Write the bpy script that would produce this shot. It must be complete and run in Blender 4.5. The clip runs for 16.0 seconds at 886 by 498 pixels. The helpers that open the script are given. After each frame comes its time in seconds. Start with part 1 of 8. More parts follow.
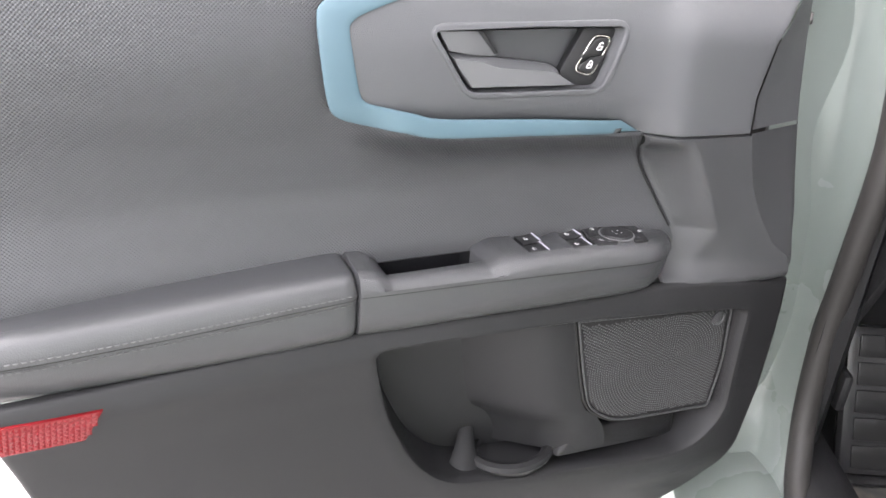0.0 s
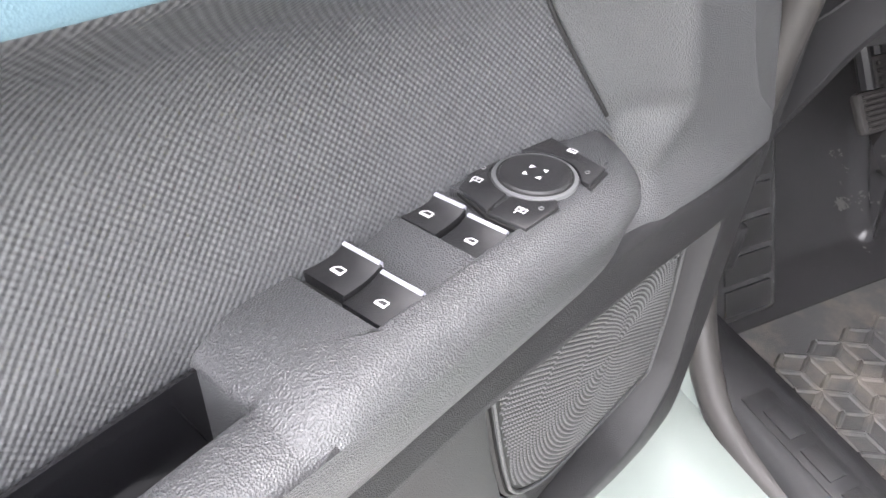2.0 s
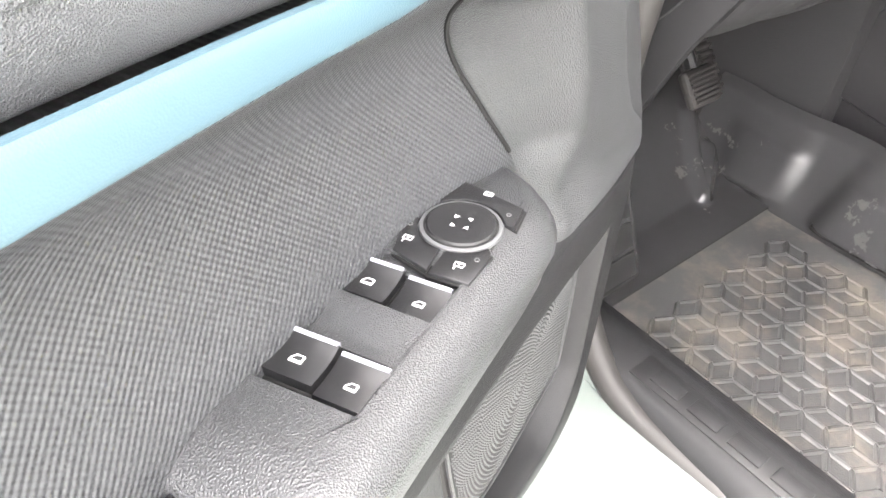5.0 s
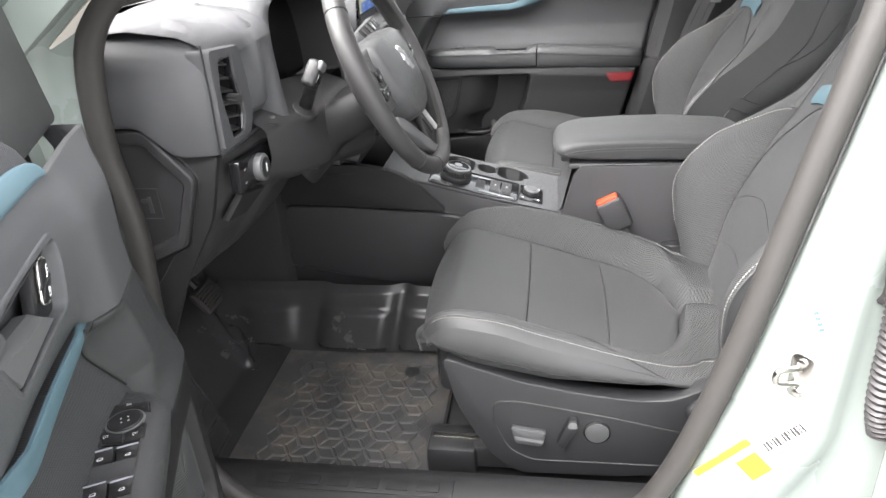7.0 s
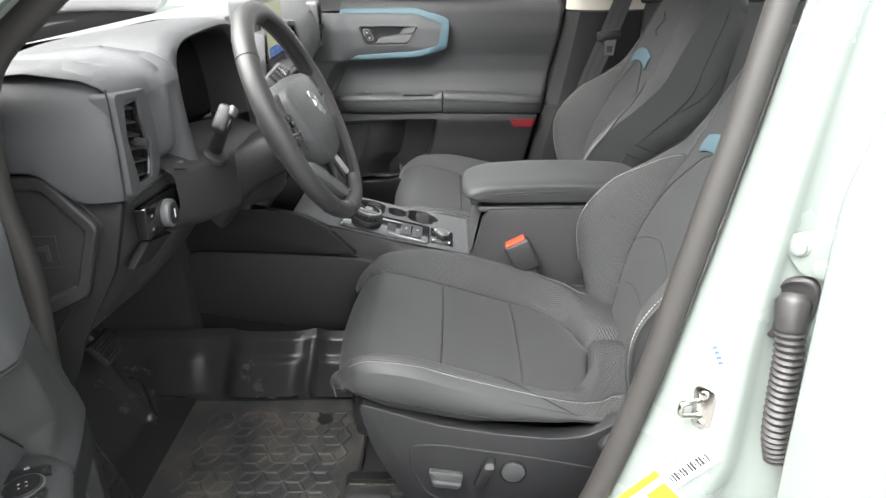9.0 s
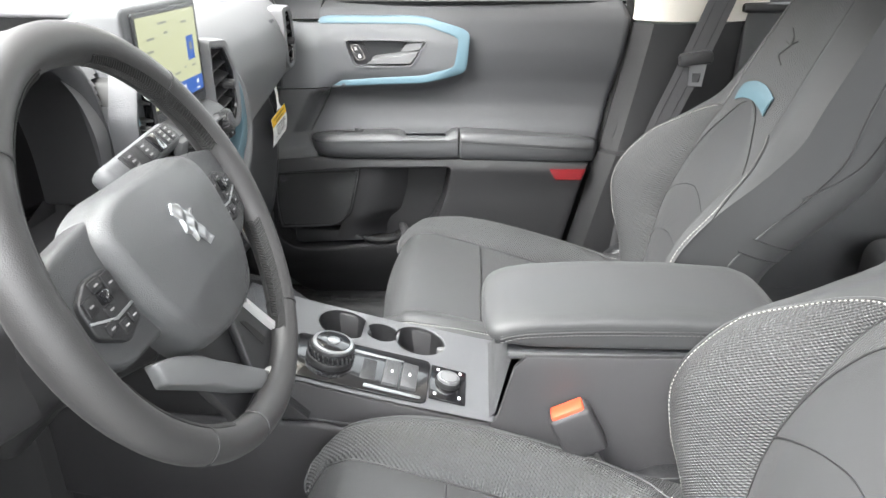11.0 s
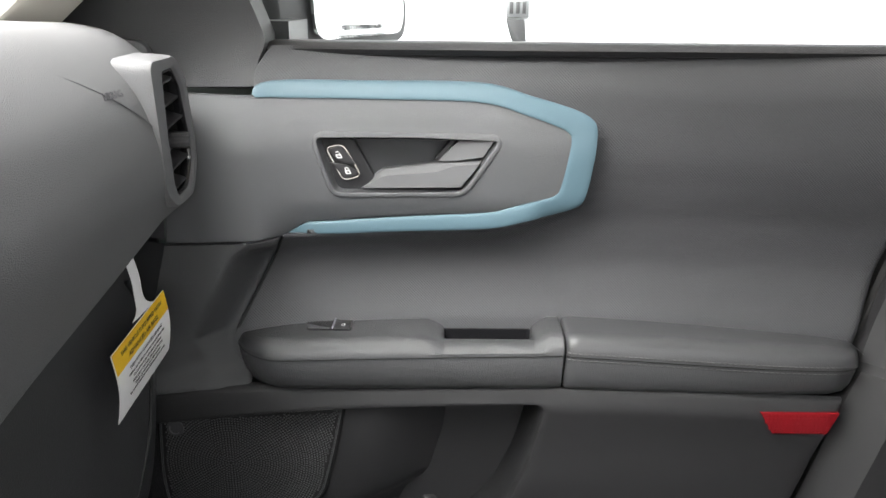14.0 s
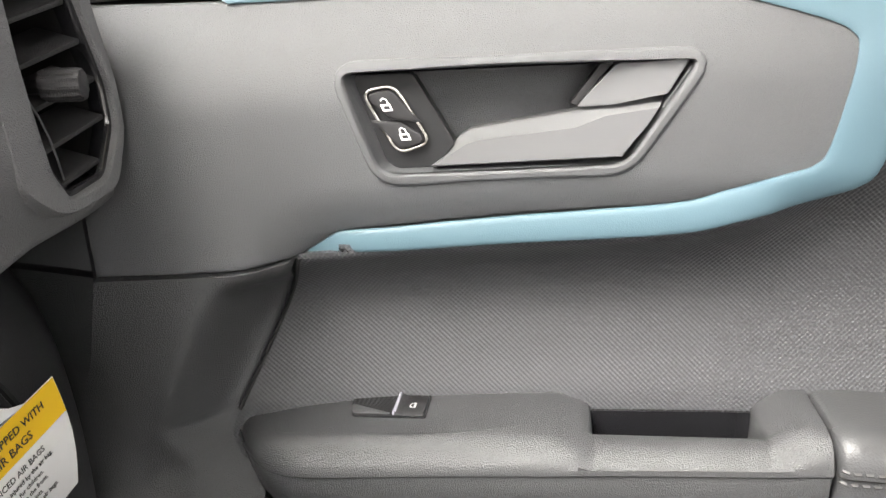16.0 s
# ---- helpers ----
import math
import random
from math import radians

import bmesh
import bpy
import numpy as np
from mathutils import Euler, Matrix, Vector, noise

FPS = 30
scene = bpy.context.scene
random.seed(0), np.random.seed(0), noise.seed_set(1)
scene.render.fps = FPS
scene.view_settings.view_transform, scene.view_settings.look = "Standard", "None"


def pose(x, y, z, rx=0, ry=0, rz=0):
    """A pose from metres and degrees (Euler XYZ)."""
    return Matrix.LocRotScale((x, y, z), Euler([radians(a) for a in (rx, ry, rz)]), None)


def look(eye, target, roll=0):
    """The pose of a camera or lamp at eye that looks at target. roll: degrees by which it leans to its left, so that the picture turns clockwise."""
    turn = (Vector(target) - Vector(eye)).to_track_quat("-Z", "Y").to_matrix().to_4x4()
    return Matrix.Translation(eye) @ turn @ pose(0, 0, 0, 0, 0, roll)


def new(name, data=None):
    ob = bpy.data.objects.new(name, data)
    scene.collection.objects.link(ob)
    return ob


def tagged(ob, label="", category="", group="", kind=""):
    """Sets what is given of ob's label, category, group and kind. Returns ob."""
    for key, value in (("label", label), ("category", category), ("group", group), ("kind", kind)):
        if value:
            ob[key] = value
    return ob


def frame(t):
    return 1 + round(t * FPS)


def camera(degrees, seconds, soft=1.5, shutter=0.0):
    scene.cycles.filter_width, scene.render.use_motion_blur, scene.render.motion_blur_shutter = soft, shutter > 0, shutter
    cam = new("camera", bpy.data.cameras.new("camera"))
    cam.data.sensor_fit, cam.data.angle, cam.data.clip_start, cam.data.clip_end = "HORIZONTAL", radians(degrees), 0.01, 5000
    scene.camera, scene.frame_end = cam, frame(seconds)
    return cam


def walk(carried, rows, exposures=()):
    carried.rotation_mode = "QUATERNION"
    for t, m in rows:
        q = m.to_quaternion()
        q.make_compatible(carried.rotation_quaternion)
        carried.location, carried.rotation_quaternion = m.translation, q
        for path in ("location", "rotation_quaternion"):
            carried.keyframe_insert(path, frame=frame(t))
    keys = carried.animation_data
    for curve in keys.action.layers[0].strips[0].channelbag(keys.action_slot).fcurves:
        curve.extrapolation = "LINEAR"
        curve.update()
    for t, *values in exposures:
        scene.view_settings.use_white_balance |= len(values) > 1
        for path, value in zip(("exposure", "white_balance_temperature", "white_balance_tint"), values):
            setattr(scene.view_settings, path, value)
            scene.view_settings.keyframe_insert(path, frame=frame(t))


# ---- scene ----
cam = camera(63.7, 16.0)
PATH = [
    (0, (-1.145, 0.045, 1.200), (-1.262, 1.820, 0.288), 1.5),
    (0.5, (-1.236, 0.167, 1.190), (-0.907, 1.876, 0.204), -0.9),
    (1, (-1.244, 0.280, 1.164), (-0.711, 1.889, 0.102), -0.4),
    (1.5, (-1.187, 0.414, 1.121), (-0.550, 1.917, -0.035), 0.6),
    (2, (-1.150, 0.491, 1.062), (-0.512, 1.861, -0.248), 1.3),
    (2.5, (-1.131, 0.546, 1.037), (-0.450, 1.802, -0.363), 1.8),
    (3, (-1.123, 0.570, 1.022), (-0.434, 1.781, -0.413), 3.1),
    (3.2, (-1.121, 0.574, 1.021), (-0.426, 1.783, -0.413), 3.4),
    (5.5, (-1.225, 0.462, 1.152), (-0.039, 1.542, -0.043), 2.1),
    (6, (-1.315, 0.346, 1.238), (0.167, 1.283, 0.275), -1.2),
    (6.5, (-1.413, 0.305, 1.289), (0.286, 0.864, 0.394), -2.1),
    (7, (-1.493, 0.304, 1.317), (0.279, 0.597, 0.435), -3.3),
    (7.5, (-1.518, 0.308, 1.335), (0.291, 0.479, 0.500), -2.4),
    (8, (-1.525, 0.317, 1.329), (0.303, 0.395, 0.522), -0.3),
    (8.2, (-1.522, 0.318, 1.331), (0.311, 0.371, 0.533), 0.0),
    (10.3, (-1.235, 0.305, 1.301), (0.609, 0.332, 0.526), -1.2),
    (10.5, (-1.122, 0.298, 1.299), (0.719, 0.367, 0.521), -0.1),
    (11, (-0.87, 0.308, 1.299), (0.964, 0.398, 0.507), -0.3),
    (11.5, (-0.684, 0.368, 1.285), (1.151, 0.381, 0.49), 0.2),
    (12, (-0.559, 0.395, 1.294), (1.267, 0.354, 0.479), 1.1),
    (12.5, (-0.423, 0.418, 1.285), (1.407, 0.307, 0.486), 2.6),
    (13, (-0.269, 0.438, 1.287), (1.579, 0.334, 0.528), 4.2),
    (13.5, (-0.128, 0.467, 1.275), (1.74, 0.374, 0.567), 2.6),
    (14, (0.044, 0.47, 1.223), (1.935, 0.479, 0.572), 0.5),
    (14.5, (0.154, 0.466, 1.191), (2.035, 0.63, 0.53), -1.9),
    (15, (0.26, 0.467, 1.164), (2.139, 0.648, 0.503), -2.9),
    (15.5, (0.33, 0.48, 1.143), (2.203, 0.71, 0.481), -3.6),
    (16, (0.361, 0.486, 1.139), (2.21, 0.819, 0.453), -4.4),
]
walk(cam, [(t, look(eye, target, roll)) for t, eye, target, roll in PATH], [(0, 4.2, 6500, 17), (0.5, 4.65, 6470, 18), (1.0, 4.85, 6580, 18), (2.0, 5.0, 6480, 17), (2.5, 5.0, 6450, 17), (3.2, 5.05, 6550, 17), (5.3, 5.55, 6800, 14), (5.6, 5.15, 6750, 14), (6.0, 4.8, 6600, 15), (6.5, 4.5, 6520, 14), (7.2, 3.15, 6500, 11), (8.2, 2.95, 6500, 9), (10.3, 3.5, 6420, 8), (11.0, 3.85, 6400, 9), (12.0, 3.9, 6420, 8), (13.0, 3.75, 6450, 9), (13.7, 3.2, 6500, 9), (14.1, 3.15, 6550, 10), (14.6, 4.0, 6800, 11), (16, 3.8, 6850, 11)])
SKY, SUN = 0.115, 2.5

# ---- light ----
world = bpy.data.worlds.new("sky")
world.use_nodes = True
scene.world = world
wn = world.node_tree.nodes
sky = wn.new("ShaderNodeTexSky")
sky.sky_type, sky.sun_disc = "NISHITA", False
sky.sun_elevation, sky.sun_rotation = radians(53), radians(292)
sky.air_density, sky.dust_density, sky.ozone_density = 1.0, 4.0, 0.6
soften = wn.new("ShaderNodeHueSaturation")
soften.inputs["Saturation"].default_value = 0.08
world.node_tree.links.new(sky.outputs[0], soften.inputs["Color"])
world.node_tree.links.new(soften.outputs[0], wn["Background"].inputs[0])
wn["Background"].inputs[1].default_value = SKY
sun = new("sun", bpy.data.lights.new("sun", "SUN"))
sun.data.energy, sun.data.angle, sun.data.color = SUN, radians(70), (1.0, 0.965, 0.93)
sun.matrix_world = look((0, 0, 0), (0.14, -0.58, -0.80))


# ---- materials ----
def material(name, colour, rough=0.5, metal=0.0, grain=0.0, size=900.0, mottle=0.12, spread=6.0, coat=0.0, sheen=0.0, spec=0.5):
    """A surface with fine grain relief and a broad unevenness in colour and gloss."""
    m = bpy.data.materials.new(name)
    m.use_nodes = True
    n, l = m.node_tree.nodes, m.node_tree.links
    b = n["Principled BSDF"]
    b.inputs["Metallic"].default_value = metal
    b.inputs["Coat Weight"].default_value = coat
    b.inputs["Sheen Weight"].default_value = sheen
    b.inputs["Specular IOR Level"].default_value = spec
    c = n.new("ShaderNodeTexCoord")
    broad = n.new("ShaderNodeTexNoise")
    broad.inputs["Scale"].default_value, broad.inputs["Detail"].default_value = spread, 6
    l.new(c.outputs["Object"], broad.inputs["Vector"])
    mix = n.new("ShaderNodeMix")
    mix.data_type = "RGBA"
    mix.inputs["A"].default_value = (*[v * (1 - mottle) for v in colour], 1)
    mix.inputs["B"].default_value = (*[min(1, v * (1 + mottle)) for v in colour], 1)
    l.new(broad.outputs["Fac"], mix.inputs["Factor"])
    l.new(mix.outputs["Result"], b.inputs["Base Color"])
    gloss = n.new("ShaderNodeMapRange")
    gloss.inputs["To Min"].default_value, gloss.inputs["To Max"].default_value = max(0.02, rough - 0.07), min(1, rough + 0.07)
    l.new(broad.outputs["Fac"], gloss.inputs["Value"])
    l.new(gloss.outputs["Result"], b.inputs["Roughness"])
    if grain:
        fine = n.new("ShaderNodeTexVoronoi")
        fine.inputs["Scale"].default_value = size
        l.new(c.outputs["Object"], fine.inputs["Vector"])
        bump = n.new("ShaderNodeBump")
        bump.inputs["Strength"].default_value, bump.inputs["Distance"].default_value = grain, 0.0004
        l.new(fine.outputs["Distance"], bump.inputs["Height"])
        l.new(bump.outputs["Normal"], b.inputs["Normal"])
    return m


def woven(m, across, along, pitch, depth, angle=45.0, axes="YZ"):
    """Adds a crossed rib relief of the given pitch (metres) to a material, in two of the object's axes."""
    n, l = m.node_tree.nodes, m.node_tree.links
    b = n["Principled BSDF"]
    c = n.new("ShaderNodeTexCoord")
    sep = n.new("ShaderNodeSeparateXYZ")
    l.new(c.outputs["Object"], sep.inputs[0])

    def wave(kx, ky):
        a, e, s = n.new("ShaderNodeMath"), n.new("ShaderNodeMath"), n.new("ShaderNodeMath")
        a.operation, e.operation, s.operation = "MULTIPLY", "MULTIPLY_ADD", "SINE"
        a.inputs[1].default_value, e.inputs[1].default_value = kx, ky
        l.new(sep.outputs[axes[0]], a.inputs[0])
        l.new(sep.outputs[axes[1]], e.inputs[0])
        l.new(a.outputs[0], e.inputs[2])
        l.new(e.outputs[0], s.inputs[0])
        return s
    k = 2 * math.pi / pitch
    ca, sa = math.cos(radians(angle)), math.sin(radians(angle))
    one, two = wave(k * ca, k * sa), wave(-k * sa, k * ca)
    add = n.new("ShaderNodeMath")
    add.operation = "MULTIPLY_ADD"
    add.inputs[1].default_value = along
    l.new(two.outputs[0], add.inputs[0])
    mul = n.new("ShaderNodeMath")
    mul.operation = "MULTIPLY"
    mul.inputs[1].default_value = across
    l.new(one.outputs[0], mul.inputs[0])
    l.new(mul.outputs[0], add.inputs[2])
    bump = n.new("ShaderNodeBump")
    bump.inputs["Strength"].default_value, bump.inputs["Distance"].default_value = 1.0, depth
    l.new(add.outputs[0], bump.inputs["Height"])
    l.new(bump.outputs["Normal"], b.inputs["Normal"])
    return m


def dusty(m, least=0.47, dust=(0.125, 0.110, 0.092)):
    """Lays patches of dry dust over a material."""
    n, l = m.node_tree.nodes, m.node_tree.links
    b = n["Principled BSDF"]
    base = b.inputs["Base Color"].links[0].from_socket
    rough = b.inputs["Roughness"].links[0].from_socket
    c, one, ramp = n.new("ShaderNodeTexCoord"), n.new("ShaderNodeTexNoise"), n.new("ShaderNodeMapRange")
    one.inputs["Scale"].default_value, one.inputs["Detail"].default_value, one.inputs["Roughness"].default_value = 11.0, 9, 0.68
    ramp.inputs["From Min"].default_value, ramp.inputs["From Max"].default_value = least, least + 0.22
    l.new(c.outputs["Object"], one.inputs["Vector"])
    l.new(one.outputs["Fac"], ramp.inputs["Value"])
    mix, mr = n.new("ShaderNodeMix"), n.new("ShaderNodeMix")
    mix.data_type = "RGBA"
    l.new(ramp.outputs[0], mix.inputs["Factor"])
    l.new(base, mix.inputs["A"])
    mix.inputs["B"].default_value = (*dust, 1)
    l.new(mix.outputs["Result"], b.inputs["Base Color"])
    l.new(ramp.outputs[0], mr.inputs[0])
    l.new(rough, mr.inputs[2])
    mr.inputs[3].default_value = 0.8
    l.new(mr.outputs[0], b.inputs["Roughness"])
    return m


def glow(name, colour, strength):
    m = bpy.data.materials.new(name)
    m.use_nodes = True
    b = m.node_tree.nodes["Principled BSDF"]
    b.inputs["Base Color"].default_value = (0.02, 0.02, 0.02, 1)
    b.inputs["Emission Color"].default_value = (*colour, 1)
    b.inputs["Emission Strength"].default_value = strength
    b.inputs["Roughness"].default_value = 0.32
    b.inputs["Specular IOR Level"].default_value = 0.25
    return m


def clear(name, tint=(0.93, 0.97, 0.96)):
    m = bpy.data.materials.new(name)
    m.use_nodes = True
    n, l = m.node_tree.nodes, m.node_tree.links
    n.remove(n["Principled BSDF"])
    a, g, x, f = n.new("ShaderNodeBsdfTransparent"), n.new("ShaderNodeBsdfGlossy"), n.new("ShaderNodeMixShader"), n.new("ShaderNodeFresnel")
    a.inputs[0].default_value, g.inputs["Roughness"].default_value = (*tint, 1), 0.01
    l.new(f.outputs[0], x.inputs[0])
    l.new(a.outputs[0], x.inputs[1])
    l.new(g.outputs[0], x.inputs[2])
    l.new(x.outputs[0], n["Material Output"].inputs[0])
    return m


M_HARD = material("hard_plastic", (0.045, 0.046, 0.048), 0.35, grain=0.9, size=1300, spec=0.6)
M_LOWER = material("lower_plastic", (0.015, 0.015, 0.016), 0.44, grain=0.7, size=1600, spec=0.33)
M_SOFT = material("soft_plastic", (0.076, 0.078, 0.082), 0.42, grain=0.8, size=1800)
# one dash skin twice: a lit tone and a dim tone with the light baked in
M_DASH = material("dash_skin_lit", (0.135, 0.136, 0.140), 0.52, grain=1.0, size=1300, spec=0.38)
M_DASH_DIM = material("dash_skin_dim", (0.060, 0.061, 0.065), 0.50, grain=1.0, size=1300, spec=0.38)
M_CONS = material("console_plastic", (0.030, 0.0295, 0.031), 0.42, grain=0.8, size=1500, spec=0.4)
M_LENS = material("smoked_lens", (0.006, 0.0055, 0.006), 0.22, spec=0.22)
M_VAL = material("valance_plastic", (0.015, 0.0153, 0.0165), 0.40, grain=0.5, size=2200, spec=0.4)
M_DARK = material("black_plastic", (0.016, 0.016, 0.017), 0.42, grain=0.3, size=3000)
M_PIANO = material("gloss_black", (0.008, 0.008, 0.009), 0.12, coat=0.6)
M_INSERT = woven(material("embossed_skin", (0.047, 0.048, 0.051), 0.46), 1.0, 1.0, 0.0021, 0.00011, 45, "YZ")
M_PAD = material("leather_skin", (0.044, 0.045, 0.047), 0.42, grain=0.35, size=900)
M_SEAT = material("seat_leather", (0.035, 0.036, 0.037), 0.50, grain=0.5, size=900, spec=0.34, sheen=0.05)
M_RIM = material("rim_leather", (0.022, 0.0215, 0.022), 0.50, grain=0.35, size=1100, spec=0.55, sheen=0.02)
M_MESH = woven(material("seat_mesh", (0.048, 0.049, 0.050), 0.60, spec=0.35), 1.0, 1.0, 0.0032, 0.0005, 45, "XZ")
M_MESHX = woven(material("seat_mesh_flat", (0.044, 0.045, 0.046), 0.60, spec=0.35), 1.0, 1.0, 0.0034, 0.0005, 58, "XY")
M_RIB = woven(material("seat_rib_cloth", (0.052, 0.053, 0.054), 0.6, spec=0.35), 1.0, 0.3, 0.0034, 0.0005, 20, "XZ")
M_BLUE = material("blue_trim", (0.070, 0.121, 0.147), 0.46, grain=0.15, size=1400, mottle=0.05)
M_THREAD = material("grey_thread", (0.33, 0.33, 0.31), 0.7)
M_BOOT = material("boot_rubber", (0.030, 0.028, 0.029), 0.45, grain=0.3, size=900)
M_TWINE = material("mid_grey_thread", (0.052, 0.052, 0.052), 0.6)
M_SILVER = material("satin_silver", (0.40, 0.41, 0.42), 0.30, metal=0.9)
M_BRIGHT = material("bright_silver_paint", (0.55, 0.55, 0.55), 0.38, metal=0.45)
M_GREYP = material("satin_grey", (0.125, 0.127, 0.130), 0.42, metal=0.20)
M_CHROME = material("bright_steel", (0.62, 0.60, 0.57), 0.22, metal=1.0)
M_PAINT = material("pale_green_grey_paint", (0.195, 0.222, 0.208), 0.26, coat=0.4, mottle=0.02)
M_RUBBER = material("rubber", (0.030, 0.028, 0.0265), 0.55, grain=0.3, size=1000)
M_MAT = material("mat_rubber", (0.024, 0.024, 0.024), 0.33, grain=0.3, size=500, mottle=0.4, spread=14)
M_MATD = dusty(material("dusty_mat_rubber", (0.046, 0.046, 0.046), 0.52, grain=0.4, size=500, mottle=0.4, spread=9))
M_MATG = dusty(material("gloss_mat_rubber", (0.036, 0.036, 0.037), 0.24, grain=0.25, size=700, mottle=0.3, spread=9), 0.62)
# near-black of ducts and seams; also paints the shade inside open gaps
M_INKY = material("black_and_gap_shade", (0.006, 0.006, 0.006), 0.7)
M_MAPINK = glow("screen_ink", (0.35, 0.36, 0.30), 0.06)
M_CARPET = material("carpet", (0.020, 0.020, 0.021), 0.9, grain=1.0, size=700)
M_BEIGE = material("light_trim_cloth", (0.60, 0.57, 0.51), 0.8, grain=0.3, size=900)
M_WHITE = material("white_print", (0.80, 0.80, 0.80), 0.5)
M_PALE = material("pale_grey_print", (0.22, 0.22, 0.22), 0.5)
M_VAN = material("white_vehicle_paint", (0.75, 0.76, 0.77), 0.25, coat=0.6, mottle=0.03)
M_TINT = material("dark_window", (0.02, 0.022, 0.025), 0.08)
M_YELLOW = material("yellow_print", (0.85, 0.52, 0.02), 0.5)
M_LEMON = material("bright_yellow_print", (0.85, 0.80, 0.02), 0.5)
M_INK = material("black_print", (0.03, 0.03, 0.03), 0.6)
M_BLUEINK = material("blue_print", (0.05, 0.09, 0.45), 0.6)
M_LIP = material("bright_key_edge", (0.30, 0.30, 0.34), 0.25)
M_RED = material("red_reflector", (0.150, 0.005, 0.008), 0.16, coat=0.15, spec=0.4)
M_ORANGE = material("red_orange_plastic", (0.62, 0.065, 0.025), 0.4)
M_BELT = material("belt_webbing", (0.035, 0.035, 0.037), 0.7, grain=0.5, size=600)
M_GROUND = material("asphalt", (0.115, 0.112, 0.108), 0.85, grain=0.8, size=160, mottle=0.35, spread=1.5)
M_GLASS = clear("pane_glass")
M_MIRROR = material("mirror_glass", (0.85, 0.86, 0.86), 0.02, metal=1.0, mottle=0.0)
M_SCREEN = glow("screen_map", (0.52, 0.53, 0.33), 0.088)
M_SCREENB = glow("screen_blue", (0.03, 0.10, 0.36), 0.10)
M_SCREENW = glow("screen_marks", (0.75, 0.78, 0.80), 0.09)
M_AMBER = glow("lit_amber", (1.0, 0.35, 0.02), 0.12)
M_DIAL = glow("dial_blue", (0.03, 0.14, 0.75), 0.07)
M_DIALW = glow("dial_marks", (0.75, 0.8, 0.85), 0.045)

# ---- shaping ----
ORIGIN = {}
SIDE = [1.0]


def thing(name, at, label, category, group="", kind="", turn=0.0):
    """An Empty at a thing's base; its parts are given in the car's own axes."""
    ob = new(name)
    at = (at[0] * SIDE[0], at[1], at[2])
    ob.matrix_world = pose(*at, 0, 0, turn)
    ob.empty_display_size = 0.05
    ORIGIN[ob.name] = Vector(at)
    return tagged(ob, label, category, group, kind)


def mesh_of(name, bm, mat, smooth=38):
    me = bpy.data.meshes.new(name)
    bm.to_mesh(me)
    bm.free()
    me.materials.append(mat)
    me.polygons.foreach_set("use_smooth", [True] * len(me.polygons))
    me.set_sharp_from_angle(angle=radians(smooth))
    return me


def root_origin(ob):
    while ob.parent:
        ob = ob.parent
    return ORIGIN.get(ob.name, Vector())


def part(name, bm, mat, parent=None, label="", smooth=38, fix=True):
    """Links a bmesh, given in the car's axes (mirrored on the driver's side), as one mesh under its thing."""
    if SIDE[0] < 0:
        bm.transform(Matrix.Diagonal((-1, 1, 1, 1)))
        bmesh.ops.reverse_faces(bm, faces=bm.faces)
    if fix:
        bmesh.ops.recalc_face_normals(bm, faces=bm.faces)
    if parent is not None:
        bm.transform(Matrix.Translation(-root_origin(parent)))
    ob = new(name, mesh_of(name, bm, mat, smooth))
    ob.parent = parent
    return tagged(ob, label)


def lone(name, bm, mat, label, category, group="", kind="", smooth=38, fix=True):
    """A thing of one mesh."""
    return tagged(part(name, bm, mat, None, "", smooth, fix), label, category, group, kind)


def V(*a):
    return Vector(a)


def spl(pts, n, closed=False):
    """A smooth curve through points, cut into n steps."""
    p = [Vector(q) for q in pts]
    m = len(p)
    out = []
    spans = m if closed else m - 1
    for i in range(n if closed else n + 1):
        f = i / n * spans
        k = min(int(f), spans - 1)
        f -= k
        g = (lambda j: p[j % m]) if closed else (lambda j: p[max(0, min(m - 1, j))])
        a, b, c, d = g(k - 1), g(k), g(k + 1), g(k + 2)
        out.append(0.5 * (2 * b + (c - a) * f + (2 * a - 5 * b + 4 * c - d) * f * f + (3 * b - a - 3 * c + d) * f ** 3))
    return out


def rounded(poly, r, seg=5):
    """A polygon (2D) with its corners rounded; r one radius or one a corner."""
    p = [Vector(q) for q in poly]
    rs = r if isinstance(r, (list, tuple)) else [r] * len(p)
    out = []
    for i, b in enumerate(p):
        a, c = p[i - 1], p[(i + 1) % len(p)]
        u, w = (a - b), (c - b)
        d = min(rs[i], u.length * 0.49, w.length * 0.49)
        if d < 1e-5:
            out.append(b)
            continue
        s, e = b + u.normalized() * d, b + w.normalized() * d
        for k in range(seg + 1):
            f = k / seg
            out.append((1 - f) ** 2 * s + 2 * f * (1 - f) * b + f * f * e)
    return out


def prism(loop, way, bevel=0.0, seg=2, bm=None):
    """A solid from a closed loop of points, pushed along a vector, its edges rounded."""
    own = bmesh.new()
    vs = [own.verts.new(q) for q in loop]
    f = own.faces.new(vs)
    g = bmesh.ops.extrude_face_region(own, geom=[f])
    bmesh.ops.translate(own, vec=Vector(way), verts=[v for v in g["geom"] if isinstance(v, bmesh.types.BMVert)])
    bmesh.ops.recalc_face_normals(own, faces=own.faces)
    if bevel:
        caps = [e for e in own.edges if any(len(q.verts) == len(loop) and len(loop) > 4 for q in e.link_faces)] or list(own.edges)
        bmesh.ops.bevel(own, geom=caps, offset=bevel, segments=seg, profile=0.5, affect="EDGES", clamp_overlap=True)
    return join(bm, own)


def join(bm, own):
    if bm is None:
        return own
    me = bpy.data.meshes.new("tmp")
    own.to_mesh(me)
    own.free()
    bm.from_mesh(me)
    bpy.data.meshes.remove(me)
    return bm


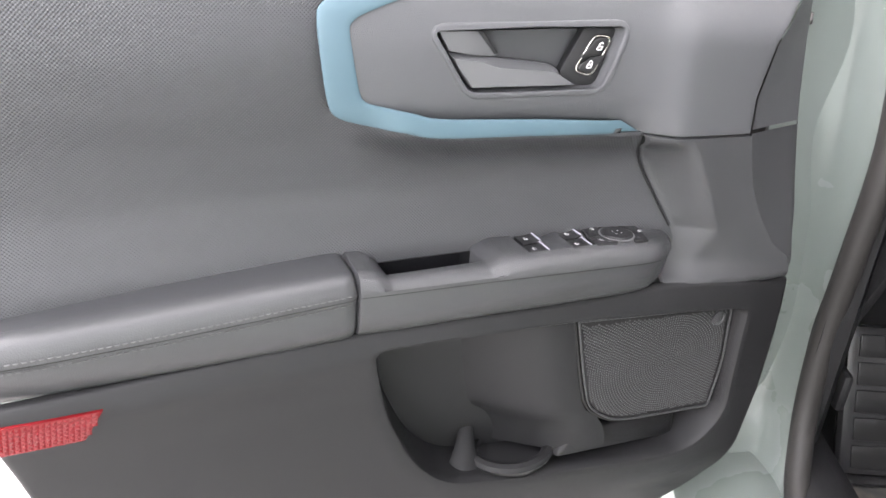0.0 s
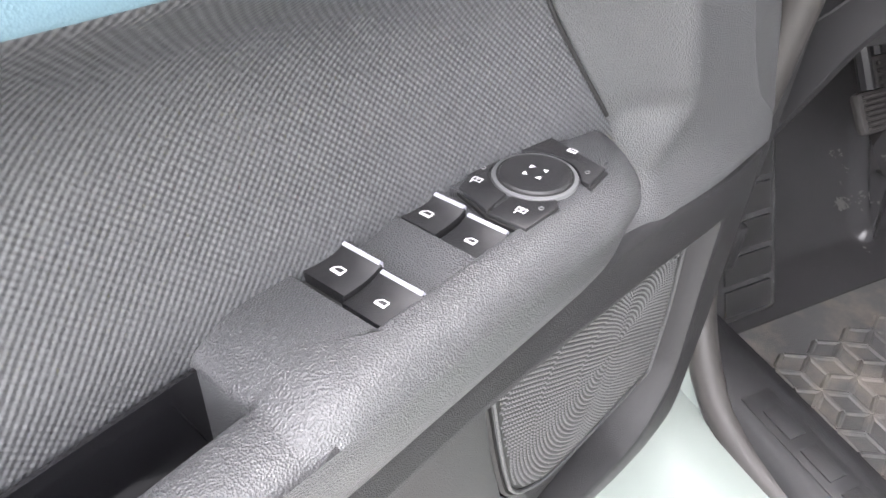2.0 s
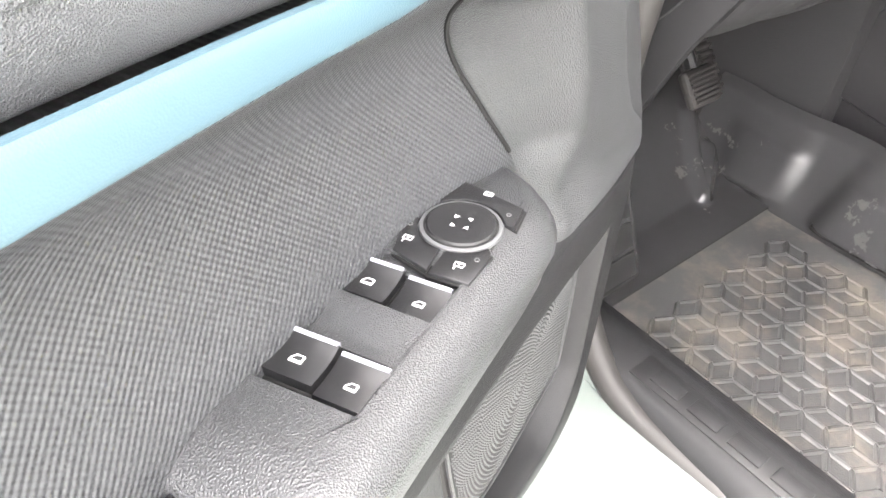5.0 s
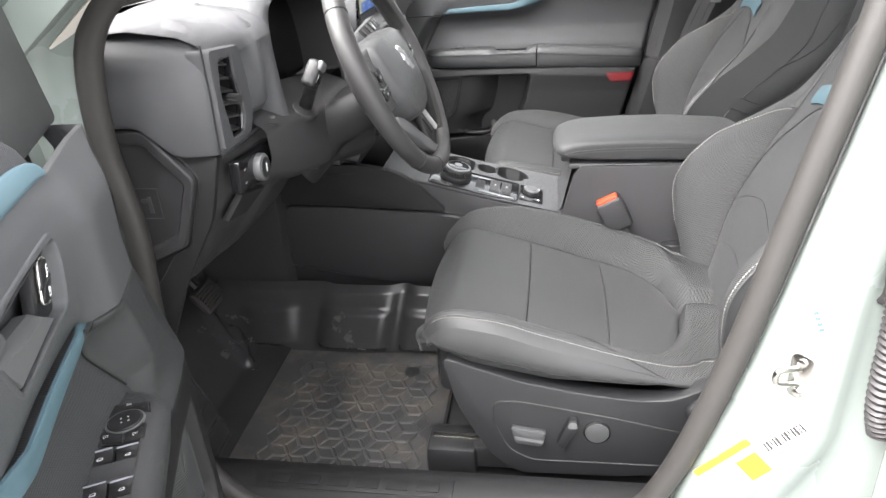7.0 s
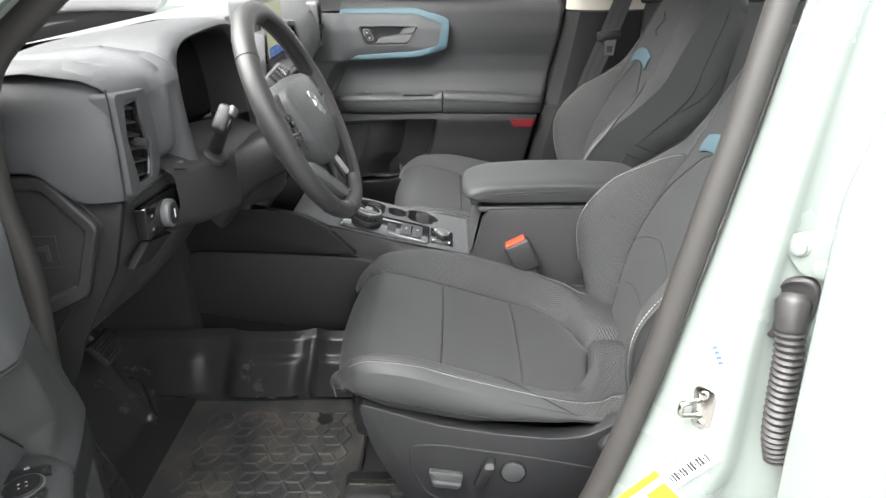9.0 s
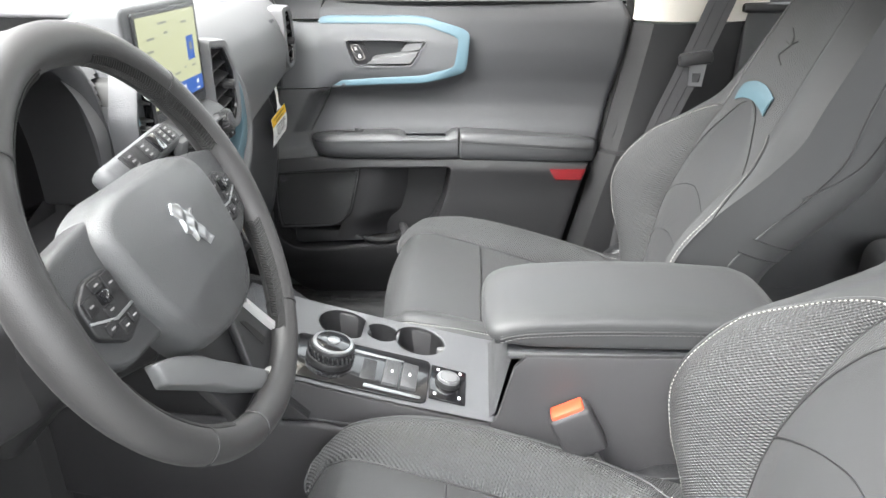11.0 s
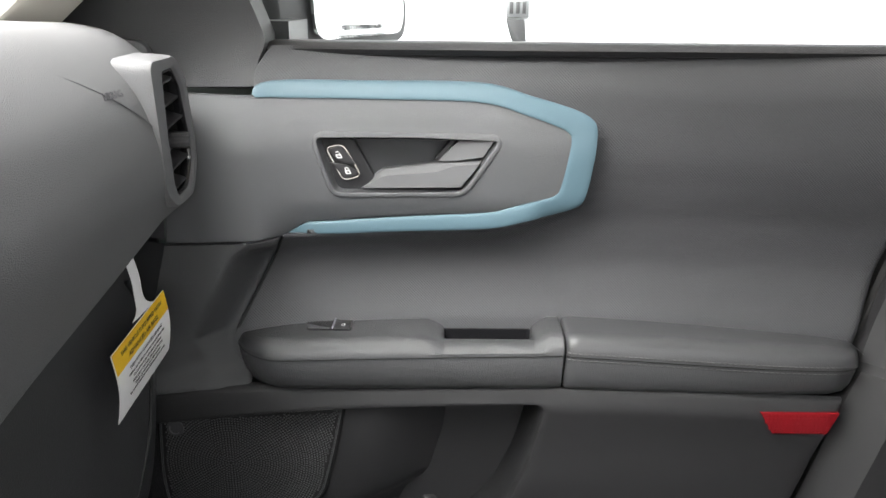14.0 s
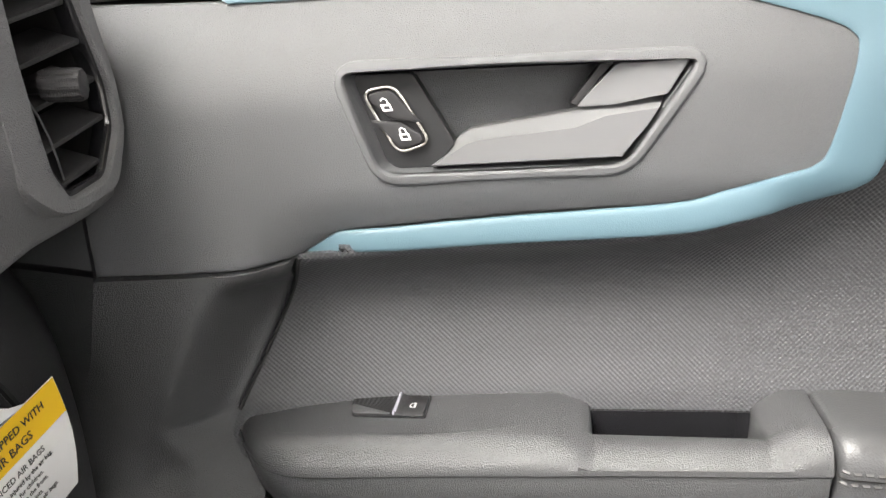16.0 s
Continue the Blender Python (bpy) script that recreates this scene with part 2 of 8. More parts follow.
def box(at, size, bevel=0.003, turn=None, bm=None, seg=2):
    own = bmesh.new()
    bmesh.ops.create_cube(own, size=1.0)
    bmesh.ops.scale(own, vec=Vector(size), verts=own.verts)
    if bevel:
        bmesh.ops.bevel(own, geom=list(own.edges), offset=min(bevel, min(size) * 0.45), segments=seg, profile=0.5, affect="EDGES")
    if turn is not None:
        own.transform(turn.to_4x4())
    own.transform(Matrix.Translation(Vector(at)))
    return join(bm, own)


def loft(rings, closed=True, caps=True, bm=None):
    """A skin through rings of equally many points."""
    own = bmesh.new()
    rows = [[own.verts.new(q) for q in ring] for ring in rings]
    n = len(rows[0])
    for a, b in zip(rows, rows[1:]):
        for i in range(n if closed else n - 1):
            j = (i + 1) % n
            own.faces.new((a[i], a[j], b[j], b[i]))
    if caps and closed:
        own.faces.new(rows[0])
        own.faces.new(rows[-1])
    return join(bm, own)


def sheet(fn, us, vs, bm=None):
    """A grid of fn(u, v) over two lists."""
    return loft([[fn(u, v) for v in vs] for u in us], closed=False, caps=False, bm=bm)


def thicken(bm, d):
    """Gives a sheet thickness: a second skin at d along its normals, closed at the rim."""
    bmesh.ops.recalc_face_normals(bm, faces=bm.faces)
    bmesh.ops.solidify(bm, geom=list(bm.faces), thickness=d)
    return bm


def frames_along(path, closed):
    n = len(path)
    out = []
    side = None
    for i in range(n):
        a = path[(i - 1) % n] if closed or i else path[i]
        b = path[(i + 1) % n] if closed or i < n - 1 else path[i]
        t = (b - a).normalized()
        if side is None:
            side = t.cross(V(0, 0, 1))
            if side.length < 0.05:
                side = t.cross(V(1, 0, 0))
        side = (side - t * side.dot(t)).normalized()
        out.append((side, t.cross(side)))
    return out


def tube(path, r, closed=False, seg=8, bm=None, flat=1.0):
    """A round tube along a path; r one radius or one a point; flat squeezes it."""
    path = [Vector(q) for q in path]
    rs = r if isinstance(r, (list, tuple)) else [r] * len(path)
    rings = []
    for p, (s, u), q in zip(path, frames_along(path, closed), rs):
        rings.append([p + (s * math.cos(2 * math.pi * k / seg) + u * flat * math.sin(2 * math.pi * k / seg)) * q for k in range(seg)])
    if closed:
        rings.append(rings[0])
    bm = loft(rings, True, not closed, bm)
    if closed:
        bmesh.ops.remove_doubles(bm, verts=bm.verts, dist=1e-6)
    return bm


def disc(at, axis, r, depth, bevel=0.001, seg=32, bm=None, r2=None):
    """A short round solid from at along axis."""
    own = bmesh.new()
    bmesh.ops.create_cone(own, cap_ends=True, segments=seg, radius1=r, radius2=r if r2 is None else r2, depth=depth)
    bmesh.ops.translate(own, vec=(0, 0, depth / 2), verts=own.verts)
    if bevel:
        rim = [e for e in own.edges if any(len(f.verts) > 4 for f in e.link_faces)]
        bmesh.ops.bevel(own, geom=rim, offset=bevel, segments=2, profile=0.5, affect="EDGES")
    own.transform(Vector(axis).to_track_quat("Z", "Y").to_matrix().to_4x4())
    own.transform(Matrix.Translation(Vector(at)))
    return join(bm, own)


def stitches(path, size, gap, up, bm=None):
    """Short thread stitches laid along a path."""
    bm = bm or bmesh.new()
    path = [Vector(q) for q in path]
    run = 0.0
    for a, b in zip(path, path[1:]):
        d = (b - a).length
        if d < 1e-7:
            continue
        t = (b - a) / d
        while run < d:
            c = a + t * run
            w = t.cross(Vector(up)).normalized() * size * 0.22
            h = Vector(up).normalized() * size * 0.22
            e = t * size * 0.5
            vs = [bm.verts.new(c + q) for q in (-e - w, -e * 0.7 + h, e * 0.7 + h, e - w, e + w, -e + w)]
            bm.faces.new((vs[0], vs[1], vs[2], vs[3]))
            bm.faces.new((vs[1], vs[5], vs[4], vs[2]))
            run += gap
        run -= d
    return bm


def ray_loop(loop, c, angles):
    """Where rays from c at the given angles leave a closed loop (2D)."""
    out = []
    n = len(loop)
    for th in angles:
        d = V(math.cos(th), math.sin(th))
        best = None
        for i in range(n):
            a, b = loop[i] - c, loop[(i + 1) % n] - c
            e = b - a
            den = d.x * e.y - d.y * e.x
            if abs(den) < 1e-12:
                continue
            k = (a.x * e.y - a.y * e.x) / den
            f = (a.x * d.y - a.y * d.x) / den
            if k > 0 and -1e-6 <= f <= 1 + 1e-6 and (best is None or k > best):
                best = k
        out.append(c + d * (best or 0.0))
    return out


def collar(outer, inner, place, rings=8, n=120, lip_out=0.0, lip_in=0.0, edge=0.008, bm=None):
    """A skin between two loops in a plane, set in space by place(a, b, drop); its rims fall away by lip_out and lip_in."""
    outer, inner = [Vector(q) for q in outer], [Vector(q) for q in inner]
    c = sum(inner, V(0, 0)) / len(inner)
    ang = sorted([2 * math.pi * k / n for k in range(n)] + [math.atan2(*(q - c).yx) % (2 * math.pi) for q in outer + inner])
    ang = [a for i, a in enumerate(ang) if i == 0 or a - ang[i - 1] > 1e-4]
    o, q = ray_loop(outer, c, ang), ray_loop(inner, c, ang)
    steps = [(0.0, 1.0, 0), (0.15, 0.45, 0), (0.5, 0.1, 0), (1.0, 0.0, 0)]
    rows = []
    if lip_out:
        rows += [("o", f * edge, lip_out * d) for f, d, _ in steps]
    else:
        rows += [("o", 0.0, 0.0)]
    rows += [("m", k / rings, 0.0) for k in range(1, rings)]
    if lip_in:
        rows += [("i", f * edge, lip_in * d) for f, d, _ in reversed(steps)]
    else:
        rows += [("i", 0.0, 0.0)]
    out = []
    for kind, f, drop in rows:
        ring = []
        for a, b in zip(o, q):
            d = b - a
            ln = max(d.length, 1e-6)
            if kind == "o":
                p = a + d * min(f / ln, 0.3)
            elif kind == "i":
                p = b - d * min(f / ln, 0.3)
            else:
                lo, hi = (min(edge / ln, 0.3) if lip_out else 0), 1 - (min(edge / ln, 0.3) if lip_in else 0)
                p = a + d * (lo + (hi - lo) * f)
            ring.append(place(p.x, p.y, drop))
        out.append(ring)
    return loft(out, True, False, bm)


def fill(loop, place, rings=8, n=96, lip=0.0, edge=0.008, bm=None, c=None):
    """A skin over a loop in a plane; its rim falls away by lip."""
    loop = [Vector(q) for q in loop]
    c = Vector(c) if c else sum(loop, V(0, 0)) / len(loop)
    tiny = [c + (q - c) * 0.02 for q in loop]
    bm = collar(loop, tiny, place, rings, n, lip, 0.0, edge, bm)
    bmesh.ops.holes_fill(bm, edges=[e for e in bm.edges if e.is_boundary and all(((v.co - place(c.x, c.y, 0.0)).length < 0.03) for v in e.verts)], sides=0)
    return bm


def curve_at(table, x):
    """Smooth value of a table of (x, value) pairs, with no overshoot."""
    if x <= table[0][0]:
        return table[0][1]
    n = len(table)
    for k in range(n - 1):
        (a, va), (b, vb) = table[k], table[k + 1]
        if x > b:
            continue
        g = [(table[i + 1][1] - table[i][1]) / (table[i + 1][0] - table[i][0]) if 0 <= i < n - 1 else None for i in (k - 1, k, k + 1)]
        m0 = 0.0 if g[0] is not None and g[0] * g[1] <= 0 else (g[1] if g[0] is None else 2 * g[0] * g[1] / (g[0] + g[1]))
        m1 = 0.0 if g[2] is not None and g[2] * g[1] <= 0 else (g[1] if g[2] is None else 2 * g[2] * g[1] / (g[2] + g[1]))
        h = b - a
        f = (x - a) / h
        return (2 * f ** 3 - 3 * f * f + 1) * va + (f ** 3 - 2 * f * f + f) * h * m0 + (3 * f * f - 2 * f ** 3) * vb + (f ** 3 - f * f) * h * m1
    return table[-1][1]


def line_at(table, x):
    if x <= table[0][0]:
        return table[0][1]
    for (a, va), (b, vb) in zip(table, table[1:]):
        if x <= b:
            return va + (vb - va) * (x - a) / (b - a)
    return table[-1][1]


def steps(a, b, n):
    return [a + (b - a) * i / n for i in range(n + 1)]


def lettering(name, body, size, m, mat, parent, depth=0.0003, label="", align="CENTER"):
    """Raised writing as a mesh; m is its pose in the car's axes."""
    cu = bpy.data.curves.new(name, "FONT")
    cu.body, cu.size, cu.extrude, cu.resolution_u = body, size, depth, 2
    cu.align_x, cu.align_y = align, "CENTER"
    tmp = new("tmp", cu)
    me = bpy.data.meshes.new_from_object(tmp)
    bpy.data.objects.remove(tmp)
    bm = bmesh.new()
    bm.from_mesh(me)
    bm.transform(m)
    if parent is not None:
        bm.transform(Matrix.Translation(-root_origin(parent)))
    ob = new(name, mesh_of(name, bm, mat))
    ob.parent = parent
    return tagged(ob, label)


def axes_pose(at, right, up):
    """A pose from a place, a right and an up vector."""
    r = Vector(right).normalized()
    u = (Vector(up) - r * r.dot(Vector(up))).normalized()
    n = r.cross(u)
    m = Matrix((r, u, n)).transposed().to_4x4()
    m.translation = Vector(at)
    return m


# ---- doors ----
# the doors are mirror images; all of a door's places are given on the passenger side: x outward, s forward, z up
HINGE = (0.809, 0.908, 0.0)
# the trim bows outward in its middle
BOW = [(0.0, 0.0), (0.2, 0.013), (0.35, 0.019), (0.45, 0.018), (0.55, 0.011), (0.62, 0.002), (0.69, -0.008), (0.76, -0.012)]
Z_INSERT = [(0.84, 0.720), (0.90, 0.7255), (0.93, 0.734), (0.965, 0.741), (1.005, 0.737), (1.045, 0.7265), (1.085, 0.7200), (1.135, 0.7245), (1.165, 0.735), (1.185, 0.750)]
Z_POD = [(0.97, 0.735), (1.000, 0.729), (1.020, 0.715), (1.045, 0.7065), (1.085, 0.7040), (1.115, 0.7085), (1.140, 0.7185), (1.16, 0.732)]
# front of the trim, ahead of the insert: a flat face up to a fold, then a flank running out to the door's edge
X_FACE = [(0.60, 0.704), (0.63, 0.698), (0.66, 0.6905), (0.70, 0.6865), (0.737, 0.6836), (0.78, 0.677), (0.822, 0.669)]
S_FOLD = [(0.826, 0.8195), (0.858, 0.8175), (0.871, 0.812), (0.888, 0.790), (0.92, 0.768), (0.954, 0.751), (1.005, 0.737), (1.04, 0.735), (1.09, 0.745), (1.125, 0.770), (1.15, 0.800)]
S_EDGE = [(0.826, 0.826), (0.871, 0.8225), (0.92, 0.830), (1.013, 0.834), (1.125, 0.826), (1.15, 0.820)]
X_EDGE = [(0.826, 0.676), (0.871, 0.673), (0.92, 0.684), (1.013, 0.7095), (1.125, 0.726), (1.15, 0.736)]
# lower carrier: the band under the armrest, and how it falls away below
X_BAND = [(0.0, 0.690), (0.07, 0.689), (0.36, 0.697), (0.5, 0.692), (0.6, 0.686), (0.7, 0.678), (0.78, 0.6705), (0.83, 0.670)]
Z_BAND = [(0.45, 0.058), (0.52, 0.036), (0.57, 0.018), (0.62, 0.009), (0.70, 0.007), (0.765, 0.006), (0.800, 0.0025), (0.820, 0.0), (0.836, 0.004), (0.86, 0.016)]
STRIP_LOW = [(0.341, 1.033), (0.359, 1.026), (0.395, 1.0175), (0.432, 1.0110), (0.530, 1.0075), (0.632, 1.0045)]


def ease(f):
    f = max(0.0, min(1.0, f))
    return f * f * (3 - 2 * f)


def bow(s):
    return curve_at(BOW, s)


def x_insert(s, z):
    """The insert, rolling inward to the lower edge of the blue strip."""
    x = curve_at(Z_INSERT, z) + bow(s) - 0.004 * ease((s - 0.60) / 0.08)
    if 0.33 < s < 0.68 and z < 1.035:
        d = max(0.0, line_at(STRIP_LOW, s) - z)
        x -= ease((s - 0.33) / 0.07) * max(0.0, x - 0.7125 - 0.55 * bow(s)) * math.exp(-(d / 0.017) ** 1.5)
    return x


def x_face(s, z):
    return curve_at(X_FACE, s) + 0.030 * ease((z - 1.085) / 0.085)


def x_low(s, z):
    k = 1 - 0.85 * ease((s - 0.60) / 0.14) * ease((z - 0.56) / 0.06)
    return curve_at(X_BAND, s) + curve_at(Z_BAND, z) * k


def x_pod(s, z):
    x = curve_at(Z_POD, z) + bow(s)
    w = ease((s - 0.603) / 0.058)
    return x * (1 - w) + x_face(s, z) * w


def x_strip(s, z):
    """The blue strip: flat on the pod's edge, standing proud of it along its lower run."""
    x = min(x_pod(s, z), x_insert(s, z)) - 0.0022
    return x + ease((s - 0.35) / 0.06) * (0.7095 + 0.55 * bow(s) + 0.006 * ease((s - 0.58) / 0.04) - x) if z < 1.05 and s > 0.35 else x


def on(fx, lift=0.0):
    """Sets plan points (along, height) on a door surface; drop pushes outward."""
    return lambda s, z, drop=0.0: V(fx(s, z) - lift + drop, s, z)


def bowed(bm, lift=0.003):
    """Follows the trim's bow with a part that was drawn flat."""
    for v in bm.verts:
        v.co.x += bow(v.co.y) + lift
    return bm


def band(a, b, place, depth, bm=None):
    """A raised strip between two matched lines of (along, height) points, with rounded edges."""
    rings = []
    for p, q in zip(a, b):
        p, q = Vector(p), Vector(q)
        m = [p.lerp(q, f) for f in (0.0, 0.0, 0.06, 0.2, 0.5, 0.8, 0.94, 1.0, 1.0)]
        d = [depth * 2.2, depth * 0.55, depth * 0.18, 0.0, -0.0004, 0.0, depth * 0.18, depth * 0.55, depth * 2.2]
        rings.append([place(c.x, c.y, e) for c, e in zip(m, d)])
    return loft(rings, True, True, bm)


BEZEL = [(0.5965, 1.1045), (0.4175, 1.1005), (0.4535, 1.0465), (0.5795, 1.0475)]
BLUE_OUT = [(0.652, 1.1425), (0.636, 1.1535), (0.540, 1.153), (0.437, 1.1515), (0.390, 1.140), (0.349, 1.1285), (0.331, 1.119), (0.3265, 1.106), (0.329, 1.072), (0.334, 1.043), (0.341, 1.033), (0.359, 1.026), (0.395, 1.0185), (0.432, 1.0115), (0.530, 1.0085), (0.631, 1.0050)]
BLUE_IN = [(0.6515, 1.1405), (0.632, 1.1405), (0.538, 1.140), (0.436, 1.138), (0.393, 1.126), (0.360, 1.114), (0.350, 1.108), (0.3465, 1.100), (0.350, 1.073), (0.3545, 1.051), (0.359, 1.044), (0.368, 1.040), (0.400, 1.0315), (0.431, 1.0238), (0.530, 1.0198), (0.612, 1.0160)]


POD_CORE = [(a[0] * 0.5 + b[0] * 0.5, a[1] * 0.5 + b[1] * 0.5) for a, b in zip(BLUE_OUT, BLUE_IN)] + [(0.70, 1.012), (0.70, 1.147)]


def inside(loop, x, y):
    """Whether a point lies in a closed loop (2D)."""
    hit = False
    for i in range(len(loop)):
        (ax, ay), (bx, by) = loop[i - 1], loop[i]
        if (ay > y) != (by > y) and x < ax + (bx - ax) * (y - ay) / (by - ay):
            hit = not hit
    return hit


def grow(loop, d):
    """A loop (2D) pushed outward by d."""
    c = sum((Vector(q) for q in loop), V(0, 0)) / len(loop)
    n = len(loop)
    out = []
    for i in range(n):
        a, b, e = Vector(loop[i - 1]), Vector(loop[i]), Vector(loop[(i + 1) % n])
        t1, t2 = (b - a).normalized(), (e - b).normalized()
        n1, n2 = V(t1.y, -t1.x), V(t2.y, -t2.x)
        if n1.dot(b - c) < 0:
            n1, n2 = -n1, -n2
        m = (n1 + n2).normalized()
        out.append(b + m * d / max(0.4, m.dot(n1)))
    return out


def padlock(s, z, size, shut, host):
    """The small raised sign of a padlock on a lock button."""
    bm = bmesh.new()
    x = 0.7055
    w, h = size * 0.5, size * 0.36
    lean = 0.35

    def q(a, b, e=0.0):
        return V(x - e, s + a + b * lean, z + b)
    r = [(-w, -h), (w, -h), (w, h), (-w, h)]
    i = [(-w * 0.62, -h * 0.5), (w * 0.62, -h * 0.5), (w * 0.62, h * 0.5), (-w * 0.62, h * 0.5)]
    for k in range(4):
        j = (k + 1) % 4
        bm.faces.new([bm.verts.new(q(*p)) for p in (r[k], r[j], i[j], i[k])])
    tube([q(a, b) for a, b in ([(-w * 0.6, h), (-w * 0.55, h * 2.2), (0, h * 2.7), (w * 0.55, h * 2.2), (w * 0.6, h if shut else h * 1.9)])], size * 0.07, seg=5, bm=bm)
    part("lock_sign", bowed(bm), M_WHITE, host)


def inner_handle(door):
    """Bezel, recess, pull lever with its paddle, and the ringed lock buttons."""
    hole = rounded(BEZEL, 0.011)
    part("handle_bezel", collar(grow(hole, 0.0045), grow(hole, -0.0020), on(x_pod, 0.0014), 3, 130, 0.005, 0.007, 0.0026), M_SOFT, door, "satin grey bezel")
    inner = grow(hole, -0.0025)
    deep = lambda k: [V(x_pod(p.x, p.y) + 0.001 + k * 0.026, *(Vector((0.515, 1.075)).lerp(p, 1 - 0.07 * k))) for p in inner]
    bm = loft([deep(0), deep(0.4), deep(1.0)], True, False)
    bm.faces.new([bm.verts.new(q) for q in deep(1.0)])
    part("handle_recess", bm, M_SOFT, door)
    # front field that carries the lock buttons, stepped against the finger well
    plate = rounded([(0.5925, 1.1005), (0.5605, 1.1000), (0.5405, 1.0620), (0.5525, 1.0505), (0.5775, 1.0505)], 0.004)
    part("lock_plate", bowed(prism([V(0.720, *q) for q in plate], (-0.0085, 0, 0), 0.0008)), M_VAL, door)
    # the lever: a blade sloping down to the front, with a lit upper ledge and a darker face below it
    blade = [(0.5535, 1.0520), (0.5470, 1.0560), (0.5395, 1.0650), (0.5330, 1.0690), (0.4800, 1.0755), (0.4620, 1.0795), (0.4355, 1.0815), (0.4430, 1.0690), (0.4560, 1.0525)]
    ledge = [(0.5535, 1.0520), (0.5445, 1.0572), (0.5350, 1.0632), (0.5290, 1.0650), (0.4790, 1.0690), (0.4640, 1.0745), (0.4380, 1.0775), (0.4430, 1.0690), (0.4560, 1.0525)]
    rows = [[V(d + 0.07 * max(0, q[0] - 0.52), *q) for q in loop] for loop, d in ((blade, 0.722), (blade, 0.7120), (ledge, 0.7035), ([(0.497 + (a - 0.497) * 0.985, 1.064 + (b - 1.064) * 0.93) for a, b in ledge], 0.7022))]
    lever = part("pull_handle", bowed(loft(rows, True, True)), M_GREYP, door, "satin grey pull lever", smooth=24)
    top = [(0.4785, 1.0775), (0.4735, 1.0835), (0.4590, 1.0985), (0.4250, 1.0990), (0.4345, 1.0830), (0.4620, 1.0785)]
    part("handle_paddle", bowed(prism([V(0.7120 + 0.25 * max(0.0, q.x - 0.455) , *q) for q in rounded(top, 0.0015, 3)], (-0.0085, 0, 0), 0.0018, 3)), M_GREYP, lever)
    part("paddle_side", bowed(prism([V(0.720, a, b) for a, b in ((0.4775, 1.0780), (0.4815, 1.0800), (0.4660, 1.0992), (0.4600, 1.0992))], (-0.010, 0, 0), 0.0008)), M_DARK, lever, "dark pivot side")
    # black slab that paints the shade in the gap behind the lever
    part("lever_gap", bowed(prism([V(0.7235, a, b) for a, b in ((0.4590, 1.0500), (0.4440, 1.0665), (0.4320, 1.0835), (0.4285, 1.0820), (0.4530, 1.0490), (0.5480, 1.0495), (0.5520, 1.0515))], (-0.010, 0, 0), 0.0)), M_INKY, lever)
    # lock buttons in a bright ring
    lk = rounded([(0.5865, 1.0925), (0.5695, 1.0950), (0.5530, 1.0640), (0.5705, 1.0590)], 0.0065)
    ring = part("lock_ring", bowed(collar(grow(lk, 0.0008), grow(lk, -0.0012), lambda s, z, d=0.0: V(0.7082 + d, s, z), 2, 60, 0.002, 0.002, 0.0006)), M_CHROME, door, "thin bright ring")
    for name, lo in (("unlock_button", False), ("lock_button", True)):
        keep = []
        for q in grow(lk, -0.0016):
            line = 1.0765 + (q.x - 0.57) * 0.15
            keep.append(V(q.x, min(q.y, line - 0.0005) if lo else max(q.y, line + 0.0005)))
        b = part(name, bowed(fill(keep, lambda s, z, d=0.0: V(0.7072 + d, s, z), 3, 40, 0.0015, 0.001)), M_DARK, ring)
        padlock(*((0.5655, 1.0685) if lo else (0.5735, 1.0840)), 0.0050, lo, b)


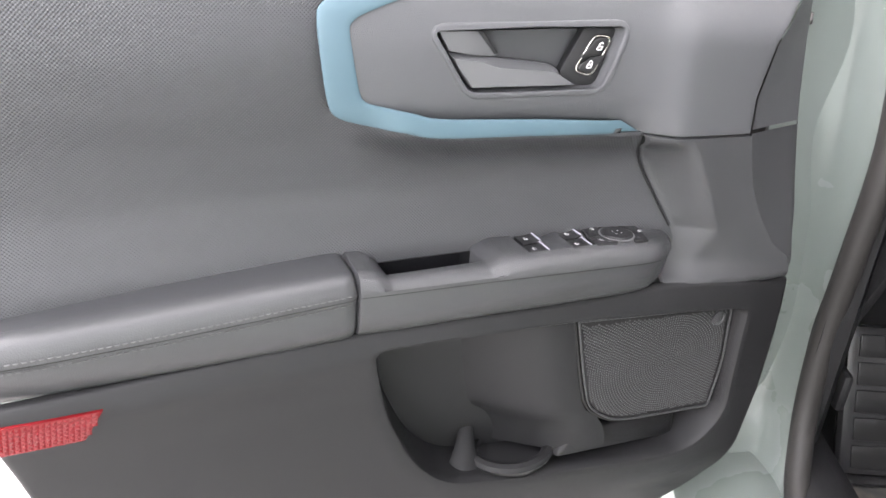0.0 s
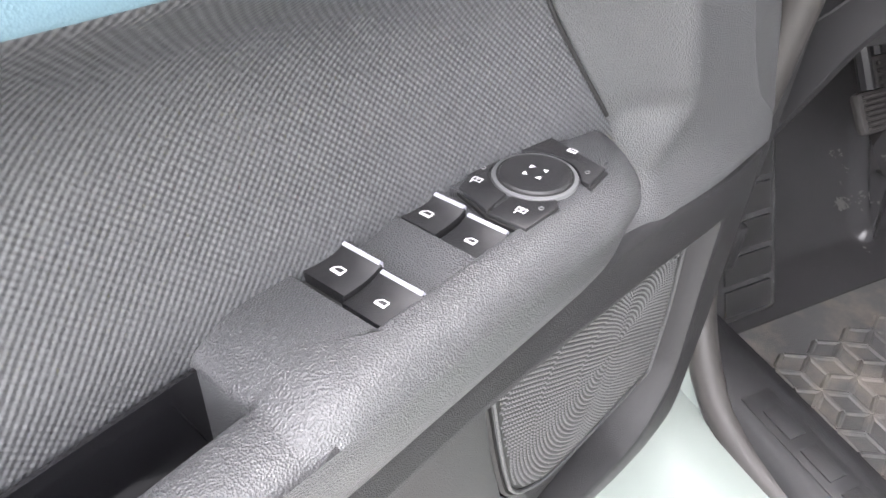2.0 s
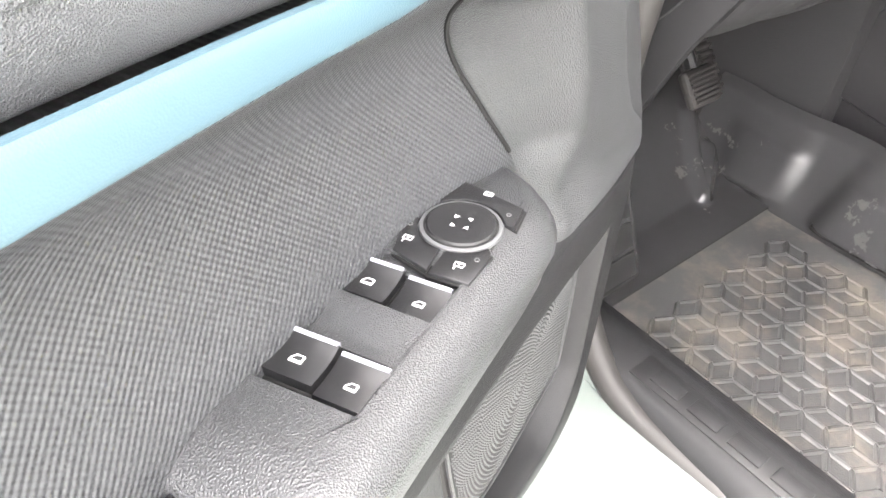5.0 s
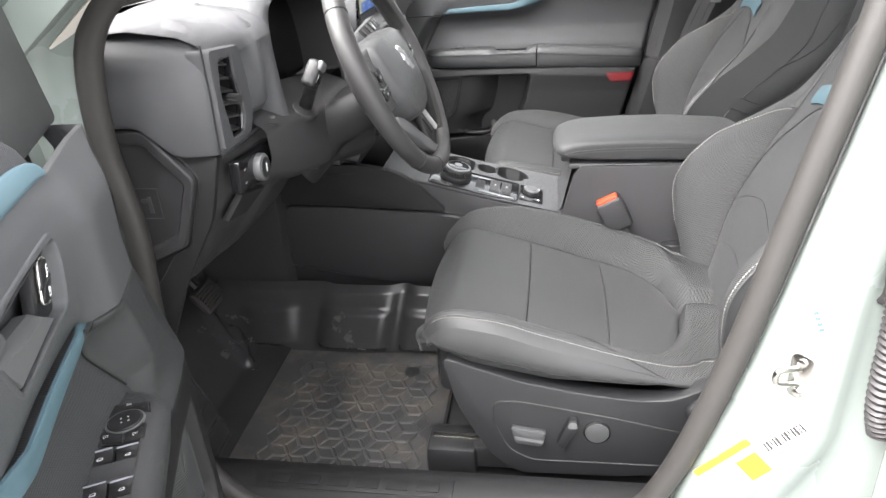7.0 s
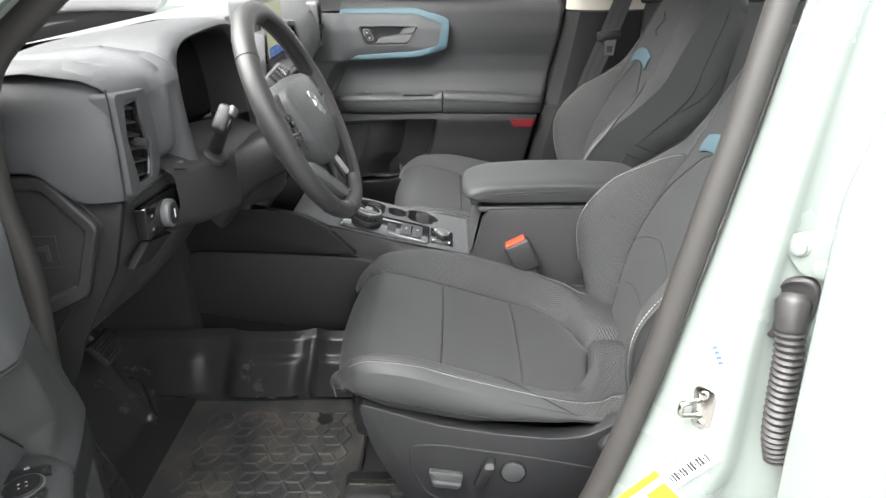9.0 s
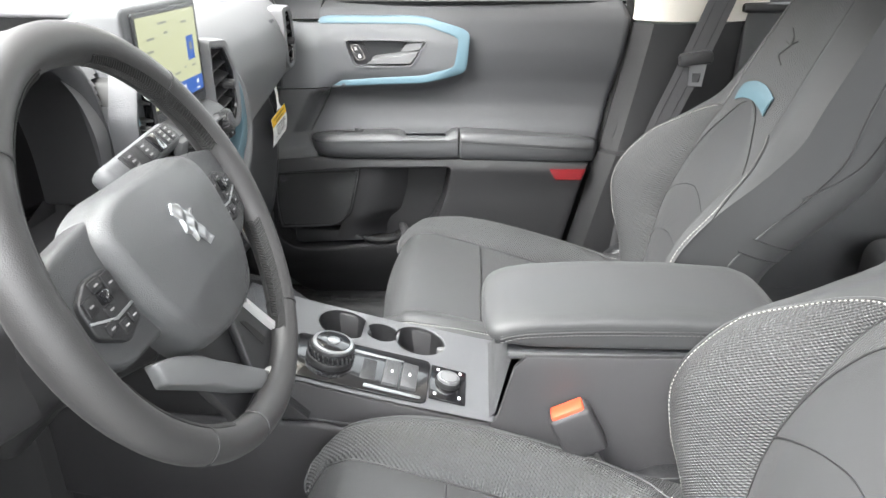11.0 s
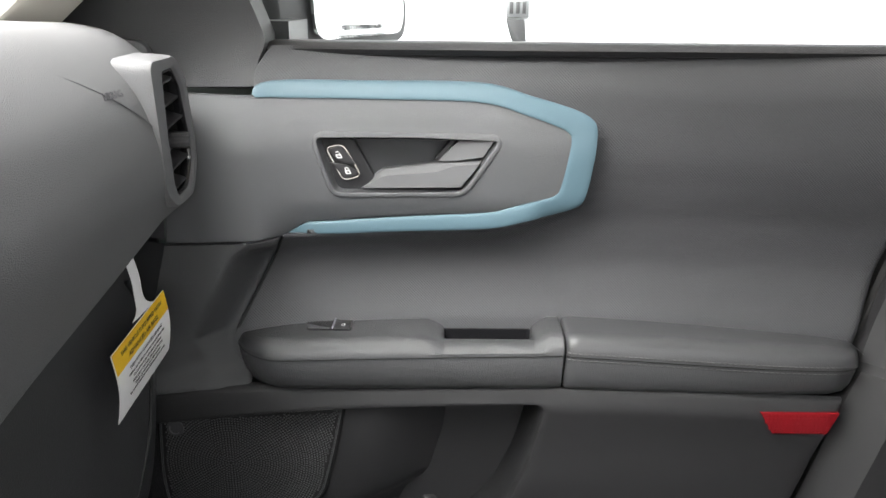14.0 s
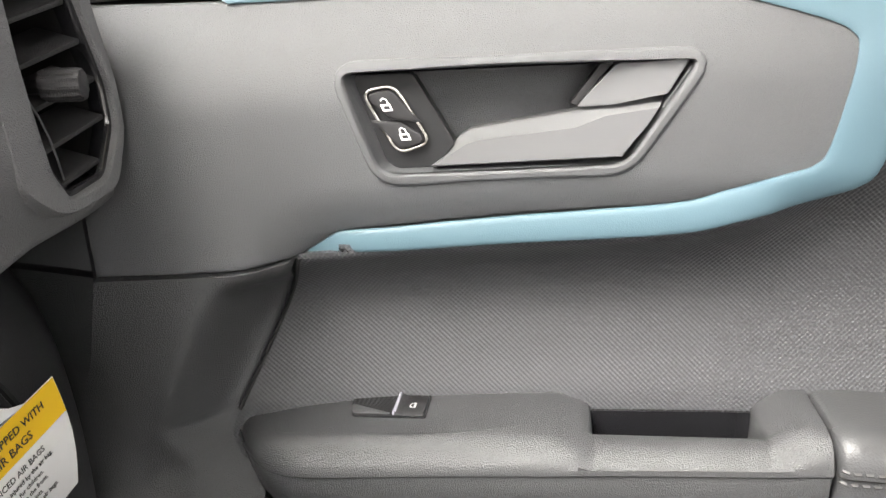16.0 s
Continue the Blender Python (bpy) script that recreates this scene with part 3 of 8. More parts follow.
def front_door(side, turn, label):
    SIDE[0] = side
    driver = side < 0
    door = thing("driver_door" if driver else "passenger_door", HINGE, label, "car door", "front doors", turn=turn)
    if driver:
        # swung open; the leaning hinge line tips it slightly
        door.matrix_world = Matrix.Translation((-0.8028, 0.9059, 0.7766)) @ Matrix.Rotation(0.0506, 4, (-0.9512, 0.3086, 0.0)) @ Matrix.Rotation(radians(-63.13), 4, "Z") @ Matrix.Translation((0, 0, -0.8))
    # embossed insert above the armrest, round the pod
    rear = [(1.185, 0.000), (1.15, -0.017), (1.08, -0.008), (1.0, 0.008), (0.88, 0.034)]
    front = [(0.86, 0.705), (0.904, 0.685), (1.0050, 0.6310), (1.0150, 0.645), (1.14, 0.652), (1.165, 0.650), (1.185, 0.638)]

    def ins(u, z):
        a, b = line_at(sorted(rear), z), line_at(front, z)
        s = a + (b - a) * u
        k = max(0.0, 1 - (s - a) / 0.012)
        return V(x_insert(s, z) + 0.012 * k * k + (0.045 if inside(POD_CORE, s, z) else 0.0), s, z)
    part("insert_panel", sheet(ins, steps(0, 1, 120), sorted(steps(0.862, 1.184, 80) + [1.005])), M_INSERT, door, "dark grey embossed diamond-pattern skin")
    part("insert_seam", tube([V(x_insert(s, z) - 0.0006, s - 0.0006, z) for s, z in ((0.6845 - 0.0535 * f, 0.9045 + 0.1000 * f) for f in steps(0, 1, 24))], 0.0011, seg=6), M_INKY, door)
    # blue surround strip
    n = 72
    tucked = [V(*q) + (V(0.47, 1.078) - V(*q)).normalized() * 0.0045 for q in BLUE_IN]
    part("blue_strip", band(spl(BLUE_OUT, n), spl(tucked, n), lambda s, z, d: V(x_strip(s, z) + d, s, z), 0.0018), M_BLUE, door, "satin pale blue trim strip")
    # pod around the handle, up to the fold
    hole = rounded(BEZEL, 0.011)
    fold = [(line_at(S_FOLD, z), z) for z in (1.0055, 1.02, 1.04, 1.065, 1.09, 1.107, 1.125, 1.147)]
    pod = [Vector(q) for q in spl(BLUE_IN, 40)] + [Vector(q) for q in ((0.625, 1.0085), (0.6325, 1.0052), (0.6475, 1.0050), (0.662, 1.0050), (0.70, 1.0050), *fold)]
    part("upper_panel", collar(pod, grow(hole, 0.0035), on(x_pod), 26, 240, 0.005, 0.0, 0.0035), M_SOFT, door, "grained grey soft-touch panel")
    inner_handle(door)

    # flank ahead of the fold, in an upper and a lower piece
    def flank(z, u):
        a, b = line_at(S_FOLD, z), line_at(S_EDGE, z)
        xa, xb = (x_face if z > 1.0055 else x_front)(a, z), line_at(X_EDGE, z)
        return V(xa + (xb - xa) * u ** 0.9 + (0.012 * max(0.0, u - 0.85) / 0.15 if u > 0.85 else 0.0), a + (b - a) * u, z)
    part("upper_flank", sheet(flank, [1.0095 + 0.1375 * k / 24 for k in range(25)], steps(0, 1, 12)), M_SOFT, door, "grey soft-touch flank", smooth=50)
    part("lower_flank", sheet(flank, steps(0.860, 1.0055, 26), steps(0, 1, 12)), M_HARD, door, "grained black flank", smooth=50)
    fa = [(0.826, 0.668), (0.872, 0.672), (0.904, 0.6850), (1.0045, 0.6330)]

    def frontal(z, u):
        a, b = line_at(fa, z), line_at(S_FOLD, z)
        s = a + (b - a) * u
        e = 0.004 * max(0.0, 1 - (s - a) / 0.0022) + 0.004 * max(0.0, (z - 1.0030) / 0.0015)
        return V(x_front(s, z) + e, s, z)
    part("front_panel", sheet(frontal, sorted(steps(0.830, 1.0045, 44) + [1.0030]), [0.0, 0.006, 0.012, 0.02] + steps(0.035, 1, 56)), M_HARD, door, "grained black hard plastic", smooth=50)
    # lower carrier with the map pocket
    low = [(0.826, 0.842), (0.829, 0.78), (0.826, 0.70), (0.814, 0.625), (0.785, 0.560), (0.735, 0.500), (0.66, 0.462), (0.16, 0.458), (0.120, 0.58), (0.106, 0.64), (0.056, 0.838), (0.20, 0.842), (0.45, 0.846), (0.62, 0.850), (0.72, 0.852)]
    pocket = rounded([(0.774, 0.8125), (0.58, 0.8210), (0.366, 0.8240), (0.381, 0.747), (0.408, 0.684), (0.446, 0.645), (0.54, 0.631), (0.660, 0.6240), (0.742, 0.631), (0.777, 0.672)], [0.010, 0.03, 0.014, 0.02, 0.03, 0.03, 0.03, 0.03, 0.035, 0.02], 7)
    part("lower_panel", collar(low, pocket, on(x_low), 22, 210, 0.008, 0.011, 0.0075), M_LOWER, door, "grained black hard plastic")

    # pocket bowl, stepped down to a shelf ahead of the bottle nest
    def bowl(k):
        return [V(min(x_low(p.x, p.y) + 0.010 + 0.045 * k, 0.780), *V(0.575, 0.715).lerp(p, 1 - 0.04 * k)) for p in pocket]
    bm = loft([bowl(0), bowl(0.25), bowl(0.6), bowl(1.0)], True, False)
    bm.faces.new([bm.verts.new(q) for q in bowl(1.0)])
    part("map_pocket", bm, M_LOWER, door)
    nest = [V(0.735 + 0.034 * math.sin(a), 0.535 + 0.045 * math.cos(a), 0.642) for a in steps(0, 2 * math.pi, 28)[:-1]]
    part("bottle_ring", tube(nest, 0.007, True, 8), M_LOWER, door)
    part("bottle_floor", prism([q - V(0, 0, 0.004) for q in nest], (0, 0, -0.010), 0.0), M_DARK, door)
    fin = lambda f: 0.020 * (1 - f) ** 2 + 0.007
    part("bottle_divider", loft([[V(x - 0.012 * math.cos(e) * (1 - 0.5 * f), 0.468 + 0.026 * f + fin(f) * math.sin(e), 0.632 + 0.045 * f) for e in steps(-1.57, 1.57, 10)] for f, x in ((0.0, 0.722), (0.25, 0.730), (0.5, 0.742), (0.8, 0.758), (1.0, 0.778))], False, False), M_LOWER, door, "soft moulded bottle divider", smooth=70)
    part("pocket_shelf", prism([V(0.703, 0.575, 0.640), V(0.703, 0.740, 0.630), V(0.710, 0.742, 0.668), V(0.710, 0.600, 0.663)], (0.070, 0, 0), 0.005), M_LOWER, door)
    # the pocket's wall behind the grille swings back into the bowl
    edge_s = [(0.66, 0.640), (0.686, 0.628), (0.705, 0.6035), (0.757, 0.5895), (0.822, 0.5765)]
    part("pocket_wall", sheet(lambda z, u: V(0.7000 + 0.075 * ease(u * 0.93) ** 1.3, line_at(edge_s, z) - 0.0035 - 0.155 * u, z), steps(0.645, 0.8235, 16), steps(0, 1, 18)), M_LOWER, door, smooth=60)
    # speaker grille, a flat field sunk behind the pocket's rim
    plane = lambda s, z: 0.6985 - 0.062 * (s - 0.59) + (0.0 if driver else 0.004)
    sp = rounded([(0.770, 0.8105), (0.577, 0.8195), (0.590, 0.757), (0.604, 0.705), (0.634, 0.6840), (0.66, 0.679), (0.768, 0.676), (0.7745, 0.735)], [0.008, 0.003, 0.03, 0.025, 0.02, 0.02, 0.006, 0.02], 6)
    grille = part("speaker_grille", fill(sp, lambda s, z, d=0.0: V(plane(s, z) + d, s, z), 8, 90, 0.016, 0.004, c=(0.69, 0.75)), M_INKY, door, "black perforated speaker grille")
    part("grille_rim", tube([V(plane(q.x, q.y) - 0.0004, q.x, q.y) for q in grow(sp, -0.0015)], 0.0013, True, 6), M_HARD, grille)
    part("grille_gap", tube([V(plane(q.x, q.y) + 0.0030, q.x, q.y) for q in grow(sp, 0.0012)], 0.0022, True, 6), M_INKY, grille)
    bm = bmesh.new()
    cs, cz = 0.700, 0.752
    shp = grow(sp, -0.006)
    lim = ray_loop(shp, V(cs, cz), steps(0, 2 * math.pi, 180)[:-1])
    for r in range(1, 48):
        rad = r * 0.0029
        m = max(6, int(2 * math.pi * rad / 0.0030))
        for k in range(m):
            a = 2 * math.pi * (k + 0.5 * (r % 2)) / m
            if rad > (lim[int(a / (2 * math.pi) * 180) % 180] - V(cs, cz)).length:
                continue
            s, z = cs + rad * math.cos(a), cz + rad * math.sin(a)
            x = plane(s, z)
            vs = [bm.verts.new(V(x + 0.0002, s + 0.00118 * c, z + 0.00118 * d)) for c, d in ((-1, -1), (1, -1), (1, 1), (-1, 1))]
            tip = bm.verts.new(V(x - 0.0012, s, z))
            for i in range(4):
                bm.faces.new((vs[i], vs[(i + 1) % 4], tip))
    tagged(part("grille_studs", bm, M_HARD, grille, smooth=20), kind="stuff")
    bs, bz = 0.7535, 0.797
    part("grille_badge", disc(V(plane(bs, bz), bs, bz), (-1, 0, 0), 0.009, 0.002, 0.0006), M_HARD, grille)
    part("badge_mark", tube([V(plane(bs, bz) - 0.0022, bs + 0.006 * math.cos(a), bz + 0.006 * math.sin(a)) for a in steps(-2.2, 0.6, 12)], 0.0008, seg=5), M_GREYP, grille)
    # red reflector
    rf = [(0.143, 0.8255), (0.062, 0.8265), (0.070, 0.8005), (0.127, 0.8000)]
    rfl = part("reflector", prism([V(x_low(*q) + 0.001, *q) for q in rf], (-0.004, 0, 0), 0.0008), M_RED, door, "red plastic reflector")
    bm = bmesh.new()
    for i in range(18):
        for j in range(6):
            s0, z0 = 0.070 + 0.0040 * i + 0.0006 * j, 0.8035 + 0.0040 * j
            if 0.070 - 0.0012 * j < s0 < 0.130 + 0.0020 * j:
                c = V(x_low(s0, z0) - 0.0029, s0, z0)
                vs = [bm.verts.new(c + V(0.0, a * 0.0019, b * 0.0019)) for a, b in ((-1, -1), (1, -1), (1, 1), (-1, 1))]
                tip = bm.verts.new(c - V(0.0005, 0, 0))
                for k in range(4):
                    bm.faces.new((vs[k], vs[(k + 1) % 4], tip))
    part("reflector_prisms", bm, M_RED, rfl, smooth=10)
    armrest(door, driver)
    return door


def x_front(s, z):
    """The face ahead of the insert, hollowed round the armrest's nose."""
    a = line_at([(0.826, 0.668), (0.872, 0.672), (0.904, 0.6850), (1.0045, 0.6330)], z)
    x = curve_at(X_FACE, s) + (x_insert(a, max(z, 0.87)) - 0.0015 - curve_at(X_FACE, a)) * (1 - ease((s - a) / 0.042))
    w = ease((z - 0.985) / 0.02)
    x = x * (1 - w) + min(x, x_pod(s, 1.0055)) * w
    x += 0.010 * math.exp(-((s - 0.705) / 0.030) ** 2 - ((z - 0.872) / 0.030) ** 2)
    g = ease((0.872 - z) / 0.035)
    return x * (1 - g) + (x_low(s, 0.835) - 0.0015) * g + 0.009 * ease((0.850 - z) / 0.010)


def armrest(door, driver):
    """The stitched pad, and ahead of it the hard console with its grip tray and switches."""
    def arm(s, top, bot, xi, line, cup=0.0, xc=0.7125, xw=0.7445, wall=0.775):
        """A section: lower face, ledge at the joint line, rounded shoulder, top with or without a well."""
        zc = top - cup
        deep = 1 if cup else 0
        return [V(x, s, z) for x, z in ((wall, bot), (xi + 0.022, bot), (xi + 0.013, bot + 0.002), (xi + 0.008, bot + 0.009), (xi + 0.0045, bot + 0.020), (xi + 0.0018, line - 0.0012), (xi + 0.0022, line - 0.0004), (xi - 0.0002, line + 0.0006), (xi, line + 0.004), (xi + 0.0022, top - 0.0085), (xi + 0.0060, top - 0.0036), (xi + 0.0115, top - 0.0010), (xi + 0.018, top),
                                        (xc - 0.0022, top), (xc - 0.0006, top - 0.0005 * deep), (xc, top - 0.002 * deep if cup < 0.004 else min(top - 0.002, zc + 0.001)), (xc + 0.0012, zc), (xw - 0.001, zc), (xw, zc + 0.001 * deep), (xw + 0.0006, top - 0.0008 * deep), (wall, top))]
    pad = [(0.036, 0.882, 0.838, 0.722, 0.866), (0.041, 0.887, 0.8365, 0.708, 0.868), (0.050, 0.8905, 0.836, 0.700, 0.870), (0.07, 0.893, 0.836, 0.693, 0.8718), (0.12, 0.8965, 0.837, 0.689, 0.8745), (0.20, 0.901, 0.838, 0.6885, 0.8785), (0.28, 0.9045, 0.839, 0.6895, 0.8830), (0.335, 0.9065, 0.8405, 0.6900, 0.8860), (0.343, 0.9058, 0.8410, 0.6905, 0.8865), (0.3465, 0.9035, 0.8418, 0.693, 0.8866)]
    soft = part("armrest_pad", loft([arm(s, t, b, x, l) for s, t, b, x, l in pad], True, True), M_PAD, door, "stitched black leatherette armrest pad", smooth=60)
    for dz in (0.0042, -0.0042):
        line = spl([V(x - 0.0004 + (0.0 if dz > 0 else 0.0020), s, l + dz) for s, t, b, x, l in pad[2:]], 60)
        part("stitching", stitches(line, 0.0040, 0.0056, (-1, 0, 0.1)), M_TWINE, soft)
    part("pad_seam", tube(spl([V(x + 0.0012, s, l) for s, t, b, x, l in pad[1:]], 40), 0.0010, seg=6), M_INKY, soft)
    # console: grip tray behind, a raised top ahead of it that rounds off into the nose
    lo, hi = 0.8955, 0.9035
    st = [(0.3485, 0.9035, 0.8422, 0.6935, 0.8866, 0), (0.3500, 0.9060, 0.8418, 0.6910, 0.8868, 0), (0.362, 0.9055, 0.8415, 0.6902, 0.8868, 0), (0.3695, 0.9020, 0.8415, 0.6898, 0.8868, 0), (0.3760, lo + 0.0015, 0.8415, 0.6893, 0.8868, 0), (0.3790, lo, 0.8415, 0.6890, 0.8868, 0.002), (0.3800, lo, 0.8415, 0.6890, 0.8868, 0.040),
          (0.44, lo, 0.8425, 0.6865, 0.8868, 0.040), (0.4700, lo, 0.8430, 0.6850, 0.8868, 0.040), (0.4712, lo, 0.8430, 0.6848, 0.8868, 0.002), (0.4735, lo + 0.0010, 0.8430, 0.6846, 0.8868, 0), (0.4800, lo + 0.0042, 0.8435, 0.6842, 0.8868, 0), (0.4870, hi - 0.0008, 0.8435, 0.6838, 0.8868, 0), (0.4950, hi, 0.8435, 0.6832, 0.8868, 0)]
    if driver:
        st += [(0.5130, hi, 0.844, 0.682, 0.8868, 0), (0.5136, hi, 0.844, 0.682, 0.8868, 0.009), (0.5885, hi + 0.001, 0.846, 0.677, 0.8868, 0.009), (0.5892, hi + 0.001, 0.846, 0.677, 0.8868, 0)]
    else:
        st += [(0.55, hi, 0.845, 0.680, 0.8868, 0), (0.5892, hi, 0.846, 0.677, 0.8868, 0)]
    st += [(0.62, hi, 0.847, 0.6748, 0.8868, 0), (0.638, hi - 0.0005, 0.848, 0.6745, 0.8868, 0), (0.650, hi - 0.001, 0.849, 0.677, 0.8868, 0), (0.660, hi - 0.002, 0.850, 0.682, 0.8870, 0), (0.669, hi - 0.003, 0.851, 0.689, 0.8872, 0), (0.677, hi - 0.004, 0.853, 0.698, 0.8876, 0), (0.684, hi - 0.006, 0.855, 0.709, 0.8880, 0), (0.690, hi - 0.009, 0.858, 0.722, 0.8882, 0)]
    rows = [arm(s, t, b, x, l, c, max(0.7125 if s < 0.50 else 0.6962, x + 0.0195), 0.7445 if s < 0.50 else 0.7425) for s, t, b, x, l, c in st]
    con = part("armrest_console", loft(rows, True, True), M_HARD, door, "grained black armrest front", smooth=45)
    part("console_joint", tube(spl([V(x + 0.0016, s, l - 0.0004) for s, t, b, x, l, c in st[1:]], 60), 0.0008, seg=6), M_INKY, con)
    part("pocket_floor", box((0.7290, 0.4255, lo - 0.0375), (0.030, 0.086, 0.004), 0.001), M_PIANO, con)
    part("pocket_wall", thicken(sheet(lambda u, v: V(min(0.7440, x_insert(0.380 + 0.092 * u, lo)) - 0.0020, 0.380 + 0.092 * u, lo - 0.038 + 0.036 * v), steps(0, 1, 10), steps(0, 1, 3)), 0.002), M_PIANO, con)
    if driver:
        driver_switches(con, hi)
        return
    # passenger's single window switch in a long finger dish
    zt = hi
    sw = part("switch_bezel", prism([V(a, b, zt - 0.002) for a, b in rounded([(0.7345, 0.618), (0.7345, 0.567), (0.7105, 0.567), (0.7105, 0.612)], [0.012, 0.002, 0.002, 0.004])], (0, 0, 0.0030), 0.0006), M_PIANO, con, "gloss black switch surround")
    part("finger_dish", prism([V(a, b, zt + 0.0006) for a, b in rounded([(0.7130, 0.6120), (0.7225, 0.6145), (0.7130, 0.5885)], [0.003, 0.003, 0.001])], (0, 0, 0.0012), 0.0004), M_HARD, sw)
    window_button(0.7225, 0.5775, zt - 0.0006, sw, 0.0108, 0.0085)


def window_button(x, s, z, host, w=0.0100, h=0.0112):
    """A window switch: a dished key with a bright lip at its front edge and a small window sign."""
    prof = ((-1.0, 0.0022), (-0.5, 0.0018), (0.1, 0.0018), (0.55, 0.0024), (0.80, 0.0034), (0.92, 0.0038), (1.0, 0.0034))
    rows = [[V(x - w, s + h * f, z - 0.004) for f, d in prof], [V(x - w, s + h * f, z + d - 0.0003) for f, d in prof], [V(x - w + 0.0004, s + h * f, z + d) for f, d in prof], [V(x + w - 0.0004, s + h * f, z + d) for f, d in prof], [V(x + w, s + h * f, z + d - 0.0003) for f, d in prof], [V(x + w, s + h * f, z - 0.004) for f, d in prof]]
    bm = loft(rows, False, False)
    for f in (-1.0, 1.0):
        bm.faces.new([bm.verts.new(V(x + a * w, s + h * f, z + b)) for a, b in ((-1, -0.004), (1, -0.004), (1, 0.0021 if f < 0 else 0.0033), (-1, 0.0021 if f < 0 else 0.0033))])
    key = part("window_switch", bm, M_DARK, host, "black rocker key")
    lip = [(0.86, 0.0026), (0.90, 0.0042), (1.04, 0.0046), (1.14, 0.0036), (1.16, 0.0012)]
    part("key_lip", loft([[V(x + a, s + h * f, z + dz) for f, dz in lip] for a in (-w * 0.94, -w * 0.86, w * 0.80, w * 0.94)], True, True), M_LIP, key, "bright key lip")
    # window sign: a closed outline with a slanted pillar, its lower part filled
    k = w * 0.19
    pts = [(-1.25, -0.75), (1.25, -0.75), (1.25, 0.05), (0.45, 0.95), (-1.0, 0.95), (-1.25, 0.7)]
    bm = bmesh.new()
    zz = z + 0.0021
    n = len(pts)
    for i in range(n):
        a, b = pts[i], pts[(i + 1) % n]
        bm.faces.new([bm.verts.new(V(x - 0.0002 + p * k * g, s - h * 0.12 + r * k * g, zz)) for (p, r), g in ((a, 1), (b, 1), (b, 0.68), (a, 0.68))])
    bm.faces.new([bm.verts.new(V(x - 0.0002 + p * k, s - h * 0.12 + r * k, zz)) for p, r in ((-1.2, -0.9), (1.2, -0.9), (1.2, -0.25), (-1.2, -0.25))])
    part("switch_sign", bm, M_WHITE, key)


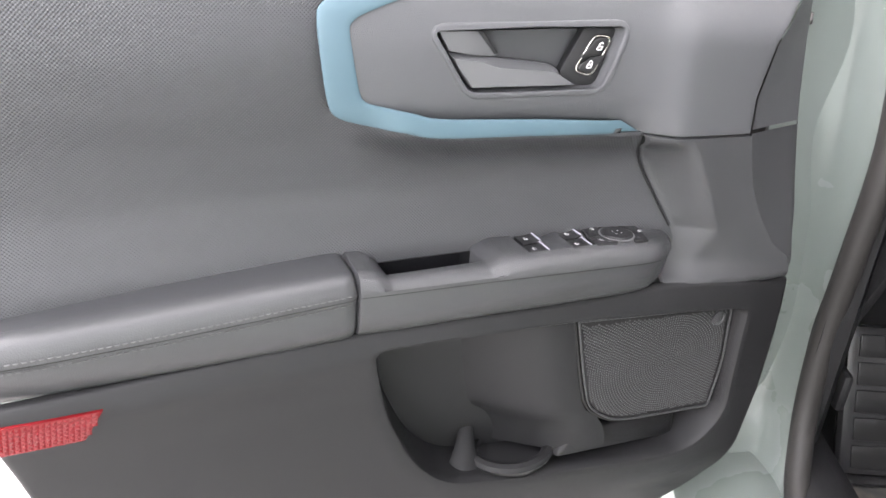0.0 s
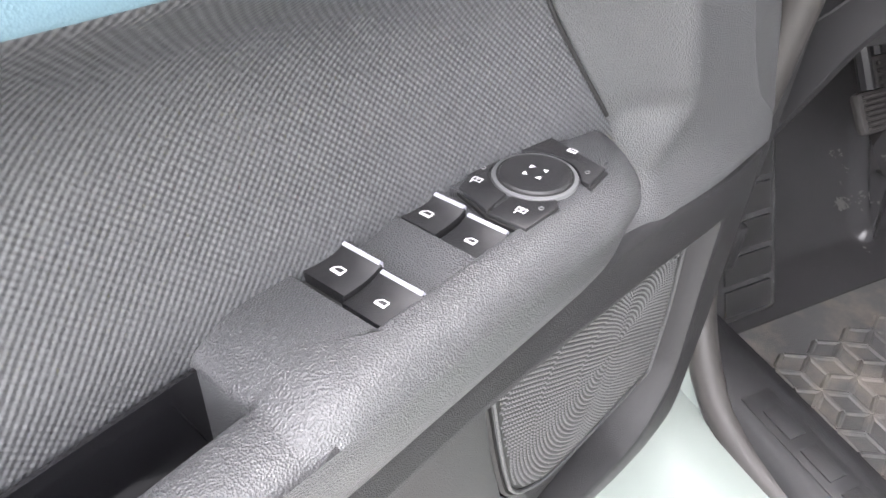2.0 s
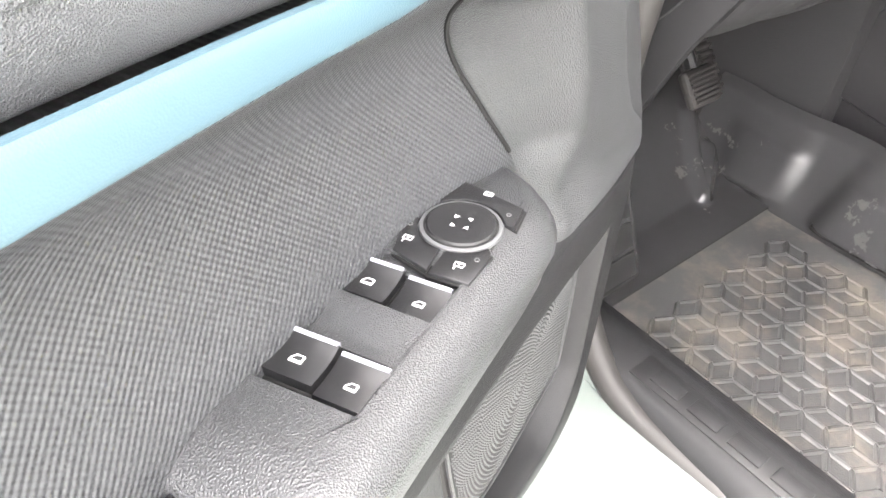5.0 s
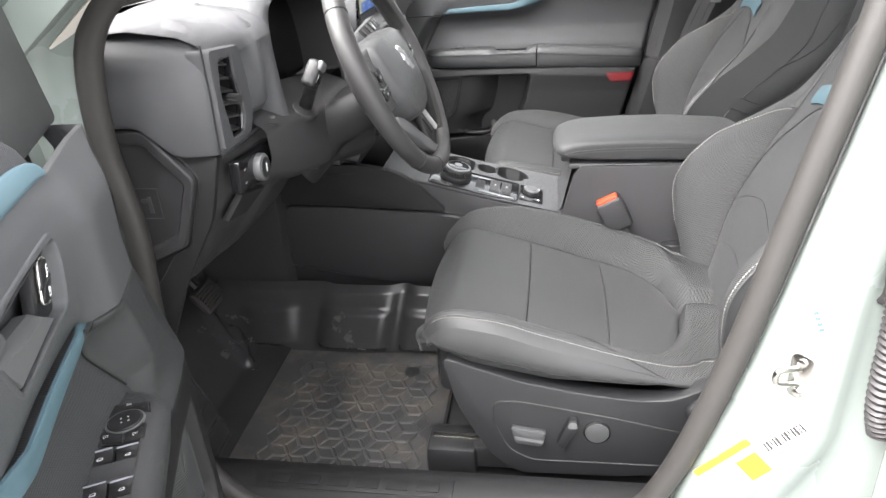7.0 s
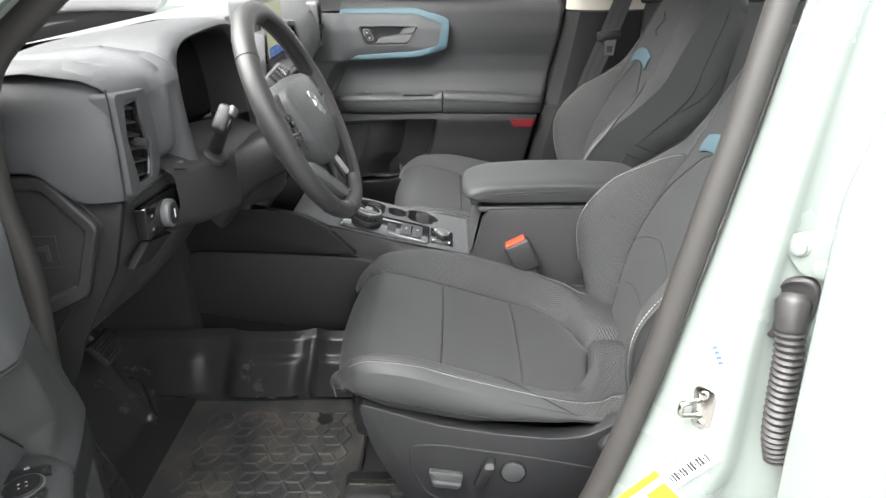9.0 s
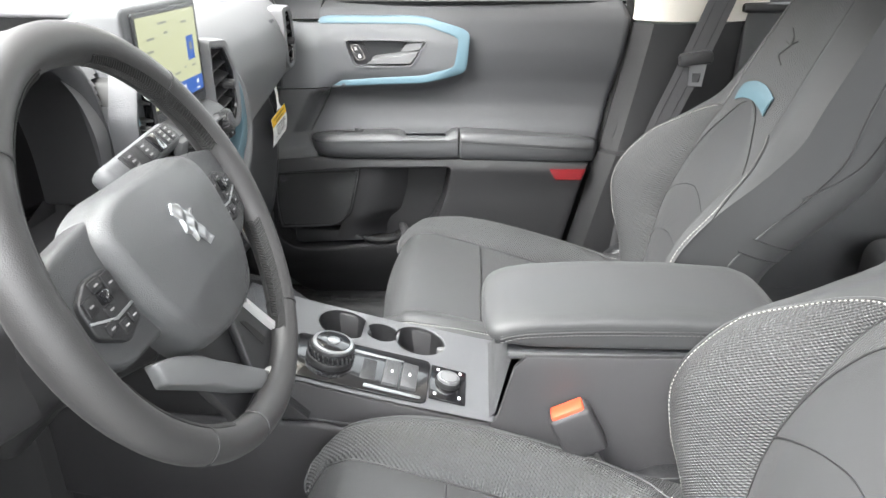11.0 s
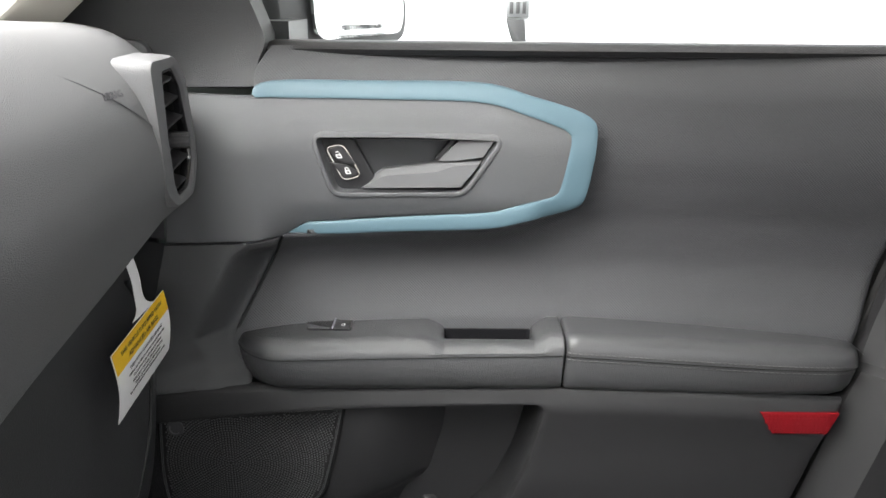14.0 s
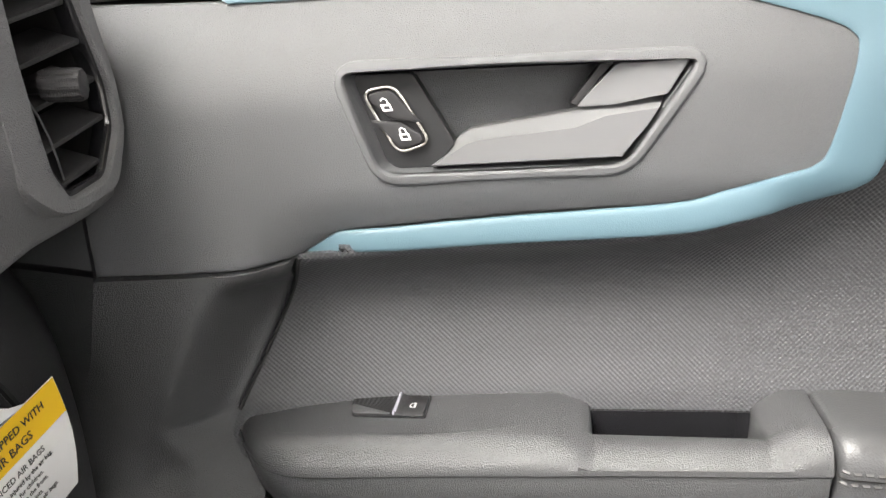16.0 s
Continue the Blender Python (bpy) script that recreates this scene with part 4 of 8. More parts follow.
def driver_switches(con, zt):
    """Four window keys in the console's well with grained finger ramps between, and the mirror control ahead of them."""
    z = zt - 0.0042
    for s, x, w in ((0.5275, 0.7313, 0.0110), (0.5247, 0.7084, 0.0098), (0.5728, 0.7296, 0.0108), (0.5699, 0.7063, 0.0095)):
        part("switch_well", box((x, s, z - 0.0025), (w * 2 + 0.0014, 0.0215, 0.0030), 0.0003), M_INKY, con)
        window_button(x, s - 0.0003, z + 0.0012, con, w, 0.0093)
    # ramps climb from the keys' lips towards the front
    prof = ((0.0, -0.0050), (0.02, 0.0008), (0.18, 0.0007), (0.42, 0.0013), (0.68, 0.0028), (0.90, 0.0041), (1.0, 0.0043), (1.0, -0.0050))
    part("finger_ramp", loft([[V(x, 0.5388 + 0.0228 * a - sk, z + b) for a, b in prof] for x, sk in ((0.6968, 0.001), (0.7110, 0.0005), (0.7300, 0.0), (0.7422, -0.0005))], True, True), M_HARD, con, "grained finger ramp", smooth=40)
    part("finger_ramp", loft([[V(x, 0.5835 + ln * a - sk, z + b) for a, b in prof] for x, sk, ln in ((0.6968, 0.001, 0.0065), (0.7110, 0.0005, 0.0055), (0.7300, 0.0, 0.012), (0.7422, -0.0005, 0.022))], True, True), M_HARD, con, "grained finger ramp", smooth=40)
    # mirror control: dial in a ring, three keys round it
    z = zt - 0.0002
    c = V(0.7105, 0.6172, z)
    ring = part("mirror_dial_ring", disc(c, (0, 0, 1), 0.0178, 0.0022, 0.0007, 56), M_GREYP, con, "satin grey ring")
    part("mirror_dial_gap", disc(c + V(0, 0, 0.0003), (0, 0, 1), 0.0160, 0.0022, 0.0002, 56), M_INKY, ring)
    knob = part("mirror_dial", loft([[c + V(r * math.cos(a), r * math.sin(a), h) for a in steps(0, 2 * math.pi, 48)[:-1]] for r, h in ((0.0150, 0.0012), (0.0150, 0.0026), (0.0143, 0.0034), (0.0128, 0.0036), (0.006, 0.0029), (0.001, 0.0027))], True, True), M_DARK, ring, "round black dished mirror dial")
    bm = bmesh.new()
    for a in (40, 130, 220, 310):
        d = V(math.cos(radians(a)), math.sin(radians(a)), 0)
        p = V(-d.y, d.x, 0)
        q = c + d * 0.0046 + V(0, 0, 0.0036)
        bm.faces.new([bm.verts.new(v) for v in (q + d * 0.0012, q - d * 0.0008 + p * 0.0014, q - d * 0.0008 - p * 0.0014)])
    part("dial_arrow_mark", bm, M_WHITE, knob)

    def arc_key(a0, a1, corners, sign, lamp, boxed):
        arc = [c + V(math.cos(a), math.sin(a), 0) * 0.0186 for a in steps(radians(a0), radians(a1), 14)]
        loop = [V(*q, z) for q in corners] + arc
        mid = sum(loop, V(0, 0, 0)) / len(loop)
        part("key_gap", prism([mid + (q - mid) * 1.075 - V(0, 0, 0.001) for q in loop], (0, 0, 0.0014), 0.0), M_INKY, con)
        key = part("mirror_key", prism([q - V(0, 0, 0.0004) for q in loop], (0, 0, 0.0026), 0.0005), M_DARK, con)
        m = V(*sign, z + 0.0026)
        bm = bmesh.new()
        bars = ((0, -0.0013, 0.0021, 0.00025), (0, 0.0013, 0.0021, 0.00025), (-0.0019, 0, 0.00025, 0.0014), (0.0019, 0, 0.00025, 0.0014))
        bars += ((0, 0.0005, 0.0010, 0.0002), (0, -0.0003, 0.0002, 0.0008), (0.0012, -0.0024, 0.0003, 0.0010)) if boxed else ((0, -0.0007, 0.0019, 0.0006),)
        for u, v, w, h in bars:
            bm.faces.new([bm.verts.new(m + V(u + e * w, v + g * h, 0)) for e, g in ((-1, -1), (1, -1), (1, 1), (-1, 1))])
        part("key_sign", bm, M_WHITE, key)
        part("key_lamp", tube([V(*lamp, z + 0.0024) + V(math.cos(a), math.sin(a), 0) * 0.0010 for a in steps(0, 2 * math.pi, 12)[:-1]], 0.00022, True, 5), M_GREYP, key)
    arc_key(40, 150, [(0.6899, 0.6255), (0.6911, 0.6401), (0.7301, 0.6505), (0.7325, 0.6345)], (0.7085, 0.6430), (0.6950, 0.6325), False)
    arc_key(-86, -4, [(0.7344, 0.6120), (0.7286, 0.5902), (0.7108, 0.5844)], (0.7262, 0.5990), (0.7298, 0.6080), True)
    arc_key(-150, -93, [(0.7096, 0.5836), (0.6927, 0.5841), (0.6913, 0.6040)], (0.7005, 0.5925), (0.6955, 0.5985), True)

# ---- ground ----
SIDE[0] = 1.0
lone("ground", sheet(lambda u, v: V(u, v, 0), [-400, -40, -6, -3, -1.5, 0, 1.5, 3, 6, 40, 400], [-400, -40, -6, -3, 0, 3, 6, 40, 400]), M_GROUND, "grey asphalt lot surface", "ground", kind="structure")


def door_skin(side, door, driver):
    """The painted shell, window frame and glass of a front door."""
    SIDE[0] = side
    outline = [(0.852, 0.46), (0.862, 0.80), (0.845, 1.05), (0.82, 1.165), (-0.03, 1.165), (-0.02, 1.0), (0.02, 0.84), (0.09, 0.60), (0.12, 0.46)]
    part("shell", prism([V(0.862, *q) for q in rounded(outline, 0.02)], (-0.062, 0, 0), 0.006), M_PAINT, door, "pale green-grey painted door shell")
    part("door_card_edge", tube([V(0.772, *q) for q in grow(rounded(outline, 0.02), -0.012)], 0.012, True, 8), M_RUBBER, door, "black rubber door seal")
    # sill, mirror corner and frame of the window
    part("window_sill", loft([[V(x, s, z) for x, z in ((0.752, 1.176), (0.748, 1.181), (0.756, 1.187), (0.786, 1.188), (0.790, 1.17))] for s in (-0.012, 0.3, 0.60, 0.70)], True, True), M_DARK, door)
    corner = [(0.648, 1.147), (0.651, 1.168), (0.640, 1.188), (0.655, 1.225), (0.70, 1.33), (0.86, 1.30), (0.86, 1.144)]
    part("mirror_corner", loft([[V(x + 0.02 * max(0, (z - 1.15) / 0.15), s, z) for s, z in rounded(corner, 0.012)] for x in (0.778, 0.742, 0.733)], True, True), M_HARD, door, "black triangular mirror corner trim")
    top = [V(0.80, 0.76, 1.30), V(0.765, 0.60, 1.42), V(0.735, 0.42, 1.53), V(0.715, 0.22, 1.59), V(0.71, 0.03, 1.605), V(0.715, -0.03, 1.59), V(0.735, -0.05, 1.45), V(0.765, -0.03, 1.19)]
    part("window_frame", tube(spl(top, 48), 0.024, seg=10, flat=0.7), M_DARK, door, "black window frame")
    pane = [V(0.785, 0.70, 1.17), V(0.785, 0.66, 1.36), V(0.765, 0.55, 1.45), V(0.74, 0.40, 1.54), V(0.715, 0.22, 1.59), V(0.712, 0.0, 1.60), V(0.735, -0.04, 1.45), V(0.79, -0.02, 1.17)]
    bm = bmesh.new()
    bm.faces.new([bm.verts.new(q) for q in pane])
    bmesh.ops.triangulate(bm, faces=bm.faces)
    g = part("pane", bm, M_GLASS, door)
    g.visible_shadow = False


def side_mirror(side):
    SIDE[0] = side
    m = thing("side_mirror", (0.93, 0.66, 1.20), "black housed door mirror with a tilted glass", "mirror", "door mirrors")
    shell = rounded([(0.0, 1.155), (0.235, 1.16), (0.245, 1.20), (0.225, 1.31), (0.19, 1.33), (0.02, 1.325), (-0.01, 1.29)], 0.03)
    wide = lambda q, f, y: V(0.865 + q.x * f + (1 - f) * 0.11, y - 0.5 * (q.x - 0.11), 1.24 + (q.y - 1.24) * f * (0.84 if q.y < 1.24 else 1.0))
    part("housing", loft([[wide(q, f, y) for q in shell] for f, y in ((0.93, 0.600), (0.99, 0.597), (1.03, 0.602), (1.04, 0.62), (1.03, 0.66), (0.85, 0.72), (0.5, 0.75))], True, True), M_DARK, m, "grained black housing", smooth=40)
    g = [V(0.865 + x, 0.5935 - 0.5 * (x - 0.11), z) for x, z in ((0.042 + (q.x + 0.01) * 0.745, 1.24 + (q.y - 1.24) * (0.70 if q.y < 1.24 else 0.88)) for q in shell)]
    part("mirror_glass", prism(g, (0, 0.004, 0), 0.0), M_MIRROR, m, "silvered mirror glass")
    part("arm", loft([[V(x, y, z) for y, z in ((0.63, 1.165), (0.70, 1.165), (0.70, 1.205), (0.63, 1.205))] for x in (0.79, 0.89)], True, True), M_DARK, m)
    if side > 0:
        for k, line in enumerate(("OBJECTS IN MIRROR ARE", "CLOSER THAN THEY APPEAR")):
            lettering("warning_text", line, 0.0085, axes_pose((1.000, 0.5785, 1.1935 - 0.0115 * k), (1, -0.5, 0), (0, 0, 1)), M_INK, m)
    SIDE[0] = 1.0
    return m


def parked_van():
    """A white van standing alongside, seen through the passenger window."""
    SIDE[0] = 1.0
    v = thing("parked_van", (2.6, 0.6, 0.0), "white parked van beside the passenger side", "van")
    prof = rounded([(2.05, 0.32), (2.05, 1.50), (2.16, 2.02), (2.45, 2.10), (3.9, 2.10), (3.9, 0.32)], 0.06)
    part("body", loft([[V(2.9 + (q.x - 2.9) * f, y, 0.32 + (q.y - 0.32) * (0.5 + 0.5 * f)) for q in prof] for f, y in ((0.9, -2.3), (1.0, -2.1), (1.0, 2.2), (0.94, 2.5))], True, True), M_VAN, v, smooth=50)
    for y0, y1 in ((-1.6, -0.3), (-0.2, 0.9), (1.0, 1.8)):
        part("side_window", prism([V(2.052 + 0.2115 * (z - 1.5) - 0.006, y, z) for y, z in rounded([(y0, 1.56), (y1, 1.56), (y1, 1.94), (y0, 1.94)], 0.05)], (0.01, 0, 0), 0.0), M_TINT, v, "dark window glass")
    for y in (-0.95, 0.98):
        part("door_seam", box((2.050, y, 0.95), (0.004, 0.008, 1.08), 0.0), M_INKY, v)
    part("moulding_seam", box((2.050, 0.2, 1.335), (0.004, 4.0, 0.006), 0.0), M_GREYP, v)
    part("door_handle", box((2.035, 0.10, 1.40), (0.03, 0.17, 0.035), 0.012), M_DARK, v, "black door handle")
    part("side_badge", box((2.043, 0.287, 1.212), (0.012, 0.060, 0.046), 0.004), M_GREYP, v, "grey side marker")
    for k in range(3):
        part("badge_bar", box((2.0355, 0.270 + 0.017 * k, 1.214), (0.002, 0.010, 0.030), 0.001), M_DARK, v)
    part("badge_tail", prism([V(2.046, y, z) for y, z in rounded([(0.318, 1.188), (0.268, 1.186), (0.262, 1.13), (0.243, 1.075), (0.258, 1.075), (0.302, 1.135)], 0.006)], (-0.010, 0, 0), 0.002), M_DARK, v, "black tapered trim")
    arch = [(0.545 + r * math.cos(e), 0.72 + r * math.sin(e)) for r, es in ((0.36, steps(0, math.pi, 28)), (0.29, steps(math.pi, 0, 28))) for e in es]
    part("wheel_arch", prism([V(2.052, y, z) for y, z in arch], (-0.030, 0, 0), 0.004), M_DARK, v, "black plastic wheel arch")
    for y in (-1.5, 0.545):
        t = part("tyre", tube([V(2.12, y + 0.27 * math.cos(a), 0.34 + 0.27 * math.sin(a)) for a in steps(0, 2 * math.pi, 36)[:-1]], 0.07, True, 10), M_RUBBER, v)
        part("rim", disc(V(2.16, y, 0.34), (-1, 0, 0), 0.22, 0.05, 0.01), M_SILVER, t)

# ---- car body ----
# the driver's centre pillar: its outward face runs from the seal to an edge, given along and off a slanting plane
PN, PS = V(-0.75, 0.66, 0).normalized(), V(0.66, 0.75, 0).normalized()
SEAL_A = [(0.46, 0.13), (0.60, 0.096), (0.776, 0.056), (1.0, 0.0225), (1.2, -0.005), (1.38, -0.03), (1.55, -0.05)]
SEAL_H = [(0.46, 0.06), (0.60, 0.04), (0.776, -0.003), (1.0, -0.043), (1.2, -0.08), (1.38, -0.115), (1.55, -0.155)]
EDGE_A = [(0.46, 0.05), (0.60, 0.0), (0.652, -0.020), (0.70, -0.037), (0.73, -0.042), (0.905, -0.046), (1.0, -0.052), (1.25, -0.070), (1.55, -0.10)]
EDGE_H = [(0.46, 0.0), (1.0, 0.0), (1.25, -0.03), (1.55, -0.11)]


def pillar_face(a, z):
    s, e = line_at(SEAL_A, z), line_at(EDGE_A, z)
    k = max(0.0, min(1.3, (a - e) / (s - e)))
    return V(-0.772, 0.020, z) + PS * a + PN * (line_at(EDGE_H, z) * (1 - k) + line_at(SEAL_H, z) * k)


def body_side(side, body):
    """Painted pillars, sill and rubber seal of one side's door opening."""
    SIDE[0] = side
    seal = spl([V(0.735, 0.14, 0.60), V(0.730, 0.082, 0.776), V(0.722, 0.030, 1.00), V(0.712, -0.015, 1.20), V(0.690, -0.045, 1.38), V(0.650, -0.02, 1.545), V(0.630, 0.15, 1.575), V(0.645, 0.36, 1.52),
                V(0.686, 0.585, 1.395), V(0.708, 0.745, 1.278), V(0.712, 0.830, 1.195), V(0.704, 0.856, 1.07), V(0.695, 0.850, 0.94), V(0.691, 0.862, 0.80), V(0.689, 0.872, 0.66), V(0.694, 0.84, 0.53),
                V(0.715, 0.74, 0.468), V(0.708, 0.55, 0.455), V(0.712, 0.35, 0.465), V(0.725, 0.20, 0.51)], 120, True)
    if side < 0:
        part("door_seal", tube(seal, 0.0165, True, 10), M_RUBBER, body, "black rubber door seal")
    # ring of painted metal around the opening, outside the seal
    out = []
    for p in seal:
        out.append(p)
    c = V(0.72, 0.44, 1.0)
    def ringed(k, dx):
        res = []
        for i, p in enumerate(seal):
            a, b = seal[i - 1], seal[(i + 1) % len(seal)]
            t = (b - a).normalized()
            n = t.cross(V(1, 0, 0)).normalized()
            if n.dot(p - c) < 0:
                n = -n
            f = 1.0 - 0.9 * max(0.0, min(1.0, (0.30 - p.y) / 0.10)) * max(0.0, min(1.0, (1.40 - p.z) / 0.10)) * max(0.0, min(1.0, (p.z - 0.50) / 0.05))
            res.append(p + n * k * f + V(dx * f, 0, 0))
        return res
    if side < 0:
        part("opening_frame", loft([ringed(-0.002, 0.002), ringed(0.012, 0.010), ringed(0.035, 0.018), ringed(0.055, 0.040), ringed(0.062, 0.080), ringed(0.075, 0.095)], True, False), M_PAINT, body, "pale green-grey painted door opening")
    # hinge pillar ahead of the door, and outer fender
    part("front_fender", loft([[V(x, y, z) for x, y in ((0.775, 0.905), (0.835, 0.915), (0.905, 0.93), (0.915, 1.10), (0.92, 1.6), (0.70, 1.6), (0.70, 0.92))] for z in (0.46, 0.8, 1.12, 1.17)], True, True), M_PAINT, body, "pale green-grey painted fender")
    ri = 0.66 if side < 0 else 0.75
    part("rocker_panel", loft([[V(x, y, z) for x, z in ((max(ri, 0.745), 0.475 if side < 0 else 0.44), (0.79, 0.465), (0.855, 0.43), (0.875, 0.36), (0.86, 0.28), (ri, 0.26), (ri, 0.44))] for y in (1.0, 0.6, 0.2, -1.2)], True, True), M_PAINT, body, "pale green-grey painted rocker")
    if side < 0:
        SIDE[0] = 1.0
        rows = []
        for z in (0.46, 0.55, 0.60, 0.652, 0.69, 0.73, 0.80, 0.905, 1.0, 1.10, 1.20, 1.38, 1.55):
            a, e = line_at(SEAL_A, z), line_at(EDGE_A, z)
            q = lambda u, d: pillar_face(u, z) + PN * d
            rows.append([q(a + 0.02, -0.06), q(a + 0.012, -0.028), q(a + 0.003, -0.006), q(a - 0.004, 0), q((a + e) / 2, 0.0015), q(e + 0.012, 0.0), q(e + 0.004, -0.003), q(e - 0.003, -0.011), q(e - 0.006, -0.028), q(e - 0.012, -0.037), q(e - 0.035, -0.040), q(e - 0.12, -0.045), q(e - 0.10, -0.10), q(a - 0.03, -0.10)])
        part("centre_pillar", loft(rows, True, True), M_PAINT, body, "pale green-grey painted pillar", smooth=60)
        SIDE[0] = side
        return
    part("centre_pillar", loft([[V(x, y + sh, z) for x, y in ((0.766, 0.0), (0.770, 0.0), (0.785, -0.012), (0.800, -0.055), (0.790, -0.115), (0.770, -0.15), (0.766, -0.05))] for z, sh in ((0.46, 0.09), (0.62, 0.065), (0.80, 0.03), (0.95, 0.0), (1.10, -0.02), (1.25, -0.035))] , True, True), M_PAINT, body, "pale green-grey painted pillar")
    part("pillar_upper", loft([[V(x - f, y + sh, z) for x, y in ((0.762, -0.030), (0.770, -0.035), (0.780, -0.08), (0.762, -0.13))] for z, sh, f in ((1.25, -0.035, 0), (1.42, -0.055, 0.03), (1.60, -0.06, 0.09))], True, True), M_PAINT, body)


def build_body():
    SIDE[0] = 1.0
    body = thing("vehicle_shell", (0, 0.3, 0.2), "pale green-grey painted car body with open doorways", "car")
    for s in (1.0, -1.0):
        body_side(s, body)
    SIDE[0] = 1.0
    part("roof", thicken(sheet(lambda u, v: V(u * (0.66 - 0.03 * abs(v)), 0.50 - 2.1 * v, 1.60 + 0.05 * (1 - u * u) - 0.06 * max(0, 0.15 - v) / 0.15), steps(-1, 1, 16), steps(0, 1, 16)), 0.03), M_BEIGE, body, "pale cloth headliner")
    part("floor_pan", box((0, -0.35, 0.37), (1.46, 2.9, 0.04), 0.005), M_CARPET, body, "black carpeted floor")
    part("firewall", box((0, 1.22, 0.75), (1.46, 0.05, 0.85), 0.01), M_CARPET, body)
    part("rear_wall", box((0, -1.62, 0.78), (1.40, 0.04, 0.76), 0.01), M_HARD, body)
    part("tunnel", box((0.03, 0.1, 0.42), (0.20, 2.2, 0.12), 0.03), M_CARPET, body)
    # bonnet, screen pillars and glass
    part("bonnet", thicken(sheet(lambda u, v: V(u * 0.80, 1.30 + v * 0.95, 1.155 - 0.10 * v * v - 0.04 * u * u), steps(-1, 1, 12), steps(0, 1, 10)), 0.02), M_PAINT, body)
    for s in (1.0, -1.0):
        SIDE[0] = s
        part("screen_pillar", loft([[p + V(dx, dy, 0) for dx, dy in ((-0.035, -0.01), (0.03, -0.03), (0.05, 0.03), (-0.02, 0.04))] for p in (V(0.745, 1.02, 1.10), V(0.735, 0.84, 1.24), V(0.70, 0.64, 1.40), V(0.64, 0.44, 1.56))], True, True), M_PAINT, body)
        part("pillar_trim", loft([[p + V(dx, dy, 0) for dx, dy in ((0.0, -0.035), (0.02, 0.0), (-0.01, 0.04), (-0.045, 0.035), (-0.05, 0.0))] for p in spl([V(0.712, 0.90, 1.165), V(0.705, 0.80, 1.245), V(0.675, 0.62, 1.39), V(0.62, 0.43, 1.55)], 12)], True, True), M_BEIGE, body, "pale beige pillar trim")
        part("pillar_fold", tube([V(0.668, 0.905, 1.165) , V(0.662, 0.80, 1.245), V(0.632, 0.62, 1.39), V(0.58, 0.43, 1.55)], 0.006, seg=8), M_BEIGE, body)
    SIDE[0] = 1.0
    g = part("windscreen", sheet(lambda u, v: V(u * (0.70 - 0.08 * v), 1.26 - 0.80 * v - 0.05 * u * u, 1.14 + 0.46 * v), steps(-1, 1, 10), steps(0, 1, 6)), M_GLASS, body, "clear windscreen")
    g.visible_shadow = False
    # closed rear side walls
    for s in (1.0,):
        SIDE[0] = s
        part("rear_side_wall", box((0.735, -0.90, 0.80), (0.04, 1.45, 0.78), 0.01), M_HARD, body)
        part("rear_pillar", box((0.70, -1.35, 1.40), (0.06, 0.5, 0.45), 0.02), M_HARD, body)
    SIDE[0] = -1.0
    part("rear_sill", box((0.735, -0.90, 0.44), (0.06, 1.45, 0.08), 0.01), M_HARD, body)
    part("rear_quarter", box((0.735, -1.35, 0.80), (0.04, 0.55, 0.78), 0.01), M_PAINT, body)
    part("rear_pillar", box((0.70, -1.40, 1.25), (0.06, 0.4, 0.75), 0.02), M_PAINT, body)
    SIDE[0] = 1.0
    return body

# ---- seats ----
T_BACK = [(0.0, 0.030, 0.505), (0.2, -0.020, 0.700), (0.4, -0.050, 0.820), (0.6, -0.098, 0.940), (0.8, -0.155, 1.070), (1.0, -0.225, 1.215)]
W_BACK = [(0.0, 0.170), (0.15, 0.212), (0.25, 0.240), (0.35, 0.252), (0.52, 0.246), (0.66, 0.216), (0.80, 0.176), (0.92, 0.155), (1.0, 0.138)]
W_PANEL = [(0.0, 0.105), (0.15, 0.130), (0.35, 0.150), (0.52, 0.146), (0.62, 0.138), (0.70, 0.118), (0.80, 0.112), (1.0, 0.100)]
H_BOLST = [(0.0, -0.01), (0.12, 0.022), (0.25, 0.066), (0.38, 0.086), (0.52, 0.060), (0.64, 0.012), (0.74, -0.020), (1.0, -0.038)]


